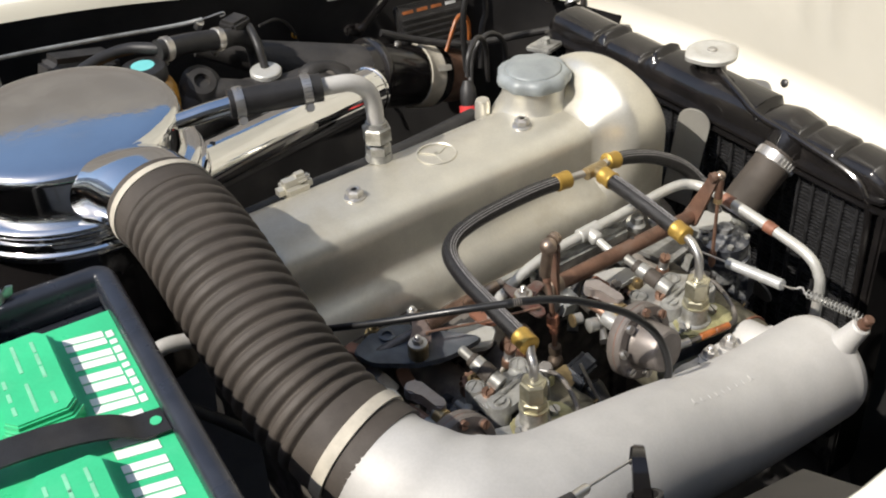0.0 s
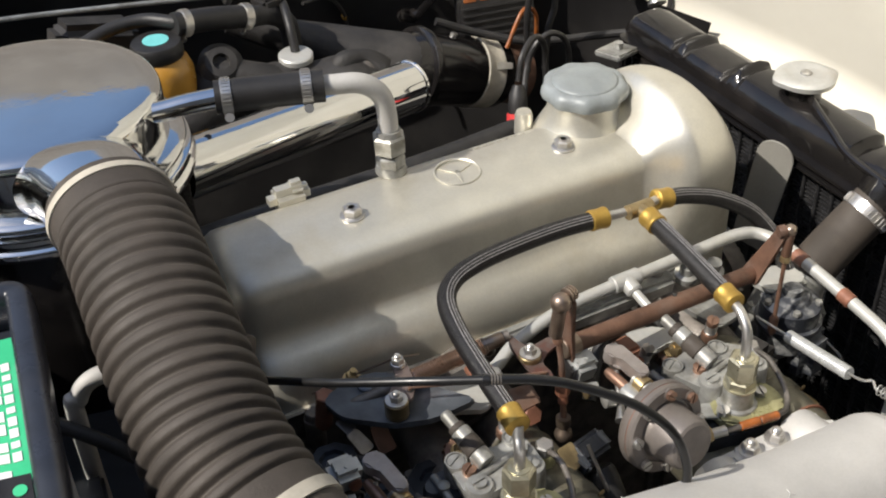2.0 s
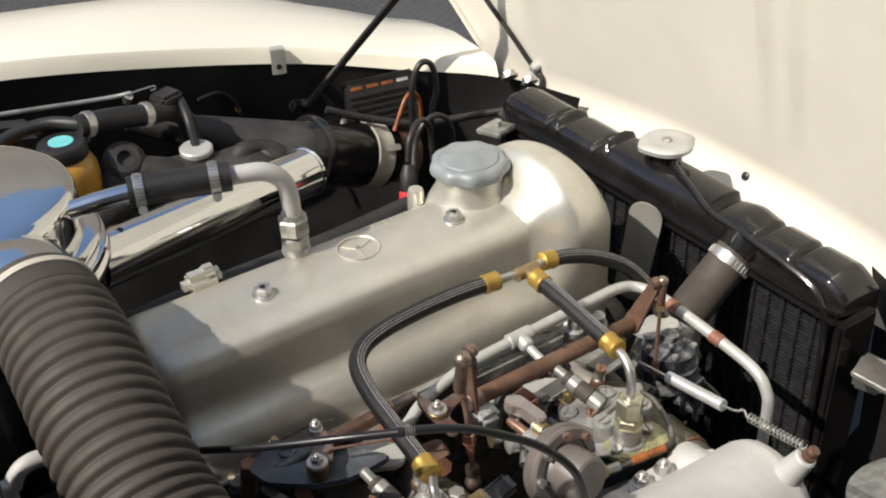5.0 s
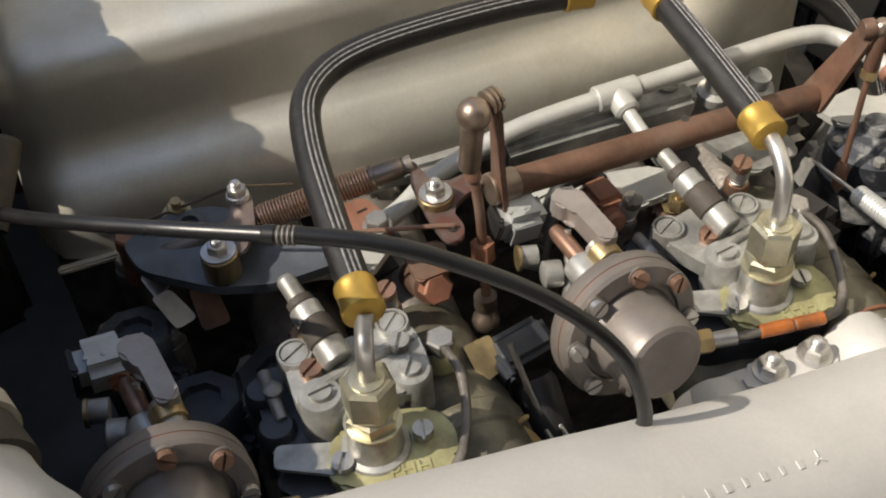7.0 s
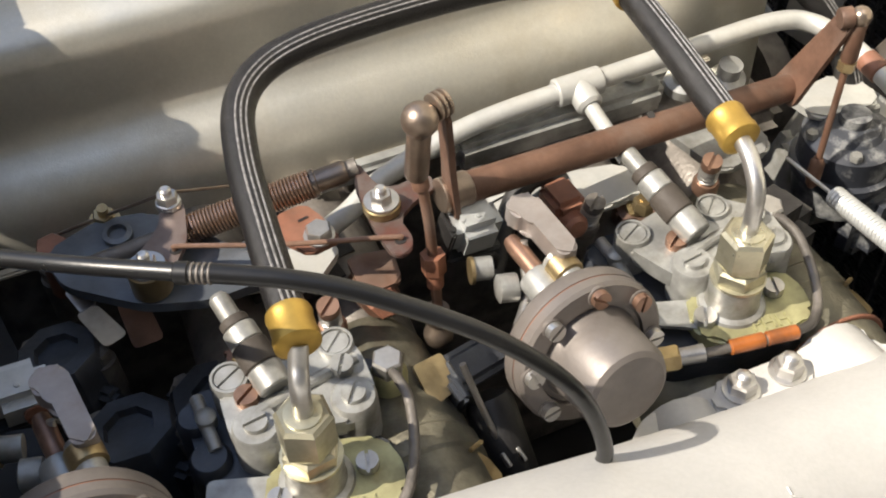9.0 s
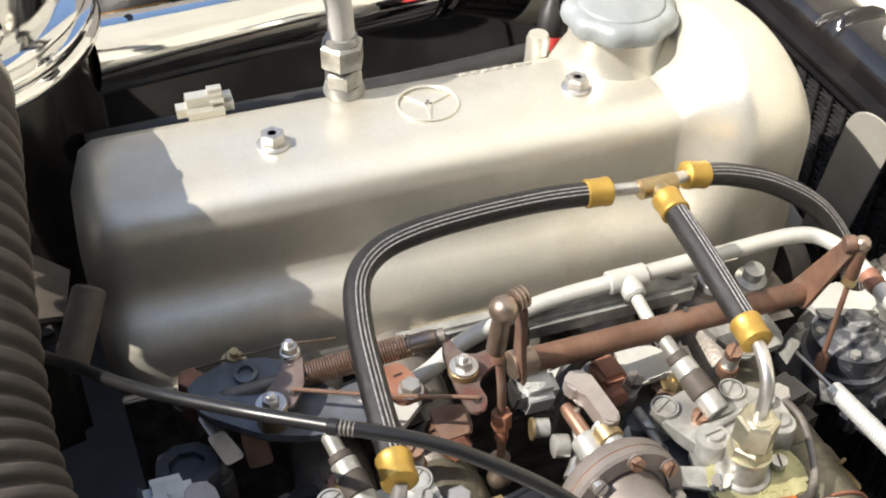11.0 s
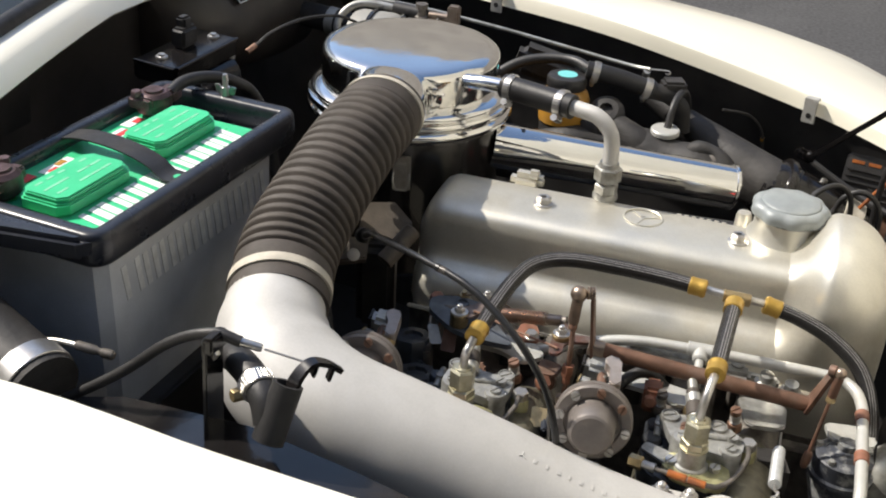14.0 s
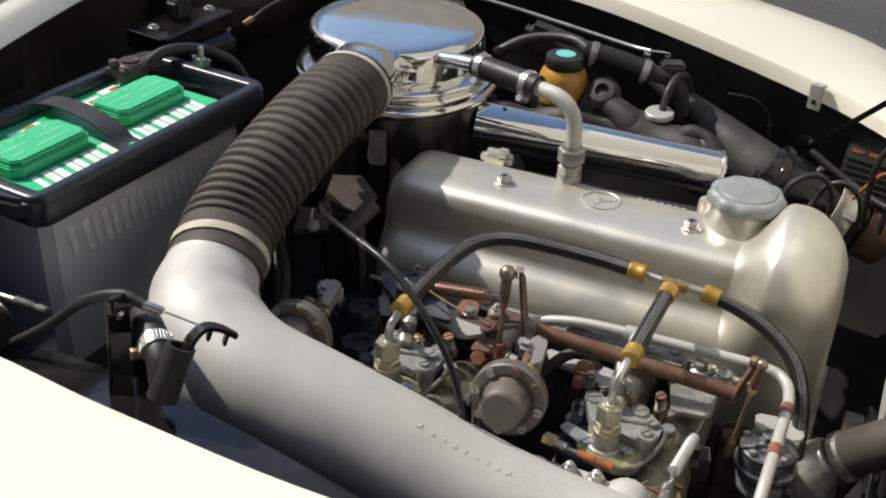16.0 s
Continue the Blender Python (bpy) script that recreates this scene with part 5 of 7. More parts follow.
for c, top, r in (((-0.072, -0.222, 0.66), (-0.075, -0.212, 0.728), 0.026), ((-0.030, -0.212, 0.66), (-0.030, -0.208, 0.724), 0.028), ((-0.095, -0.165, 0.66), (-0.098, -0.158, 0.735), 0.024)):
    bm = B()
    m = along(c, top)
    h = (V(*top) - V(*c)).length
    lathe(bm, [(r, 0), (r * 1.03, h * 0.6), (r * 0.98, h * 0.84), (r * 0.90, h * 0.97), (r * 0.84, h), (r * 0.50, h), (r * 0.46, h - 0.004), (0.0, h - 0.004)], m @ pose(0, 0, 0, 0, 0, 17), 8)
    block(bm, (r * 2.6, 0.010, h * 0.7), m @ pose(0, 0, h * 0.40, 0, 0, 40), 0.003)
    lump = part("casting", bm, M_BOWL, man, "blue black casting lump")
    for k in range(2):
        bm = B()
        w = m @ pose(0, 0, 0, 0, 0, 70 + 150 * k) @ pose(r * 0.82, 0, h * 0.84)
        lathe(bm, [(0.0075, -0.02), (0.0075, 0.002)], w, 16)
        hexa(bm, 0.0058, 0.006, w @ pose(0, 0, 0.002))
        part("casting_bolt", bm, M_CASTD, lump)


# ---- throttle linkage ----
shaft = thing("throttle_shaft", (0.21, -0.18, 0.775), "rusty brown throttle shaft with end lever", "throttle linkage")
A, Z = V(0.100, -0.190, 0.7915), V(0.318, -0.1705, 0.7685)
bm = B()
sweep(bm, [A + (Z - A) * k / 6 for k in range(7)], 0.0080, 24)
part("shaft", bm, M_RUST, shaft)
bm = B()
lathe(bm, [(0.0082, 0), (0.0089, 0.0005), (0.0089, 0.0155), (0.0082, 0.016)], along(A - (Z - A) * 0.01, Z), 24)
part("shaft_collar", bm, M_OLDST, shaft, "worn brown collar")
bm = B()
lathe(bm, [(0.0022, 0), (0.0022, 0.0006)], along((0.2235, -0.1765, 0.7867), (0.2235, -0.182, 0.80)), 12)
part("pin_hole", bm, M_BAY, shaft, "dark pin hole")
bm = B()
mm = along(Z - V(0.002, 0, 0.002), (0.331, -0.187, 0.824), (1, 0, 0))
plate(bm, rounded([(-0.0105, -0.004), (0.0105, -0.004), (0.0060, 0.058), (0.0, 0.0635), (-0.0055, 0.058)], 0.004), 0.004, mm @ pose(0, 0.002, 0, 90, 0, 0), 0.001)
lathe(bm, [(0.0052, -0.003), (0.0058, -0.002), (0.0058, 0.0035), (0.0035, 0.0045), (0.0030, 0.008)], along((0.3285, -0.1860, 0.822), (0.342, -0.190, 0.823)), 18)
part("end_lever", bm, M_RUST, shaft)
bm = B()
lathe(bm, [(0.0058 * math.cos(radians(q)), 0.0058 * math.sin(radians(q))) for q in (-84, -60, -40, -20, 0, 20, 40, 60, 84)], along((0.3360, -0.1890, 0.8225), (0.3360, -0.1890, 0.84)), 20)
part("lever_ball", bm, M_OLDST, shaft, "worn steel ball", sharp=60)
bm = B()
tube(bm, [(0.3358, -0.1892, 0.820), (0.3302, -0.1945, 0.772), (0.3236, -0.2008, 0.715)], 0.0020, 10)
lathe(bm, [(0.0046, 0), (0.0046, 0.022), (0.0036, 0.024)], along((0.3358, -0.1892, 0.820), (0.3302, -0.1945, 0.772)), 16)
lathe(bm, [(0.0025, 0), (0.0043, 0.003), (0.0043, 0.014), (0.0035, 0.018)], along((0.3259, -0.1986, 0.735), (0.3236, -0.2008, 0.715)), 14)
part("drop_rod", bm, M_RUST, shaft, "thin rusty drop rod")
bm = B()
lathe(bm, [(0.0050, 0), (0.0050, 0.005), (0.0036, 0.006)], along((0.3331, -0.1918, 0.7965), (0.3302, -0.1945, 0.772)), 6)
part("rod_nut", bm, M_BRASS, shaft, "tarnished brass nut")
# ball joint and the lever that carries it
BJ = V(0.0840, -0.2070, 0.8590)
bm = B()
lathe(bm, [(0.0050, -0.0345), (0.0056, -0.0330), (0.0056, -0.0075)] + [(0.0084 * math.cos(radians(q)), 0.0084 * math.sin(radians(q))) for q in (-48, -32, -16, 0, 16, 32, 48, 64, 78)] + [(0.0, 0.0084)], pose(*BJ, 4, 4, 0), 28)
part("ball_end", bm, M_OLDST, shaft, "worn steel ball joint", sharp=45)
bm = B()
mm = along((0.1030, -0.192, 0.786), (0.0965, -0.2020, 0.860), (1, 0, 0))
plate(bm, rounded([(-0.009, -0.006), (0.009, -0.006), (0.0060, 0.030), (0.0058, 0.070), (0.0, 0.077), (-0.0058, 0.070), (-0.0060, 0.030)], 0.005), 0.003, mm @ pose(0, 0.002, 0, 90, 0, 0), 0.001)
lever = part("ball_lever", bm, M_RUST, shaft, "rust flecked flat lever")
for k in range(3):
    bm = B()
    lathe(bm, [(0.0060, 0), (0.0066, 0.0004), (0.0066, 0.0016), (0.0060, 0.0020)], along(V(0.0985, -0.2012, 0.8600) - V(0.0026, 0.0008, 0) * k, (0.070, -0.2105, 0.8600)), 20)
    part("washer", bm, M_OLDST, lever)
bm = B()
tube(bm, [tuple(BJ + V(-0.0015, 0.001, -0.030)), (0.0838, -0.2115, 0.800), (0.0840, -0.2141, 0.775), (0.0835, -0.2180, 0.750), (0.0825, -0.2205, 0.732)], 0.0026, 12)
lathe(bm, [(0.0030, 0), (0.0042, 0.002), (0.0042, 0.006), (0.0030, 0.007)], along(BJ + V(-0.0018, 0.001, -0.034), (0.0838, -0.2115, 0.800)), 14)
rod = part("ball_rod", bm, M_RUST, shaft, "thin rusty rod")
bm = B()
hexa(bm, 0.0062, 0.012, along((0.0840, -0.2136, 0.780), (0.0837, -0.2165, 0.760)))
lathe(bm, [(0.0042, 0.012), (0.0042, 0.020)], along((0.0840, -0.2136, 0.780), (0.0837, -0.2165, 0.760)), 14)
part("rod_nut", bm, M_RUSTR, rod, "red brown hexagon nut")
bm = B()
lathe(bm, [(0.0062, -0.018), (0.0062, -0.010), (0.0045, -0.008)] + [(0.0078 * math.cos(radians(q)), 0.0078 * math.sin(radians(q))) for q in (-50, -25, 0, 25, 50, 75)] + [(0.0, 0.0078)], along((0.0822, -0.2212, 0.728), (0.0815, -0.2240, 0.700)), 20)
part("lower_ball", bm, M_OLDST, rod, "worn lower ball joint", sharp=45)

# rubber dashpot and clevis link between the carburettors
dash = thing("dashpot", (0.093, -0.286, 0.66), "black rubber dashpot with a grey bracket between the carburettors", "dashpot")
bm = B()
lathe(bm, [(0.0105, -0.02), (0.0125, -0.012), (0.0125, 0.026), (0.0105, 0.030)], along((0.092, -0.282, 0.700), (0.090, -0.256, 0.728)), 22)
part("body", bm, M_RUBBER, dash)
bm = B()
block(bm, (0.034, 0.020, 0.016), pose(0.089, -0.250, 0.735, 25, 0, 12), 0.004, 3)
block(bm, (0.006, 0.014, 0.040), pose(0.074, -0.258, 0.722, 20, 0, 12), 0.002)
part("bracket", bm, M_BOWL, dash, "oily blue grey bracket")
bm = B()
plate(bm, rounded([(-0.008, -0.011), (0.008, -0.009), (0.009, 0.010), (-0.007, 0.011)], 0.002), 0.003, pose(0.067, -0.253, 0.737, 30, 0, 12), 0.0005)
part("gold_tab", bm, M_BRASS, dash, "gold passivated tab")
link = thing("clevis_link", (0.090, -0.287, 0.69), "thin steel link rod with a forked clevis end", "link")
bm = B()
sweep(bm, [(0.078, -0.262, 0.755), (0.083, -0.274, 0.730), (0.088, -0.284, 0.710)], 0.0017, 8)
part("rod", bm, M_STEEL, link)
for dx in (-0.004, 0.004):
    bm = B()
    block(bm, (0.0022, 0.008, 0.018), pose(0.090 + dx, -0.287, 0.702, 35, 0, 20), 0.0006, 1)
    part("fork_arm", bm, M_STEEL, link)
bm = B()
hexa(bm, 0.0052, 0.006, pose(0.091, -0.291, 0.692, 35, 0, 20))
part("nut", bm, M_CAST, link)
# blue grey lug plate at the rear of the linkage
bm = B()
plate(bm, rounded([(-0.090, -0.124), (-0.060, -0.112), (-0.030, -0.118), (-0.018, -0.136), (0.010, -0.172), (0.022, -0.186), (-0.020, -0.188), (-0.050, -0.178), (-0.084, -0.150)], 0.008), 0.006, pose(0, 0, 0.763), 0.0015)
lugp = solo("lug_plate", bm, M_LUG, "blue grey cast lug plate under the relay lever", "plate")
bm = B()
lathe(bm, [(0.0075, -0.02), (0.0075, 0.004), (0.0050, 0.0048), (0.0045, 0.002), (0.0, 0.002)], pose(-0.052, -0.128, 0.768, 4, 0, 0), 18)
part("lug", bm, M_LUG, lugp)
bm = B()
plate(bm, rounded([(-0.006, -0.010), (0.007, -0.012), (0.005, 0.010), (-0.006, 0.012)], 0.003), 0.002, pose(-0.0735, -0.157, 0.742, 50, -12, 20), 0.0005)
plate(bm, rounded([(-0.005, 0.0), (0.005, 0.0), (0.004, 0.016), (-0.004, 0.016)], 0.002), 0.002, pose(-0.0760, -0.150, 0.748, 10, -12, 20), 0.0005)
part("bright_tab", bm, M_STEEL, lugp, "bent bright steel tab")
bm = B()
plate(bm, rounded([(-0.008, -0.013), (0.008, -0.014), (0.007, 0.010), (-0.007, 0.011)], 0.003), 0.003, pose(-0.0556, -0.160, 0.741, 50, 0, 8), 0.0006)
part("rust_bracket", bm, M_RUST, lugp, "rusty hanging bracket")
bm = B()
hexa(bm, 0.0085, 0.010, pose(-0.0852, -0.1156, 0.757, 10, 0, 15))
lathe(bm, [(0.0075, -0.03), (0.0075, 0.0)], pose(-0.0852, -0.1156, 0.757, 10, 0, 15), 18)
solo("rusty_plug", bm, M_RUSTR, "rusty brown hexagon plug at the rear of the manifold", "plug")
bm = B()
hexa(bm, 0.0060, 0.007, pose(-0.0564, -0.1092, 0.764, 12, 0, 20))
lathe(bm, [(0.0085, -0.012), (0.0085, 0.0)], pose(-0.0564, -0.1092, 0.764, 12, 0, 20), 18)
lathe(bm, [(0.0028, 0.007), (0.0028, 0.012)], pose(-0.0564, -0.1092, 0.764, 12, 0, 20), 12)
solo("gold_nut", bm, M_BRASS, "gold passivated nut and stud below the cover", "nut")

# relay levers and their cross rod
relay = thing("relay_linkage", (0.02, -0.16, 0.76), "rust flecked relay levers joined by a thin rod", "throttle linkage")
bm = B()
plate(bm, rounded([(-0.0294, -0.1332), (-0.0256, -0.1262), (-0.0189, -0.1272), (-0.0168, -0.1345), (-0.0215, -0.1599), (-0.0322, -0.1755), (-0.0450, -0.1720), (-0.0490, -0.1620), (-0.0367, -0.1505), (-0.0309, -0.1422)], 0.005), 0.003, pose(0, 0, 0.781), 0.0006)
part("rear_lever", bm, M_SPECK, relay, "rust spotted steel lever")
bm = B()
plate(bm, rounded([(0.0691, -0.1513), (0.0722, -0.1701), (0.0777, -0.1765), (0.0984, -0.1730), (0.0990, -0.1850), (0.0856, -0.1891), (0.0742, -0.1970), (0.0758, -0.2112), (0.0716, -0.2195), (0.0630, -0.2185), (0.0612, -0.2047), (0.0608, -0.1925), (0.0622, -0.1675)], 0.004), 0.003, pose(0, 0, 0.790), 0.0006)
part("front_lever", bm, M_SPECK, relay, "rust spotted steel lever")
for x, y, z, r, h, mt in ((-0.0240, -0.1325, 0.7840, 0.0066, 0.0015, M_STEEL), (-0.0436, -0.1700, 0.7700, 0.0098, 0.0150, M_BRASS), (0.0690, -0.1880, 0.7930, 0.0092, 0.0050, M_BRASS)):
    bm = B()
    lathe(bm, [(r * 0.97, 0), (r, 0.0006), (r, h - 0.0006), (r * 0.94, h)], pose(x, y, z), 24)
    part("pivot_bush", bm, mt, relay, "tarnished brass bush" if mt is M_BRASS else "")
    bm = B()
    lathe(bm, [(r * 0.93, 0), (r * 0.93, 0.0014), (0.0058, 0.0016)], pose(x, y, z + h), 24)
    hexa(bm, 0.0056, 0.0046, pose(x, y, z + h + 0.0014, 0, 0, 15))
    lathe(bm, [(0.0030, 0), (0.0030, 0.003), (0.002, 0.004)], pose(x, y, z + h + 0.0058), 12)
    part("pivot_nut", bm, M_STEEL, relay, "bright steel nut with washer")
bm = B()
tube(bm, [(-0.0290, -0.1630, 0.7790), (-0.0284, -0.1640, 0.7855), (-0.0240, -0.1660, 0.7870), (0.02, -0.1868, 0.7890), (0.0660, -0.2083, 0.7945), (0.0695, -0.2098, 0.7930), (0.0700, -0.2100, 0.786)], 0.0013, 8)
part("cross_rod", bm, M_COPPER, relay, "thin coppery rod")
for x, y, z in ((-0.0284, -0.1643, 0.7841), (0.0695, -0.2105, 0.7931)):
    bm = B()
    lathe(bm, [(0.0028, 0), (0.0028, 0.0003)], pose(x, y, z), 14)
    part("rod_hole", bm, M_BAY, relay, "dark rod hole")
bm = B()
tube(bm, [(-0.0235, -0.1305, 0.7905), (-0.008, -0.115, 0.772), (0.012, -0.096, 0.750)], 0.0009, 6)
part("stay_wire", bm, M_OLDST, relay, "thin stay wire")
bm = B()
tube(bm, [(-0.0245, -0.1305, 0.7905), (-0.040, -0.122, 0.781), (-0.060, -0.110, 0.768), (-0.090, -0.100, 0.755)], 0.0009, 6)
part("stay_wire", bm, M_OLDST, relay, "thin stay wire")
# coil spring on its shaft
spr = thing("coil_spring", (0.015, -0.152, 0.775), "coppery brown coil spring around a steel shaft", "spring")
a, b = V(-0.0196, -0.1441, 0.7750), V(0.0452, -0.1530, 0.7890)
mm = along(a, b)
L_ = (b - a).length
bm = B()
sweep(bm, [mm @ V(0.0070 * math.cos(t), 0.0070 * math.sin(t), L_ * t / (2 * math.pi * 36)) for t in (2 * math.pi * k / 14 for k in range(36 * 14 + 1))], 0.00078, 6)
part("coil", bm, M_COIL, spr, "coppery tan wire coil")
bm = B()
sweep(bm, [a - (b - a) * 0.9, a, b, b + (b - a) * 0.35], 0.0050, 14)
part("shaft", bm, M_CASTD, spr)
bm = B()
lathe(bm, [(0.0070, 0), (0.0070, 0.002), (0.0060, 0.0025), (0.0060, 0.016), (0.005, 0.018)], along(b, b + (b - a)), 20)
part("spring_seat", bm, M_OLDST, spr, "brown steel spring seat")
bm = B()
plate(bm, rounded([(0.0215, -0.1610), (0.0377, -0.1585), (0.0430, -0.1706), (0.0470, -0.1890), (0.0300, -0.1920), (0.0215, -0.1800)], 0.003), 0.003, pose(0, 0, 0.780), 0.0008)
brk = solo("salmon_bracket", bm, M_RUSTR, "salmon red primed steel bracket with a bolt", "bracket")
bm = B()
lathe(bm, [(0.0078, 0), (0.0078, 0.0012), (0.0068, 0.0014)], pose(0.0378, -0.1830, 0.783), 18)
hexa(bm, 0.0068, 0.0052, pose(0.0378, -0.1830, 0.784, 0, 0, 20))
part("bracket_bolt", bm, M_STEEL, brk, "bright steel bolt")
bm = B()
block(bm, (0.0055, 0.0014, 0.0004), pose(0.0340, -0.1690, 0.7832, 0, 0, 12), 0.0)
part("slot", bm, M_BAY, brk, "dark slot")
bm = B()
hexa(bm, 0.0088, 0.011, along((0.0600, -0.200, 0.744), (0.061, -0.222, 0.758)))
plug = solo("copper_plug", bm, M_RUSTR, "coppery hexagon plug under a dark flap", "plug")
bm = B()
lathe(bm, [(0.010, -0.03), (0.0105, 0.0)], along((0.0600, -0.200, 0.744), (0.061, -0.222, 0.758)), 20)
plate(bm, rounded([(0.050, -0.178), (0.074, -0.182), (0.071, -0.204), (0.050, -0.206)], 0.004), 0.004, pose(0, 0, 0.753), 0.001)
part("flap", bm, M_RUST, plug, "dark rusty flap")
bm = B()
block(bm, (0.018, 0.022, 0.030), pose(0.168, -0.186, 0.748, 0, 0, 5), 0.003)
lathe(bm, [(0.007, 0), (0.007, 0.010), (0.005, 0.012)], along((0.168, -0.194, 0.750), (0.168, -0.21, 0.753)), 14)
solo("rust_lug", bm, M_RUSTR, "red rusted steel lug under the throttle shaft", "lug")
bm = B()
tube(bm, [(0.118, -0.205, 0.735), (0.142, -0.1813, 0.760), (0.160, -0.172, 0.764), (0.180, -0.165, 0.745)], 0.0060, 14)
solo("black_loop_hose", bm, M_RUBBER, "short black rubber hose under the throttle shaft", "hose")

# pale grey vacuum tube with a tee
vac = thing("vacuum_tube", (0.2, -0.13, 0.77), "pale grey painted steel tube with a tee", "metal tube")
bm = B()
tube(bm, [(-0.02, -0.150, 0.738), (0.030, -0.150, 0.744), (0.060, -0.146, 0.752), (0.088, -0.136, 0.761), (0.14, -0.1295, 0.772), (0.206, -0.1290, 0.7765), (0.28, -0.1275, 0.778), (0.335, -0.1260, 0.7775), (0.357, -0.134, 0.775), (0.366, -0.160, 0.7735), (0.367, -0.20, 0.771), (0.367, -0.25, 0.767), (0.3665, -0.288, 0.762), (0.366, -0.306, 0.748), (0.365, -0.312, 0.72), (0.362, -0.312, 0.62)], 0.0058, 16)
part("main_tube", bm, M_WPIPE, vac)
bm = B()
collar(bm, (0.192, -0.1290, 0.7763), (0.220, -0.1288, 0.7768), 0.0080)
lathe(bm, [(0.0078, 0), (0.0078, 0.014), (0.006, 0.016)], along((0.206, -0.129, 0.7766), (0.208, -0.180, 0.765)), 18)
part("tee_block", bm, M_WPIPE, vac)
bm = B()
tube(bm, [(0.206, -0.132, 0.776), (0.2072, -0.158, 0.770), (0.2085, -0.182, 0.7650)], 0.0045, 14)
part("branch_tube", bm, M_WPIPE, vac)
for p, q in (((0.3665, -0.172, 0.7728), (0.3668, -0.186, 0.772)), ((0.3668, -0.232, 0.7685), (0.3668, -0.246, 0.7673))):
    bm = B()
    collar(bm, p, q, 0.0068)
    part("rust_band", bm, M_RUSTR, vac, "rust red joint band")
# return spring in its white sleeve, hooked to the plenum boss
ret = thing("return_spring", (0.292, -0.31, 0.77), "white sleeved throttle return spring with open coil", "spring")
a, b = V(0.2945, -0.246, 0.7610), V(0.2915, -0.318, 0.7770)
mm = along(a, b)
L_ = (b - a).length
bm = B()
lathe(bm, [(0.0050, 0.001)] + [(0.0052 + 0.0007 * (k % 2), L_ * k / 56) for k in range(1, 56)] + [(0.0050, L_)], mm, 18)
part("close_coil", bm, M_CAPS, ret, "pale close wound coil")
bm = B()
tube(bm, [(0.296, -0.205, 0.752), a, b, (0.2915, -0.332, 0.7815), (0.294, -0.3385, 0.7850), (0.2915, -0.345, 0.783), (0.292, -0.350, 0.784)], 0.0011, 8)
part("hook_wire", bm, M_STEEL, ret)
a, b = V(0.292, -0.347, 0.784), V(0.2958, -0.4040, 0.7900)
mm = along(a, b)
L_ = (b - a).length
bm = B()
sweep(bm, [mm @ V(0.0040 * math.cos(t), 0.0040 * math.sin(t), L_ * t / (2 * math.pi * 15)) for t in (2 * math.pi * k / 12 for k in range(15 * 12 + 1))], 0.0007, 5)
part("open_coil", bm, M_CAST, ret, "thin open coil")
bm = B()
lathe(bm, [(0.0145, -0.014), (0.0115, 0.0), (0.0098, 0.018), (0.0085, 0.0195)], pose(0.2935, -0.4000, 0.7640, 24, 8, 0), 24)
part("boss", bm, M_PIPE, plenum)
bm = B()
lathe(bm, [(0.0065, 0), (0.0065, 0.004), (0.0045, 0.0045), (0.0055, 0.010), (0.0045, 0.012)], pose(0.2965, -0.4085, 0.7815, 24, 8, 0), 14)
part("boss_bolt", bm, M_RUST, plenum, "rusty bolt")
# raised casting marks on the pipe: plain bars
for k in range(9):
    t = k / 8
    bm = B()
    x0 = 0.062 + 0.088 * t
    i = min(range(1, len(PIPE) - 1), key=lambda i: abs(PIPE[i].x - x0))
    tan = (PIPE[i + 1] - PIPE[i - 1]).normalized()
    c = PIPE[i] + tan * ((x0 - PIPE[i].x) / tan.x)
    out = V(0, -1, 0) - tan * tan.dot(V(0, -1, 0))
    up = tan.cross(out.normalized())
    up = up if up.z > 0 else -up
    nrm = (up * math.cos(radians(12)) + out.normalized() * math.sin(radians(12))).normalized()
    fy = nrm.cross(tan)
    mk = Matrix((tan, fy, nrm)).transposed().to_4x4()
    mk.translation = c + nrm * (pipe_radius(i) + 0.0002)
    if k in (0, 8):
        for q in (0, 120, 240):
            block(bm, (0.0011, 0.0036, 0.0008), mk @ pose(0, 0, 0, 0, 0, q) @ pose(0, 0.0022, 0), 0.0003, 1)
    else:
        block(bm, (0.0022 + 0.0012 * (k % 2), 0.0042, 0.0005), mk, 0.0002, 1)
    part("casting_mark", bm, M_PIPE, plenum)

# black choke cable running across to the front carburettor
cab = thing("choke_cable", (0.094, -0.354, 0.80), "black sheathed control cable with a crimped joint", "cable")
bm = B()
tube(bm, [(-0.168, -0.128, 0.829), (-0.143, -0.175, 0.8590), (-0.1122, -0.2234, 0.8826), (-0.0700, -0.2680, 0.9010), (-0.0310, -0.2975, 0.9085)], 0.0032, 12)
part("rear_sheath", bm, M_CABLE, cab)
bm = B()
tube(bm, [(-0.0250, -0.3005, 0.9088), (0.0000, -0.3120, 0.9055), (0.0238, -0.3235, 0.8975), (0.0589, -0.3410, 0.8770), (0.0870, -0.3500, 0.8410), (0.1010, -0.3515, 0.7950), (0.1000, -0.342, 0.762)], 0.0034, 12)
part("front_sheath", bm, M_CABLE, cab)
bm = B()
CR = along((-0.032, -0.2970, 0.9084), (-0.020, -0.3030, 0.9085))
lathe(bm, [(0.0034, -0.003), (0.0039, -0.0025), (0.0039, 0.0016), (0.0033, 0.002), (0.0033, 0.0095)], CR, 16)
crimp = part("crimp", bm, M_CABLE, cab, "dark crimped joint")
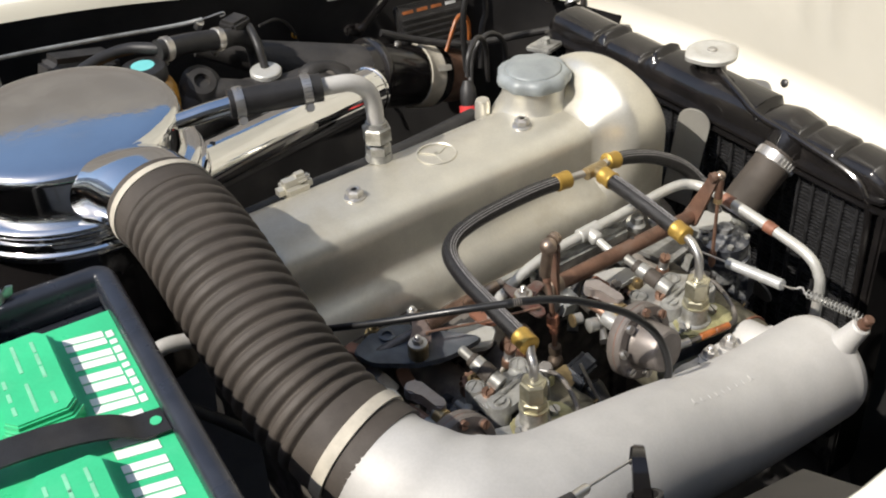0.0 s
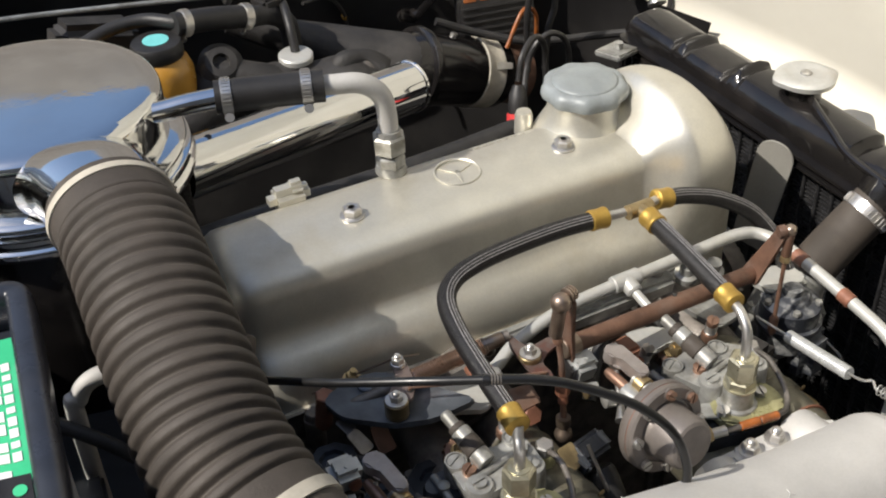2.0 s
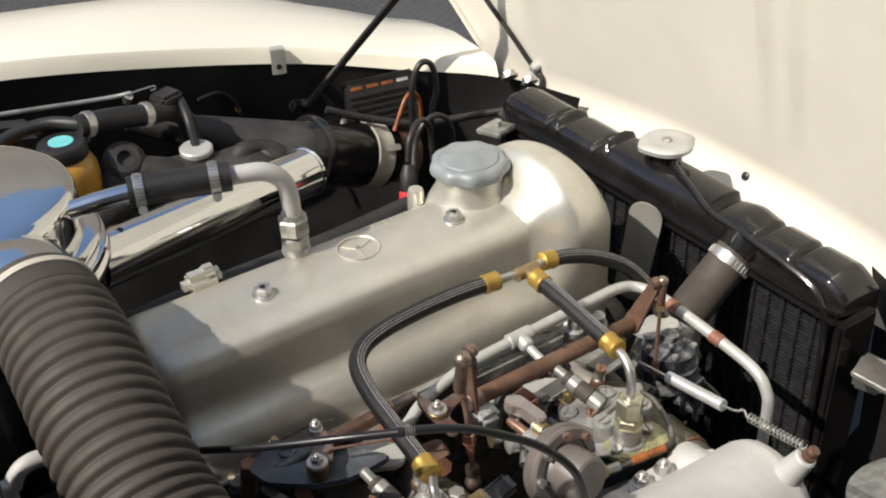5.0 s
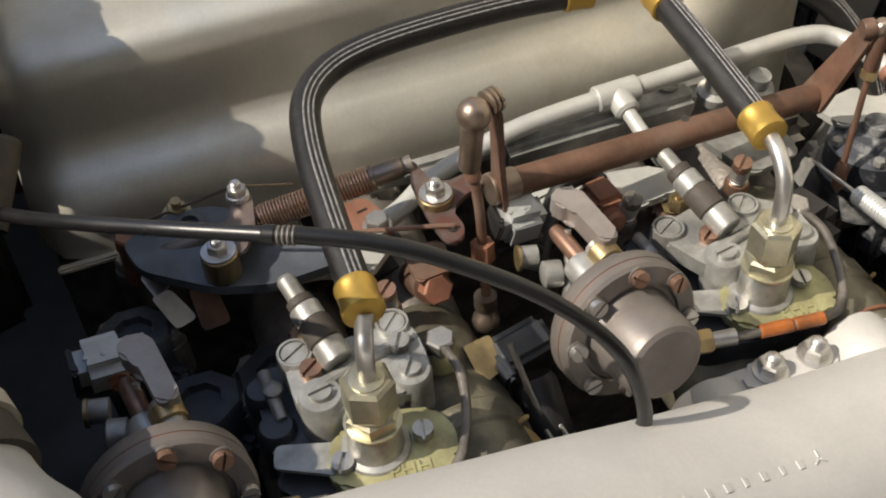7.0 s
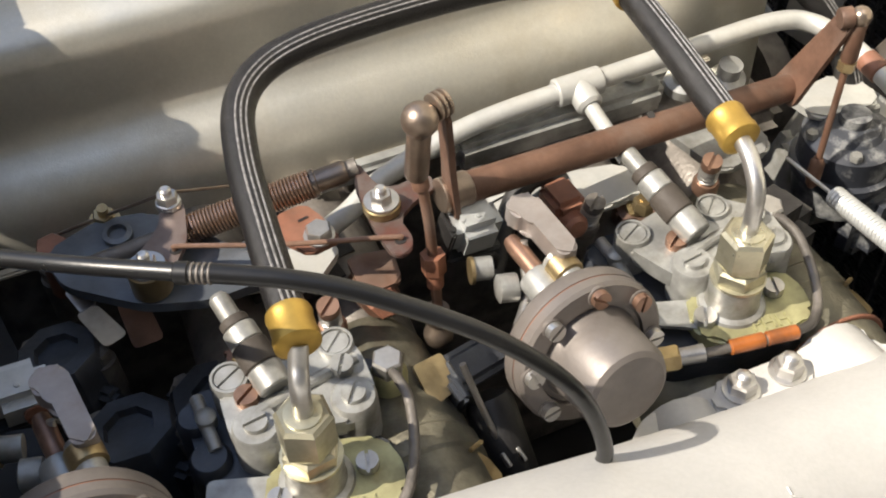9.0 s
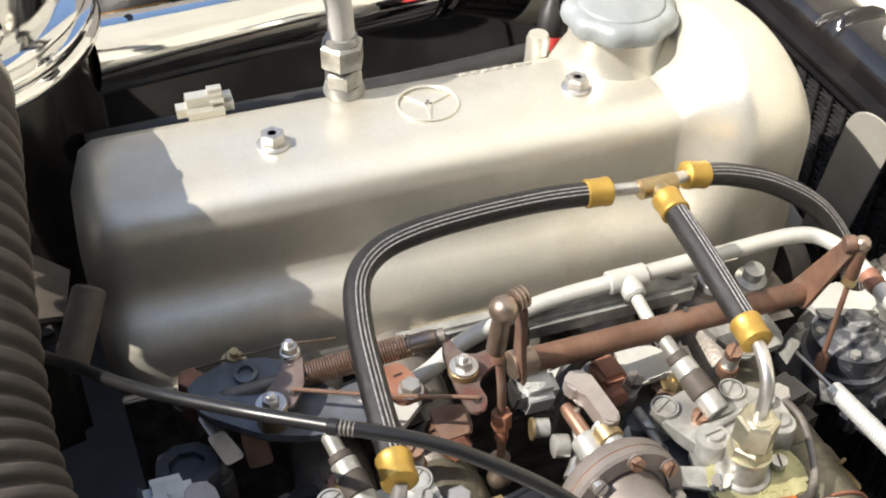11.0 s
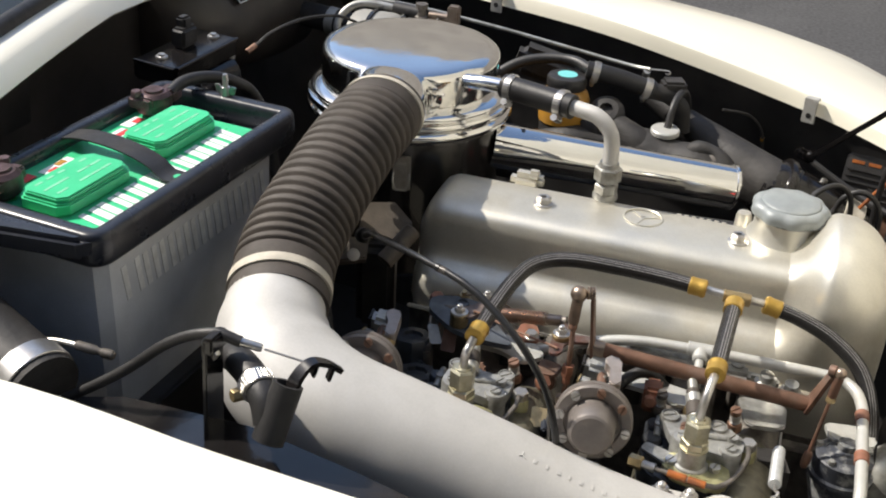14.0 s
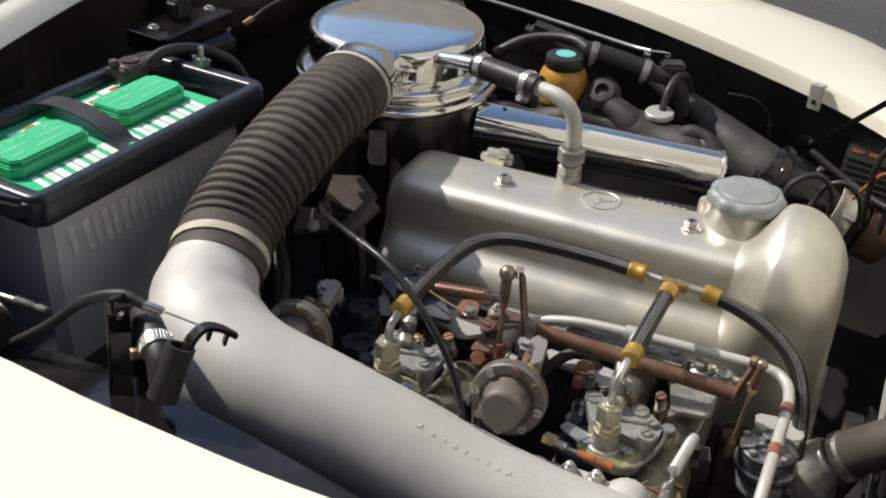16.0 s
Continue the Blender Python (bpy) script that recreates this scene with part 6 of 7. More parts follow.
for k in range(4):
    bm = B()
    lathe(bm, [(0.0033, 0), (0.0037, 0.0003), (0.0037, 0.0008), (0.0033, 0.0011)], CR @ pose(0, 0, 0.0026 + 0.0019 * k), 16)
    part("crimp_ring", bm, M_CASTD, crimp, "pale metal ring")

# ---- breather from cover to air cleaner ----
br = thing("breather_pipe", (0.060, 0.048, 0.845), "plated breather elbow with a rubber hose to the air cleaner", "breather pipe")
bm = B()
tube(bm, [(0.062, 0.0495, 0.860), (0.062, 0.0502, 0.905), (0.0565, 0.0505, 0.926), (0.041, 0.0535, 0.9390), (0.018, 0.0600, 0.9415), (-0.018, 0.0715, 0.9415)], 0.0092, 20)
part("elbow", bm, M_PIPE, br, "dull plated elbow")
bm = B()
lathe(bm, [(0.0145, 0), (0.0150, 0.002), (0.0135, 0.008)], pose(0.062, 0.0495, 0.8425), 24)
hexa(bm, 0.0160, 0.017, pose(0.062, 0.0495, 0.866, 0, 0, 10), 0.002)
hexa(bm, 0.0140, 0.012, pose(0.062, 0.0495, 0.850, 0, 0, 25), 0.002)
lathe(bm, [(0.0125, 0), (0.0110, 0.006)], pose(0.062, 0.0495, 0.882), 24)
part("union", bm, M_CAST, br, "grey hexagon union")
bm = B()
tube(bm, [(0.010, 0.0625, 0.9418), (-0.03, 0.0757, 0.9420), (-0.080, 0.0905, 0.9428)], 0.0145, 22)
part("hose", bm, M_RUBBER, br, "black rubber hose")
worm_clamp((0.000, 0.0660, 0.9418), (-0.009, 0.0690, 0.9418), 0.0146, br)
worm_clamp((-0.066, 0.0865, 0.9426), (-0.075, 0.0890, 0.9427), 0.0146, br)
bm = B()
tube(bm, [(-0.07, 0.0878, 0.9427), (-0.10, 0.0955, 0.9405), (-0.122, 0.1018, 0.9370), (-0.136, 0.1062, 0.9350)], 0.0092, 20)
part("chrome_stub", bm, M_CHROME, br, "chromed stub")
# cover bosses
bm = B()
block(bm, (0.040, 0.024, 0.022), pose(-0.035, 0.066, 0.8385), 0.0075, 4)
block(bm, (0.022, 0.018, 0.014), pose(-0.027, 0.067, 0.8455), 0.0060, 4)
part("vent_block", bm, M_COVER, cover)
bm = B()
lathe(bm, [(0.0095, -0.02), (0.009, 0.0), (0.0075, 0.004), (0.0, 0.0045)], pose(0.221, 0.074, 0.842), 20)
part("cover_boss", bm, M_COVER, cover)
# plain raised blades in the emblem ring and a row of faint raised bars
for q in (90, 210, 330):
    bm = B()
    plate(bm, [(-0.0028, 0.0), (0.0, 0.0195), (0.0028, 0.0)], 0.0009, pose(C.x, C.y, 0.8440, 0, 0, q - 42), 0.0)
    part("emblem_blade", bm, M_COVER, cover)
for k in range(7):
    bm = B()
    block(bm, (0.0050, 0.0045, 0.0008), pose(0.150 + 0.0085 * k, 0.046, 0.8412, -14, 0, 0), 0.0003, 1)
    part("casting_mark", bm, M_COVER, cover)
bm = B()
block(bm, (0.455, 0.006, 0.004), pose(0.098, -0.0855, 0.7255), 0.0012)
part("gasket_edge", bm, M_CREAMBAND, cover, "pale gasket edge")
head = thing("cylinder_head", (0.10, 0, 0.36), "dark cylinder head and block beneath the cover", "engine")
bm = B()
block(bm, (0.46, 0.150, 0.385), pose(0.100, -0.006, 0.5305), 0.006)
part("block", bm, M_CASTD, head)
bm = B()
block(bm, (0.10, 0.20, 0.34), pose(0.345, 0.0, 0.50), 0.012, 3)
part("timing_case", bm, M_CASTD, head)
for k in range(5):
    bm = B()
    hexa(bm, 0.008, 0.008, pose(-0.09 + 0.085 * k, -0.095, 0.722, 0, 0, 20 * k))
    lathe(bm, [(0.009, -0.03), (0.009, 0.0)], pose(-0.09 + 0.085 * k, -0.095, 0.722), 16)
    part("head_stud", bm, M_CASTD, head)


# ---- near side: control cable bracket, hose and hook ----
ctl = thing("control_cable", (-0.158, -0.505, 0.85), "black control cable clamped to an upright bracket", "cable")
bm = B()
tube(bm, [(-0.46, -0.50, 0.70), (-0.33, -0.50, 0.800), (-0.244, -0.492, 0.861), (-0.195, -0.488, 0.903), (-0.156, -0.489, 0.9225), (-0.132, -0.487, 0.9190)], 0.0046, 12)
part("sheath", bm, M_RUBBER, ctl)
bm = B()
lathe(bm, [(0.0036, 0), (0.0036, 0.016), (0.0028, 0.018)], along((-0.133, -0.487, 0.9192), (-0.112, -0.483, 0.9145)), 12)
sweep(bm, [(-0.114, -0.4834, 0.9148), (-0.092, -0.4815, 0.9115), (-0.070, -0.480, 0.9085)], 0.0009, 6)
part("inner_wire", bm, M_STEEL, ctl, "bare inner wire")
bm = B()
tube(bm, [(-0.3501, -0.4550, 0.8441), (-0.3289, -0.4560, 0.8499), (-0.3077, -0.4570, 0.8517)], 0.0030, 12)
sl = solo("steel_line", bm, M_STEEL, "bright steel line beside the battery", "metal tube")
bm = B()
lathe(bm, [(0.0034, 0), (0.0044, 0.001), (0.0044, 0.018), (0.0034, 0.020), (0.0034, 0.024), (0.0046, 0.025), (0.0046, 0.034), (0.003, 0.036)], along((-0.3077, -0.4570, 0.8517), (-0.2831, -0.4546, 0.8486)), 14)
part("line_joint", bm, M_CASTD, sl, "dull crimped joint")
brk2 = thing("cable_bracket", (-0.158, -0.52, 0.83), "upright black steel bracket with a plated bolt", "bracket")
bm = B()
mm = along((-0.146, -0.510, 0.822), (-0.152, -0.4935, 0.927))
block(bm, (0.028, 0.004, 0.105), mm @ pose(0.002, 0, 0.052), 0.001)
block(bm, (0.028, 0.010, 0.014), mm @ pose(0.002, 0.002, 0.100), 0.002)
part("strip", bm, M_BLACK, brk2)
bm = B()
hexa(bm, 0.0062, 0.005, along((-0.1510, -0.4965, 0.911), (-0.1530, -0.5145, 0.914)))
part("bolt", bm, M_STEEL, brk2)
vh = thing("vacuum_hose", (-0.11, -0.52, 0.87), "short black rubber hose with a steel clip", "hose")
bm = B()
tube(bm, [(-0.166, -0.448, 0.874), (-0.147, -0.470, 0.890), (-0.122, -0.492, 0.8945), (-0.102, -0.509, 0.8885), (-0.094, -0.518, 0.874)], 0.0125, 18)
part("hose", bm, M_RUBBER, vh)
worm_clamp((-0.117, -0.4965, 0.8940), (-0.108, -0.505, 0.8915), 0.0128, vh)
bm = B()
hexa(bm, 0.0055, 0.009, along((-0.121, -0.509, 0.888), (-0.129, -0.520, 0.889)))
part("brass_screw", bm, M_BRASS, vh, "bright brass clip screw")
hk = thing("bonnet_hook", (-0.094, -0.532, 0.85), "black rubber buffer post with a hooked lever", "bonnet catch")
bm = B()
a, b = V(-0.0918, -0.5260, 0.863), V(-0.0840, -0.5050, 0.9045)
h = (b - a).length
lathe(bm, [(0.0128, 0), (0.0125, h * 0.4), (0.0122, h), (0.0092, h), (0.0084, h - 0.012), (0.0, h - 0.012)], along(a, b), 28)
part("buffer_post", bm, M_RUBBER, hk)
bm = B()
lv = glide([(-0.0842, -0.5045, 0.892), (-0.080, -0.497, 0.9065), (-0.073, -0.487, 0.9150), (-0.064, -0.4775, 0.9110), (-0.0555, -0.4690, 0.9010)], 6)
rows = []
for i, p in enumerate(lv):
    w = 0.0068 - 0.0038 * i / (len(lv) - 1)
    tn = (lv[min(i + 1, len(lv) - 1)] - lv[max(i - 1, 0)]).normalized()
    sd = tn.cross(V(0, 0, 1)).normalized()
    up = sd.cross(tn)
    rows.append([p + sd * w + up * 0.002, p - sd * w + up * 0.002, p - sd * w - up * 0.002, p + sd * w - up * 0.002])
loft(bm, rows, caps=True)
block(bm, (0.003, 0.008, 0.014), pose(-0.0625, -0.4735, 0.9005, 0, 20, 40), 0.0008)
block(bm, (0.003, 0.007, 0.010), pose(-0.0715, -0.4840, 0.9065, 0, 20, 40), 0.0008)
part("hook_lever", bm, M_BLACK, hk, "bent black hook")
bm = B()
loft(bm, [[V(-0.40, -0.50, 0.80), V(-0.25, -0.475, 0.825), V(-0.12, -0.500, 0.850), V(-0.02, -0.505, 0.835), V(0.10, -0.50, 0.800)], [V(-0.40, -0.57, 0.83), V(-0.25, -0.57, 0.842), V(-0.12, -0.575, 0.848), V(-0.02, -0.58, 0.842), V(0.10, -0.575, 0.835)]], close=False)
bmesh.ops.solidify(bm, geom=bm.faces[:], thickness=0.003)
solo("inner_ledge", bm, M_BLACK, "black painted ledge inside the wing", "ledge", kind="structure")
bm = B()
a, b = V(-0.5146, -0.4300, 0.8742), V(-0.3089, -0.5050, 0.8328)
sweep(bm, [a + (b - a) * k / 10 for k in range(11)], lambda q: 0.036 + 0.0008 * math.cos(60 * q), 28)
wh = solo("cowl_hose", bm, M_DARK, "thick dark fresh air hose with a silver end band", "air hose")
bm = B()
collar(bm, b - (b - a) * 0.12, b - (b - a) * 0.03, 0.0375, 32)
part("end_band", bm, M_STEEL, wh, "dull silver band")
hl = thing("heater_line", (-0.26, -0.06, 0.60), "bent steel pipe beside the intake duct", "metal tube")
bm = B()
tube(bm, [(-0.22, -0.058, 0.8102), (-0.238, -0.058, 0.8153), (-0.2497, -0.058, 0.8157), (-0.2594, -0.058, 0.8105), (-0.2659, -0.058, 0.7996), (-0.271, -0.058, 0.783), (-0.271, -0.058, 0.6)], 0.0075, 16)
part("pipe", bm, M_PIPE, hl)
bm = B()
tube(bm, [(-0.30, -0.05, 0.79), (-0.25, -0.10, 0.775), (-0.20, -0.16, 0.745), (-0.16, -0.24, 0.72), (-0.12, -0.27, 0.70)], 0.006, 12)
part("rod", bm, M_DARK, hl, "dark steel rod")

brk3 = thing("engine_mount_bracket", (-0.165, -0.075, 0.70), "dusty brown cast bracket plates behind the cylinder head", "bracket")
bm = B()
plate(bm, [(-0.030, -0.018), (0.016, -0.026), (0.030, 0.004), (0.006, 0.026), (-0.028, 0.018)], 0.010, pose(-0.172, -0.052, 0.806, 34, 10, 18), 0.002)
part("upper_plate", bm, M_BROWN, brk3)
bm = B()
plate(bm, [(-0.026, -0.016), (0.014, -0.018), (0.022, 0.010), (-0.016, 0.018)], 0.012, pose(-0.196, -0.098, 0.786, 28, -6, 30), 0.002)
part("lower_plate", bm, M_BROWN, brk3)
bm = B()
block(bm, (0.045, 0.05, 0.12), pose(-0.178, -0.060, 0.738, 8, 0, 15), 0.008, 3)
part("web", bm, M_DARK, brk3)
bm = B()
lathe(bm, [(0.0105, 0), (0.0105, 0.048), (0.0085, 0.050), (0.0, 0.050)], along((-0.152, -0.108, 0.789), (-0.128, -0.066, 0.821)), 20)
part("stub_tube", bm, M_BROWN, brk3, "short grey brown tube stub")
bm = B()
lathe(bm, [(0.0048, 0), (0.0048, 0.008), (0.007, 0.009), (0.007, 0.013), (0.0, 0.014)], along((-0.186, -0.118, 0.797), (-0.176, -0.138, 0.806)), 16)
part("cable_bolt", bm, M_STEEL, brk3)
bm = B()
lathe(bm, [(0.0085, 0), (0.0085, 0.018), (0.005, 0.022)], along((-0.178, -0.110, 0.818), (-0.164, -0.134, 0.832)), 18)
part("rubber_boot", bm, M_RUBBER, brk3, "black rubber cable boot")
# ---- far side ----
jar = thing("brake_fluid_reservoir", (-0.06, 0.392, 0.74), "amber plastic fluid reservoir with a black cap", "fluid reservoir")
bm = B()
lathe(bm, [(0.030, 0.044), (0.036, 0.048), (0.037, 0.060), (0.036, 0.082), (0.032, 0.092), (0.026, 0.098)], pose(-0.06, 0.392, 0.745), 32)
part("jar", bm, M_YEL, jar)
bm = B()
lathe(bm, [(0.030, 0.0), (0.034, 0.004), (0.034, 0.045), (0.030, 0.047)], pose(-0.06, 0.392, 0.745), 32)
part("base", bm, M_DARK, jar, "dark lower half of the reservoir")
bm = B()
lathe(bm, [(0.028, 0), (0.029, 0.003), (0.029, 0.014), (0.027, 0.0175), (0.022, 0.0185), (0.0, 0.019)], pose(-0.06, 0.392, 0.843), 32)
part("cap", bm, M_RUBBER, jar, "black screw cap")
bm = B()
lathe(bm, [(0.0145, 0), (0.0145, 0.0006)], pose(-0.06, 0.392, 0.8617), 24)
part("sticker", bm, M_TEAL, jar, "round teal sticker")

boost = thing("brake_booster", (-0.33, 0.375, 0.76), "grey painted brake booster drum with a cast valve body", "brake booster")
bm = B()
lathe(bm, [(0.070, 0), (0.079, 0.004), (0.082, 0.012), (0.082, 0.060), (0.078, 0.072), (0.064, 0.082), (0.03, 0.088)], along((-0.388, 0.372, 0.832), (-0.30, 0.376, 0.832)), 48)
part("drum", bm, M_BOOST, boost)
bm = B()
lathe(bm, [(0.0835, 0.030), (0.0850, 0.031), (0.0850, 0.036), (0.0835, 0.037)], along((-0.388, 0.372, 0.832), (-0.30, 0.376, 0.832)), 48)
part("clamp_band", bm, M_BLACK, boost, "thin black clamp band")
bm = B()
block(bm, (0.052, 0.040, 0.030), pose(-0.287, 0.390, 0.892), 0.004)
block(bm, (0.006, 0.052, 0.042), pose(-0.262, 0.390, 0.892), 0.002)
block(bm, (0.006, 0.052, 0.042), pose(-0.316, 0.390, 0.890), 0.002)
lathe(bm, [(0.017, 0), (0.017, 0.03), (0.013, 0.034)], pose(-0.242, 0.396, 0.872), 24)
block(bm, (0.040, 0.030, 0.016), pose(-0.222, 0.392, 0.876), 0.004)
lathe(bm, [(0.024, 0), (0.024, 0.09), (0.020, 0.10)], along((-0.29, 0.380, 0.85), (-0.18, 0.392, 0.845)), 28)
part("valve_body", bm, M_CAST, boost, "bare cast valve body")
bm = B()
hexa(bm, 0.0095, 0.010, pose(-0.284, 0.384, 0.907, 0, 0, 15))
lathe(bm, [(0.006, 0), (0.006, 0.010), (0.009, 0.011), (0.009, 0.018), (0.0, 0.020)], pose(-0.284, 0.384, 0.917), 16)
part("bleed_fitting", bm, M_CASTD, boost)
bm = B()
block(bm, (0.017, 0.017, 0.030), pose(-0.240, 0.402, 0.918), 0.002)
lathe(bm, [(0.006, 0), (0.0065, 0.03)], along((-0.248, 0.402, 0.914), (-0.29, 0.405, 0.912)), 14)
part("brass_elbow", bm, M_OLDST, boost, "aged brass elbow")
bm = B()
tube(bm, [(-0.29, 0.405, 0.9125), (-0.33, 0.409, 0.914), (-0.375, 0.405, 0.9165), (-0.400, 0.397, 0.910), (-0.414, 0.385, 0.893), (-0.412, 0.376, 0.876), (-0.392, 0.372, 0.862)], 0.0058, 14)
part("steel_pipe", bm, M_CAST, boost, "bent plated pipe")
bm = B()
collar(bm, (-0.285, 0.405, 0.9125), (-0.335, 0.409, 0.914), 0.0105)
part("rubber_sleeve", bm, M_RUBBER, boost, "black rubber sleeve")

hose_f = thing("heater_hose", (-0.02, 0.41, 0.85), "black rubber heater hose with plated clips", "hose")
bm = B()
tube(bm, [(-0.175, 0.405, 0.835), (-0.14, 0.425, 0.856), (-0.10, 0.435, 0.866), (-0.06, 0.430, 0.870), (-0.03, 0.405, 0.8695)], 0.0078, 14)
part("thin_hose", bm, M_RUBBER, hose_f)
bm = B()
tube(bm, [(-0.035, 0.401, 0.870), (0.01, 0.410, 0.862), (0.062, 0.421, 0.848)], 0.0135, 20)
part("thick_hose", bm, M_RUBBER, hose_f)
worm_clamp((-0.027, 0.403, 0.8685), (-0.017, 0.405, 0.8665), 0.0137, hose_f)
worm_clamp((0.048, 0.4185, 0.8515), (0.058, 0.4205, 0.849), 0.0137, hose_f)
bm = B()
tube(bm, [(0.06, 0.42, 0.848), (0.085, 0.425, 0.842), (0.105, 0.428, 0.825), (0.11, 0.43, 0.79)], 0.012, 18)
block(bm, (0.034, 0.030, 0.022), pose(0.088, 0.436, 0.853, 0, 0, 20), 0.004)
part("valve", bm, M_DARK, hose_f)

lnk = thing("bonnet_release_cable", (-0.1, 0.46, 0.875), "thin steel release cable along the inner wing", "cable")
bm = B()
tube(bm, [(-0.50, 0.45, 0.905), (-0.35, 0.465, 0.905), (-0.205, 0.470, 0.891), (-0.09, 0.470, 0.877), (0.014, 0.460, 0.867), (0.05, 0.449, 0.869)], 0.0030, 10)
part("sheath", bm, M_CAST, lnk)
bm = B()
tube(bm, [(0.05, 0.449, 0.869), (0.068, 0.4455, 0.8715), (0.078, 0.444, 0.872), (0.079, 0.444, 0.868), (0.073, 0.445, 0.867)], 0.0012, 8)
lathe(bm, [(0.0055, -0.006), (0.0055, 0.006)], along((0.045, 0.452, 0.862), (0.047, 0.446, 0.870)), 14)
part("hooked_end", bm, M_STEEL, lnk, "bright hooked wire end")

# dark castings of the exhaust and steering side
cst = thing("steering_box", (0.02, 0.36, 0.70), "dusty black steering box casting with lugs", "steering box")
bm = B()
tube(bm, [(-0.16, 0.36, 0.74), (-0.10, 0.36, 0.745), (-0.03, 0.365, 0.770), (0.04, 0.372, 0.775), (0.12, 0.355, 0.768), (0.19, 0.335, 0.760)], lambda q: 0.030 + 0.007 * math.sin(9 * q + 0.6) + 0.004 * math.sin(23 * q), 24)
tube(bm, [(-0.02, 0.385, 0.785), (0.004, 0.385, 0.800), (0.03, 0.372, 0.800), (0.06, 0.362, 0.785), (0.10, 0.350, 0.770)], lambda q: 0.024 - 0.006 * q + 0.003 * math.sin(12 * q), 20)
part("housing", bm, M_DARK, cst)
bm = B()
lathe(bm, [(0.024, 0), (0.026, 0.004), (0.026, 0.02), (0.018, 0.028), (0.010, 0.029), (0.009, 0.022), (0.0, 0.022)], along((0.005, 0.392, 0.805), (0.004, 0.368, 0.832)), 24)
part("round_lug", bm, M_DARK, cst)
bm = B()
tube(bm, [(0.130, 0.350, 0.785), (0.146, 0.345, 0.802), (0.168, 0.340, 0.803), (0.185, 0.335, 0.785)], lambda q: 0.011 + 0.003 * math.sin(8 * q), 16)
part("curved_lug", bm, M_DARK, cst)
bm = B()
lathe(bm, [(0.013, 0), (0.013, 0.006), (0.008, 0.008), (0.0, 0.0085)], along((0.163, 0.338, 0.792), (0.158, 0.325, 0.800)), 20)
part("lug_bolt", bm, M_CASTD, cst)
bm = B()
block(bm, (0.10, 0.05, 0.045), pose(-0.11, 0.49, 0.835, 0, 15, 10), 0.012, 3)
part("cover_lump", bm, M_DARK, cst)
fil = thing("oil_dipstick_cap", (0.092, 0.374, 0.79), "pale grey plastic cap on a black threaded neck", "filler cap")
bm = B()
for q in range(4):
    lathe(bm, [(0.0135, 0.0 + q * 0.006), (0.0155, 0.002 + q * 0.006), (0.0135, 0.004 + q * 0.006)], pose(0.092, 0.372, 0.780, 0, 0, 0), 20)
lathe(bm, [(0.013, 0), (0.013, 0.024)], pose(0.092, 0.372, 0.780), 20)
part("neck", bm, M_RUBBER, fil)
bm = B()
lathe(bm, [(0.019, 0), (0.0205, 0.0015), (0.0205, 0.007), (0.019, 0.0085), (0.0, 0.009)], pose(0.092, 0.372, 0.8045, 4, 0, 0), 28)
part("cap", bm, M_WPIPE, fil, "pale grey round cap")
bm = B()
tube(bm, [(0.094, 0.376, 0.812), (0.096, 0.392, 0.838), (0.101, 0.418, 0.850), (0.107, 0.445, 0.842), (0.112, 0.47, 0.81), (0.115, 0.48, 0.77)], 0.0055, 12)
part("vent_hose", bm, M_RUBBER, fil, "thin black vent hose")

# big black air trunk ahead of the chromed pipe
trunk = thing("blower_duct", (0.30, 0.40, 0.66), "large black blower duct with a pale clamp band", "air duct")
TA, TB = V(0.257, 0.401, 0.734), V(0.405, 0.421, 0.676)
TM_ = along(TA, TB)
bm = B()
lathe(bm, [(0.036, -0.030), (0.046, -0.010), (0.0470, 0.014), (0.0470, 0.130), (0.044, 0.138)], TM_, 40)
barrel = part("barrel", bm, M_BLACK, trunk)
bm = B()
lathe(bm, [(0.0480, -0.004), (0.0530, -0.002), (0.0545, 0.003), (0.0530, 0.008), (0.0480, 0.010)], TM_, 48)
part("rear_flange", bm, M_BLACK, barrel, "rolled gloss black flange")
bm = B()
lathe(bm, [(0.0474, 0.088), (0.0486, 0.0885), (0.0486, 0.0925), (0.0480, 0.094), (0.0480, 0.112), (0.0486, 0.1135), (0.0486, 0.1175), (0.0474, 0.118)], TM_, 40)
band = part("clamp_band", bm, M_CREAMBAND, trunk, "pale grey clamp band")
bm = B()
plate(bm, rounded([(-0.005, 0), (0.005, 0), (0.004, 0.022), (-0.004, 0.022)], 0.002), 0.002, TM_ @ pose(0, 0, 0.100, 0, 0, 60) @ pose(0, 0.0485, 0, 70, 0, 0), 0.0004)
part("clip_tongue", bm, M_STEEL, band, "bright clip tongue")
bm = B()
lathe(bm, [(0.040, 0.130), (0.041, 0.150), (0.041, 0.178), (0.034, 0.184)], TM_, 32)
part("brown_end", bm, M_RUST, trunk, "rust brown end ring")
bm = B()
lathe(bm, [(0.005, 0), (0.005, 0.004), (0.0, 0.006)], TM_ @ pose(0, 0, 0.050, 0, 0, 90) @ pose(0.0465, 0, 0, 0, 90, 0), 14)
part("rivet", bm, M_STEEL, barrel)
bm = B()
tube(bm, [(0.05, 0.49, 0.815), (0.10, 0.47, 0.795), (0.17, 0.440, 0.768), (0.245, 0.403, 0.740), (0.272, 0.402, 0.729)], lambda q: 0.014 + 0.0325 * q ** 1.1, 28)
part("side_branch", bm, M_DARK, trunk, "dusty dark side branch")

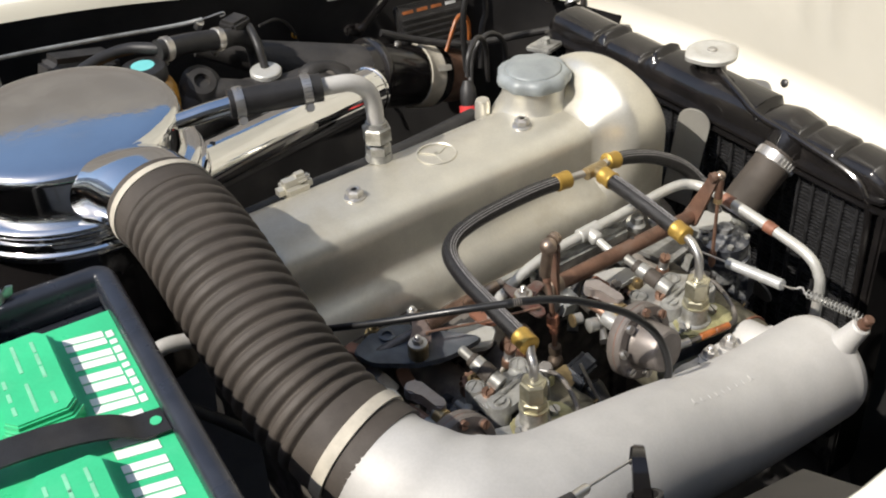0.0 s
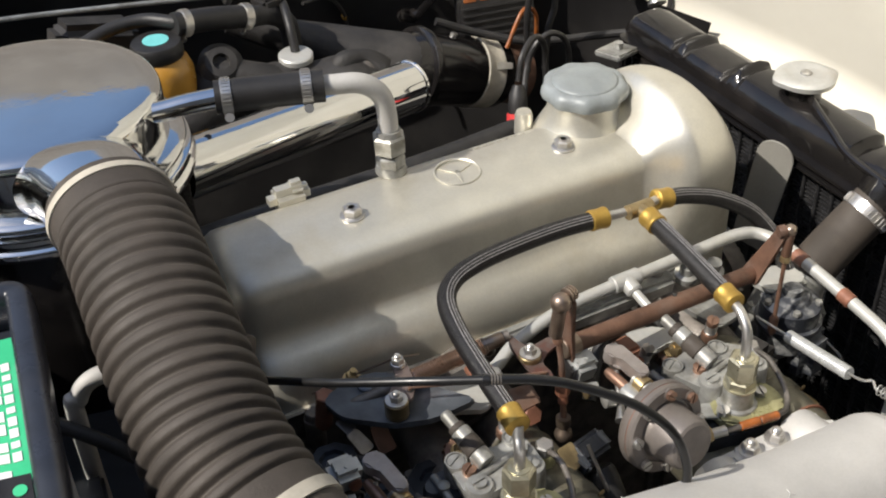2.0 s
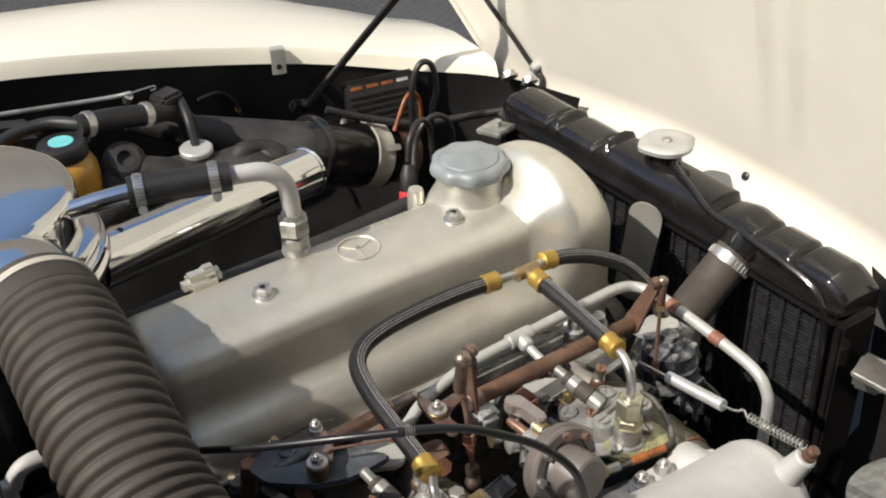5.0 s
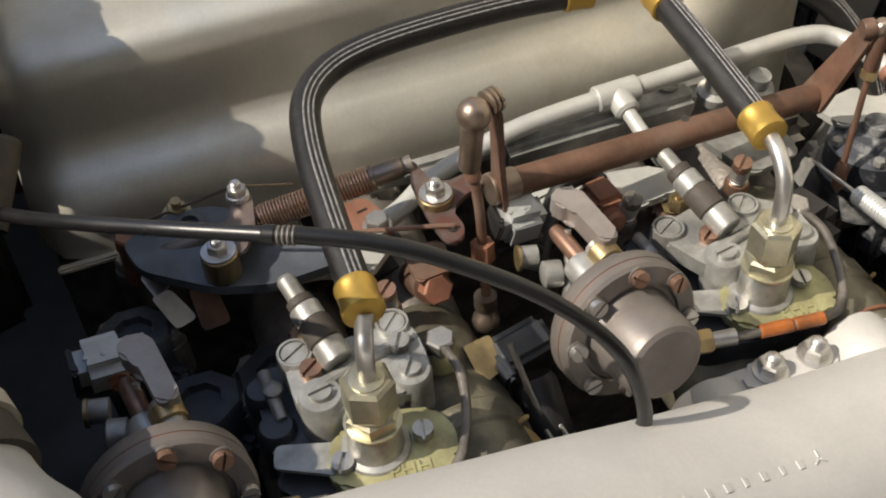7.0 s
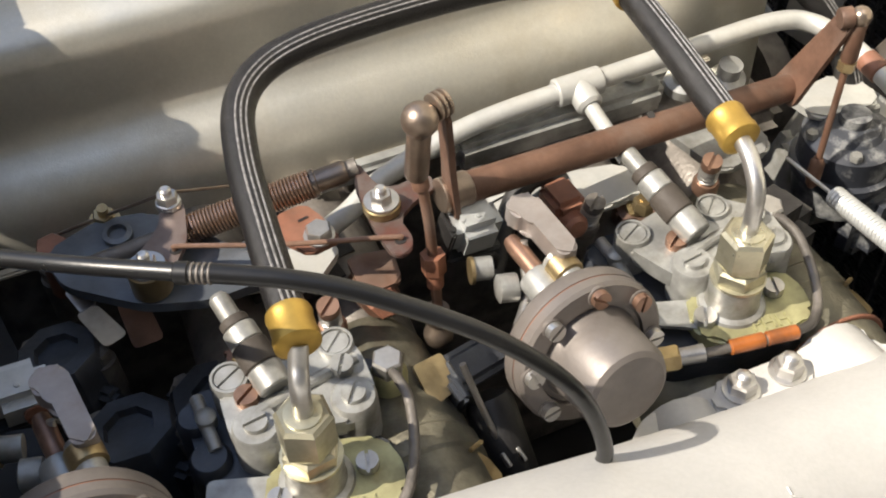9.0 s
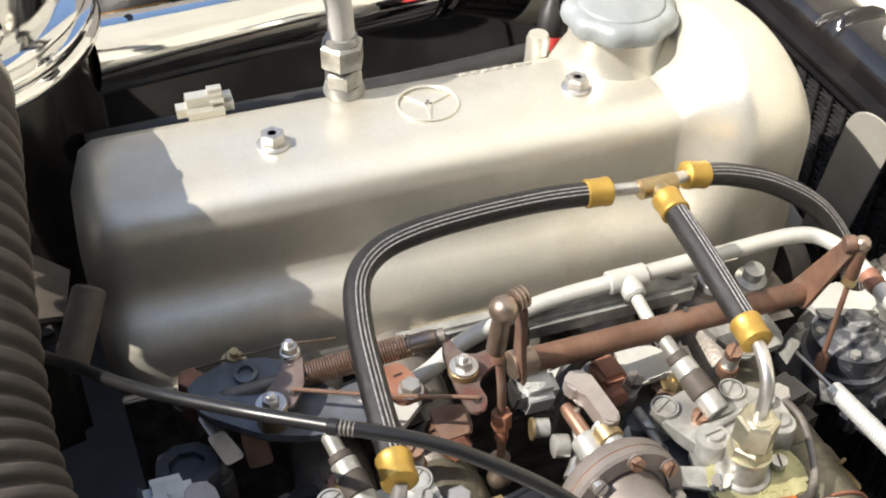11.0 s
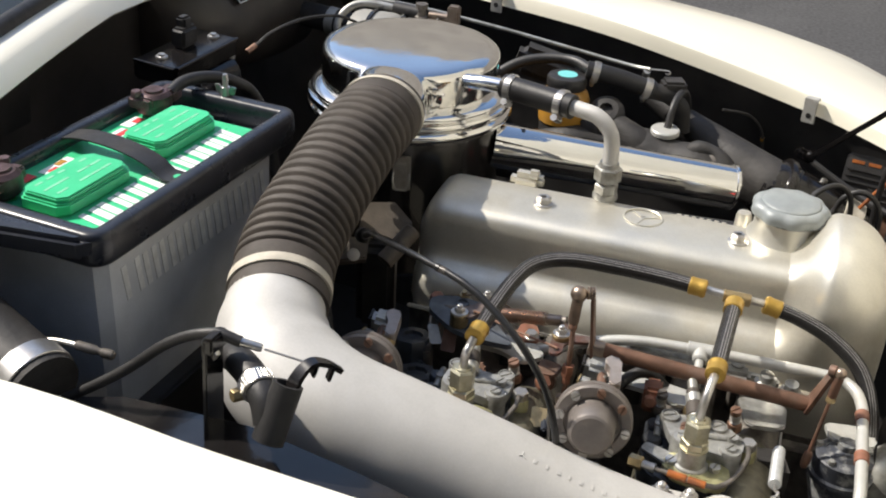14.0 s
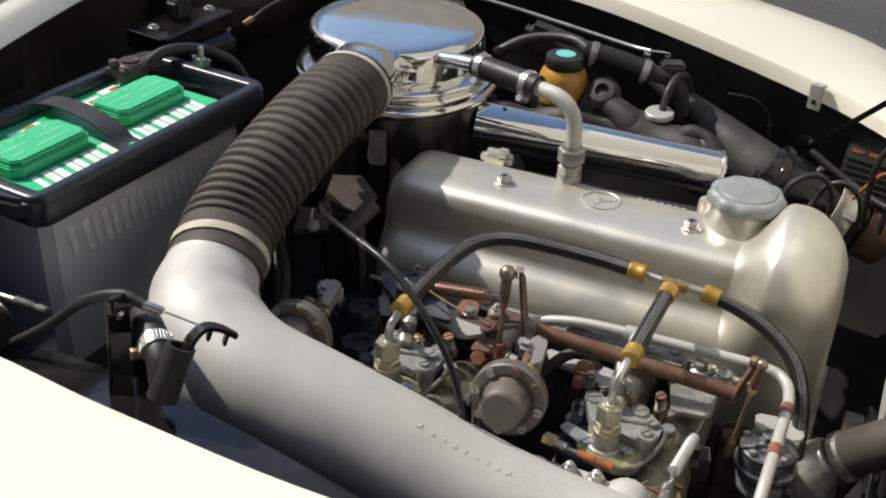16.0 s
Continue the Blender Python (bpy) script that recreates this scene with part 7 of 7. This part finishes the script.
# chromed pipe rim and hole
bm = B()
cpa, cpb = V(-0.11, 0.172, 0.829), V(0.198, 0.289, 0.778)
lathe(bm, [(0.0300, -0.004), (0.0315, -0.003), (0.0318, 0.0), (0.0305, 0.002), (0.026, 0.002)], along(cpb, cpb * 2 - cpa), 36)
part("rolled_end", bm, M_CHROME, bpy.data.objects["heater_pipe"])
bm = B()
lathe(bm, [(0.0036, 0), (0.0036, 0.0006)], along((-0.0715, 0.1800, 0.8525), (-0.0715, 0.1770, 0.862)), 14)
part("drain_hole", bm, M_BAY, bpy.data.objects["heater_pipe"], "small dark hole")

# ignition box on the inner wing
ign = thing("ignition_box", (0.417, 0.487, 0.73), "black finned ignition module on the inner wing", "ignition module")
IM = pose(0.397, 0.434, 0.757, 66, 0, -10)
bm = B()
block(bm, (0.105, 0.075, 0.020), IM, 0.003)
part("body", bm, M_RUBBER, ign)
for k in range(6):
    bm = B()
    block(bm, (0.098, 0.0035, 0.006), IM @ pose(0, -0.030 + 0.009 * k, 0.012), 0.0008)
    part("fin", bm, M_RUBBER, ign)
for k, mt in enumerate((M_ORANGE, M_ORANGE, M_ORANGE, M_PRINT)):
    bm = B()
    block(bm, (0.017, 0.0048, 0.0008), IM @ pose(-0.036 + 0.023 * k, 0.026, 0.0106), 0.0002, 1)
    part("print_bar", bm, mt, ign, "orange print bar" if mt is M_ORANGE else "pale print bar")

# wires
def wire(label, pts, r=0.0036, material=None, group="ignition wires"):
    bm = B()
    tube(bm, pts, r, 10)
    return solo("wire", bm, material or M_RUBBER, label, "wire", group)


wire("black ignition wire looping beside the oil filler", [(0.31, 0.22, 0.76), (0.327, 0.24, 0.79), (0.338, 0.24, 0.815), (0.358, 0.24, 0.825), (0.378, 0.24, 0.812), (0.385, 0.24, 0.782), (0.375, 0.24, 0.74)])
wire("black ignition wire looping beside the oil filler", [(0.291, 0.200, 0.80), (0.300, 0.207, 0.826), (0.325, 0.222, 0.836), (0.345, 0.232, 0.815), (0.350, 0.235, 0.76)])
wire("tall black wire loop by the ignition module", [(0.39, 0.34, 0.72), (0.388, 0.34, 0.763), (0.389, 0.34, 0.81), (0.398, 0.34, 0.84), (0.411, 0.34, 0.848), (0.424, 0.34, 0.835), (0.428, 0.34, 0.80), (0.420, 0.34, 0.775), (0.412, 0.335, 0.72)], 0.0042)
wire("orange wire near the ignition module", [(0.37, 0.36, 0.75), (0.40, 0.37, 0.79), (0.425, 0.38, 0.775), (0.43, 0.385, 0.73)], 0.0028, M_ORANGE)
wire("black loom running to the radiator", [(0.30, 0.42, 0.78), (0.36, 0.40, 0.755), (0.42, 0.37, 0.742), (0.50, 0.335, 0.745), (0.54, 0.31, 0.75)], 0.0055)
wire("thin dark wire on the inner wing", [(0.16, 0.52, 0.80), (0.20, 0.54, 0.79), (0.225, 0.545, 0.76), (0.23, 0.54, 0.70)], 0.0024)
bt = thing("plug_boot", (0.280, 0.184, 0.76), "black rubber plug boot with a red collar", "plug boot")
bm = B()
lathe(bm, [(0.010, 0), (0.011, 0.01), (0.010, 0.022), (0.006, 0.032)], along((0.282, 0.186, 0.768), (0.291, 0.200, 0.805)), 18)
part("boot", bm, M_RUBBER, bt)
bm = B()
lathe(bm, [(0.0125, -0.012), (0.0125, 0.0)], along((0.282, 0.186, 0.768), (0.291, 0.200, 0.805)), 18)
part("red_collar", bm, M_RED, bt, "bright red collar")
bm = B()
tube(bm, [(-0.12, 0.095, 0.80), (0.0, 0.098, 0.802), (0.12, 0.098, 0.803), (0.23, 0.105, 0.805)], 0.012, 14)
solo("wire_trough", bm, M_RUBBER, "black plug wire trough along the cover", "wire trough")

# bonnet stay, clips and hinge bolts
stay = thing("bonnet_stay", (0.295, 0.472, 0.765), "black steel bonnet stay rod", "bonnet stay")
a, b = V(0.297, 0.470, 0.768), V(0.515, 0.379, 1.019)
bm = B()
mm = along(a, b)
block(bm, (0.0125, 0.008, (b - a).length), mm @ pose(0, 0, (b - a).length / 2), 0.002)
part("rod", bm, M_BLACK, stay)
bm = B()
block(bm, (0.030, 0.014, 0.016), pose(0.290, 0.480, 0.766, 0, 20, 0), 0.004)
lathe(bm, [(0.006, 0), (0.006, 0.012), (0.004, 0.014)], along((0.297, 0.480, 0.769), (0.297, 0.455, 0.772)), 14)
part("foot", bm, M_BLACK, stay)
for x, y, z, rz in ((0.284, 0.5185, 0.820, -18), (-0.226, 0.5950, 0.892, -12)):
    bm = B()
    m = pose(x, y, z, 0, 0, rz)
    block(bm, (0.020, 0.004, 0.036), m, 0.001)
    block(bm, (0.020, 0.014, 0.004), m @ pose(0, 0.005, 0.018), 0.001)
    cl = solo("bonnet_clip", bm, M_WPIPE, "small plated clip with a hole, on the wing flange", "clip", "wing flange clips")
    bm = B()
    lathe(bm, [(0.0040, 0), (0.0040, 0.0006)], m @ pose(0, -0.0021, -0.006, 90, 0, 0), 14)
    part("clip_hole", bm, M_BAY, cl)
bm = B()
block(bm, (0.006, 0.012, 0.008), pose(0.226, 0.548, 0.753), 0.002)
solo("yellow_tag", bm, M_YEL, "tiny yellow tag on the dark inner wing", "tag")
for x, y, z in ((0.548, 0.335, 0.79), (0.566, 0.312, 0.785)):
    bm = B()
    hexa(bm, 0.009, 0.007, pose(x, y, z, -40, 20, 10))
    lathe(bm, [(0.012, -0.004), (0.012, 0.0)], pose(x, y, z, -40, 20, 10), 18)
    solo("hinge_bolt", bm, M_STEEL, "plated hinge bolt at the corner of the bay", "bolt", "corner bolts")
bm = B()
block(bm, (0.05, 0.035, 0.008), pose(0.458, 0.245, 0.772, 0, 10, 25), 0.002)
lathe(bm, [(0.006, 0), (0.006, 0.008)], pose(0.460, 0.245, 0.776), 6)
solo("terminal_plate", bm, M_CAST, "small grey terminal plate by the radiator", "terminal")
hcab = thing("bonnet_cable", (0.60, 0.30, 0.77), "dark cable clipped inside the bonnet rim", "cable")
bm = B()
tube(bm, [(0.512, 0.448, 1.02), (0.546, 0.432, 0.926), (0.557, 0.422, 0.894), (0.565, 0.406, 0.872), (0.581, 0.373, 0.830), (0.597, 0.340, 0.785), (0.601, 0.329, 0.775), (0.599, 0.327, 0.760), (0.59, 0.33, 0.735)], 0.0035, 10)
part("cable", bm, M_DARK, hcab)
bm = B()
block(bm, (0.012, 0.014, 0.014), pose(0.598, 0.340, 0.786, 20, -10, 0), 0.002)
part("clip", bm, M_WPIPE, hcab, "pale clip")

# ---- firewall fittings ----
fw = thing("regulator_box", (-0.49, 0.06, 0.90), "black painted tray with a dark stepped switch", "regulator")
TM = pose(-0.4865, 0.060, 0.9215, 0, 3, -4)
bm = B()
block(bm, (0.062, 0.142, 0.026), TM, 0.004)
sweep(bm, [TM @ V(0.031, -0.068, 0.012), TM @ V(0.031, 0.068, 0.012)], 0.0028, 8)
sweep(bm, [TM @ V(-0.028, -0.071, 0.012), TM @ V(0.029, -0.071, 0.012)], 0.0022, 8)
part("tray", bm, M_BLACK, fw)
bm = B()
block(bm, (0.020, 0.034, 0.026), TM @ pose(-0.006, 0.004, 0.026), 0.004, 3)
block(bm, (0.014, 0.018, 0.016), TM @ pose(-0.008, 0.006, 0.043, 0, -8, 0), 0.003)
part("switch", bm, M_RUBBER, fw)
for x, y in ((0.006, 0.052), (-0.004, -0.048)):
    bm = B()
    lathe(bm, [(0.0075, 0), (0.0075, 0.0025), (0.0045, 0.003), (0.0042, 0.0055), (0.0, 0.006)], TM @ pose(x, y, 0.013), 14)
    part("stud", bm, M_STEEL, fw)
bm = B()
NP = pose(-0.5110, 0.3035, 0.9480, 0, 0, 86) @ pose(0, 0, 0, 50, 0, 0)
block(bm, (0.115, 0.026, 0.001), NP, 0.0003, 1)
dp = solo("data_plate", bm, M_DARK, "dark engraved data plate on the heater box", "plate")
bm = B()
for w, l, x, y in ((0.115, 0.0016, 0, 0.0122), (0.115, 0.0016, 0, -0.0122), (0.0018, 0.0228, 0.0566, 0), (0.0018, 0.0228, -0.0566, 0)):
    block(bm, (w, l, 0.0012), NP @ pose(x, y, 0.0012), 0)
part("plate_border", bm, M_PRINT, dp, "thin pale border")
for k in range(4):
    bm = B()
    block(bm, (0.094 - 0.012 * (k % 2), 0.0016, 0.0006), NP @ pose(-0.003 * (k % 2), 0.0072 - 0.0048 * k, 0.0009), 0)
    part("print_bar", bm, M_FIRE, dp, "dull unreadable print bar")
bm = B()
rows = []
for k in range(13):
    u = k / 12
    y = 0.165 + 0.315 * u
    low = 0.815 + 0.05 * (1 - u) ** 2
    w = 1 - min(1, u / 0.30)
    bx = -0.075 * w * w - 0.0085 * (1 - u)
    rows.append([V(-0.64, y, 0.965), V(-0.558 + bx, y, 0.966), V(-0.531 + bx, y, 0.963), V(-0.502 + bx, y, 0.931), V(-0.493 + bx, y, 0.905), V(-0.493 + bx, y, 0.870), V(-0.500 + bx, y, low + 0.02), V(-0.515 + bx, y, low), V(-0.64, y, low - 0.005)])
loft(bm, rows, caps=True)
solo("heater_box", bm, M_FIREB, "dusty brown black heater box on the firewall", "heater box", sharp=40)
bm = B()
block(bm, (0.006, 0.20, 0.07), pose(-0.590, -0.225, 0.918, 0, 6, -3), 0.004)
ap = solo("access_plate", bm, M_BAY, "flat black access plate on the firewall", "plate")
for y, z in ((-0.142, 0.944), (-0.144, 0.922), (-0.30, 0.938)):
    bm = B()
    lathe(bm, [(0.0055, 0), (0.005, 0.003), (0.0, 0.004)], along((-0.5865, y, z), (-0.56, y, z)), 14)
    part("plate_screw", bm, M_CAST, ap)
coil = thing("ignition_coil", (-0.435, 0.02, 0.88), "gloss black ignition coil with plated terminals", "ignition coil")
bm = B()
lathe(bm, [(0.022, 0), (0.026, 0.003), (0.026, 0.085), (0.022, 0.090), (0.010, 0.092), (0.009, 0.105)], along((-0.478, 0.035, 0.888), (-0.464, 0.125, 0.884)), 28)
part("can", bm, M_BLACK, coil)
for d in (-0.010, 0.010):
    bm = B()
    hexa(bm, 0.005, 0.006, along((-0.466 + d, 0.120, 0.906), (-0.466 + d, 0.121, 0.930)))
    part("terminal_nut", bm, M_STEEL, coil)
wire("dark wire with a coppery end on the firewall", [(-0.443, 0.160, 0.911), (-0.430, 0.190, 0.926), (-0.405, 0.235, 0.935), (-0.375, 0.285, 0.930), (-0.350, 0.32, 0.910)], 0.0022, M_DARK, "")
bm = B()
collar(bm, (-0.449, 0.150, 0.9065), (-0.442, 0.164, 0.9130), 0.0042)
solo("copper_lug", bm, M_COPPER, "small coppery cable lug on the firewall", "cable lug")
duct2 = thing("demister_hose", (-0.44, 0.36, 0.87), "dark hose from the firewall with a pale band", "hose")
bm = B()
tube(bm, [(-0.60, 0.44, 0.880), (-0.52, 0.44, 0.876), (-0.44, 0.435, 0.870), (-0.36, 0.43, 0.862), (-0.30, 0.43, 0.85)], 0.020, 22)
part("hose", bm, M_DARK, duct2)
bm = B()
collar(bm, (-0.452, 0.4360, 0.8712), (-0.438, 0.4350, 0.8700), 0.0212, 28)
part("band", bm, M_WPIPE, duct2, "pale clamp band")
wire("thin dark cable near the rear corner of the bay", [(-0.56, 0.50, 0.92), (-0.50, 0.54, 0.935), (-0.42, 0.55, 0.93), (-0.36, 0.54, 0.90)], 0.006, M_DARK, "")
wire("thin dark cable near the rear corner of the bay", [(-0.50, 0.50, 0.90), (-0.48, 0.52, 0.93), (-0.47, 0.52, 0.94)], 0.003, M_DARK, "")

# ---- front of the engine ----
fan = thing("cooling_fan", (0.45, 0, 0.60), "pale grey cooling fan behind the radiator core", "fan")
for k in range(4):
    q = 90 * k + 9
    bm = B()
    m = pose(0.472, 0.0, 0.605) @ Matrix.Rotation(radians(q), 4, "X")
    plate(bm, [(-0.020, 0.03), (0.020, 0.03)] + [(0.021 * math.cos(math.pi * j / 18), 0.155 + 0.024 * math.sin(math.pi * j / 18) ** 0.7) for j in range(19)], 0.0025, m @ pose(0, 0, 0, 0, 90, 0) @ pose(0, 0, 0, 0, 0, 0) @ pose(0, 0, 0, 0, 22, 0), 0.0008)
    part("blade", bm, M_BOOST, fan)
bm = B()
lathe(bm, [(0.05, -0.02), (0.05, 0.0), (0.025, 0.012), (0.0, 0.013)], along((0.445, 0, 0.605), (0.47, 0, 0.605)), 28)
part("hub", bm, M_CASTD, fan)
th = thing("thermostat_housing", (0.40, -0.135, 0.68), "grey cast thermostat housing with bolts", "thermostat housing")
bm = B()
lathe(bm, [(0.034, 0), (0.036, 0.004), (0.036, 0.03), (0.026, 0.040), (0.022, 0.055)], along((0.385, -0.150, 0.665), (0.425, -0.142, 0.716)), 28)
block(bm, (0.07, 0.055, 0.05), pose(0.375, -0.155, 0.665, 10, 20, 10), 0.010, 3)
part("housing", bm, M_CAST, th)
bm = B()
lathe(bm, [(0.025, -0.02), (0.028, 0.0), (0.028, 0.028), (0.022, 0.032)], pose(0.360, -0.184, 0.700), 28)
block(bm, (0.036, 0.028, 0.06), pose(0.372, -0.204, 0.675, 0, 0, 12), 0.010, 3)
lathe(bm, [(0.0285, 0.004), (0.0315, 0.005), (0.0315, 0.010), (0.0285, 0.011)], pose(0.360, -0.184, 0.700), 28)
lathe(bm, [(0.020, 0.030), (0.016, 0.036), (0.009, 0.038), (0.009, 0.044), (0.0, 0.045)], pose(0.360, -0.184, 0.700), 24)
part("pump_body", bm, M_CHIP, th, "blue black pump body with chipped white paint")
for k in range(5):
    bm = B()
    hexa(bm, 0.0038, 0.004, pose(0.360 + 0.0245 * math.cos(1.2566 * k + 0.4), -0.184 + 0.0245 * math.sin(1.2566 * k + 0.4), 0.7305))
    part("bolt", bm, M_CAST, th)
bm = B()
plate(bm, rounded([(0.338, -0.148), (0.376, -0.142), (0.390, -0.160), (0.384, -0.176), (0.344, -0.172)], 0.005), 0.005, pose(0, 0, 0.7325), 0.0015)
part("white_plate", bm, M_WPIPE, th, "white painted plate")
rh = thing("radiator_hose", (0.46, -0.14, 0.74), "dark grey rubber radiator hose with clips", "hose")
bm = B()
tube(bm, [(0.418, -0.140, 0.698), (0.44, -0.141, 0.721), (0.47, -0.143, 0.748), (0.497, -0.146, 0.772)], 0.0235, 26)
part("hose", bm, M_DUCT, rh)
worm_clamp((0.480, -0.1445, 0.757), (0.489, -0.1453, 0.765), 0.0238, rh)
worm_clamp((0.426, -0.1402, 0.707), (0.434, -0.1408, 0.715), 0.0238, rh)
bm = B()
lathe(bm, [(0.028, -0.01), (0.025, 0.004), (0.0225, 0.012)], along((0.499, -0.1465, 0.774), (0.485, -0.145, 0.760)), 26)
part("outlet", bm, M_BLACK, rad)
hb = thing("horn_bracket", (0.50, -0.33, 0.72), "plated bracket and dark horn at the radiator side", "bracket")
bm = B()
block(bm, (0.060, 0.040, 0.006), pose(0.500, -0.335, 0.722, 10, 14, 20), 0.0015)
block(bm, (0.03, 0.03, 0.03), pose(0.512, -0.322, 0.705, 0, 0, 20), 0.004)
part("plate", bm, M_STEEL, hb)
bm = B()
lathe(bm, [(0.03, 0), (0.045, 0.01), (0.05, 0.03), (0.045, 0.045), (0.0, 0.05)], along((0.452, -0.427, 0.62), (0.442, -0.407, 0.67)), 28)
part("horn", bm, M_CAST, hb, "dull grey horn body")
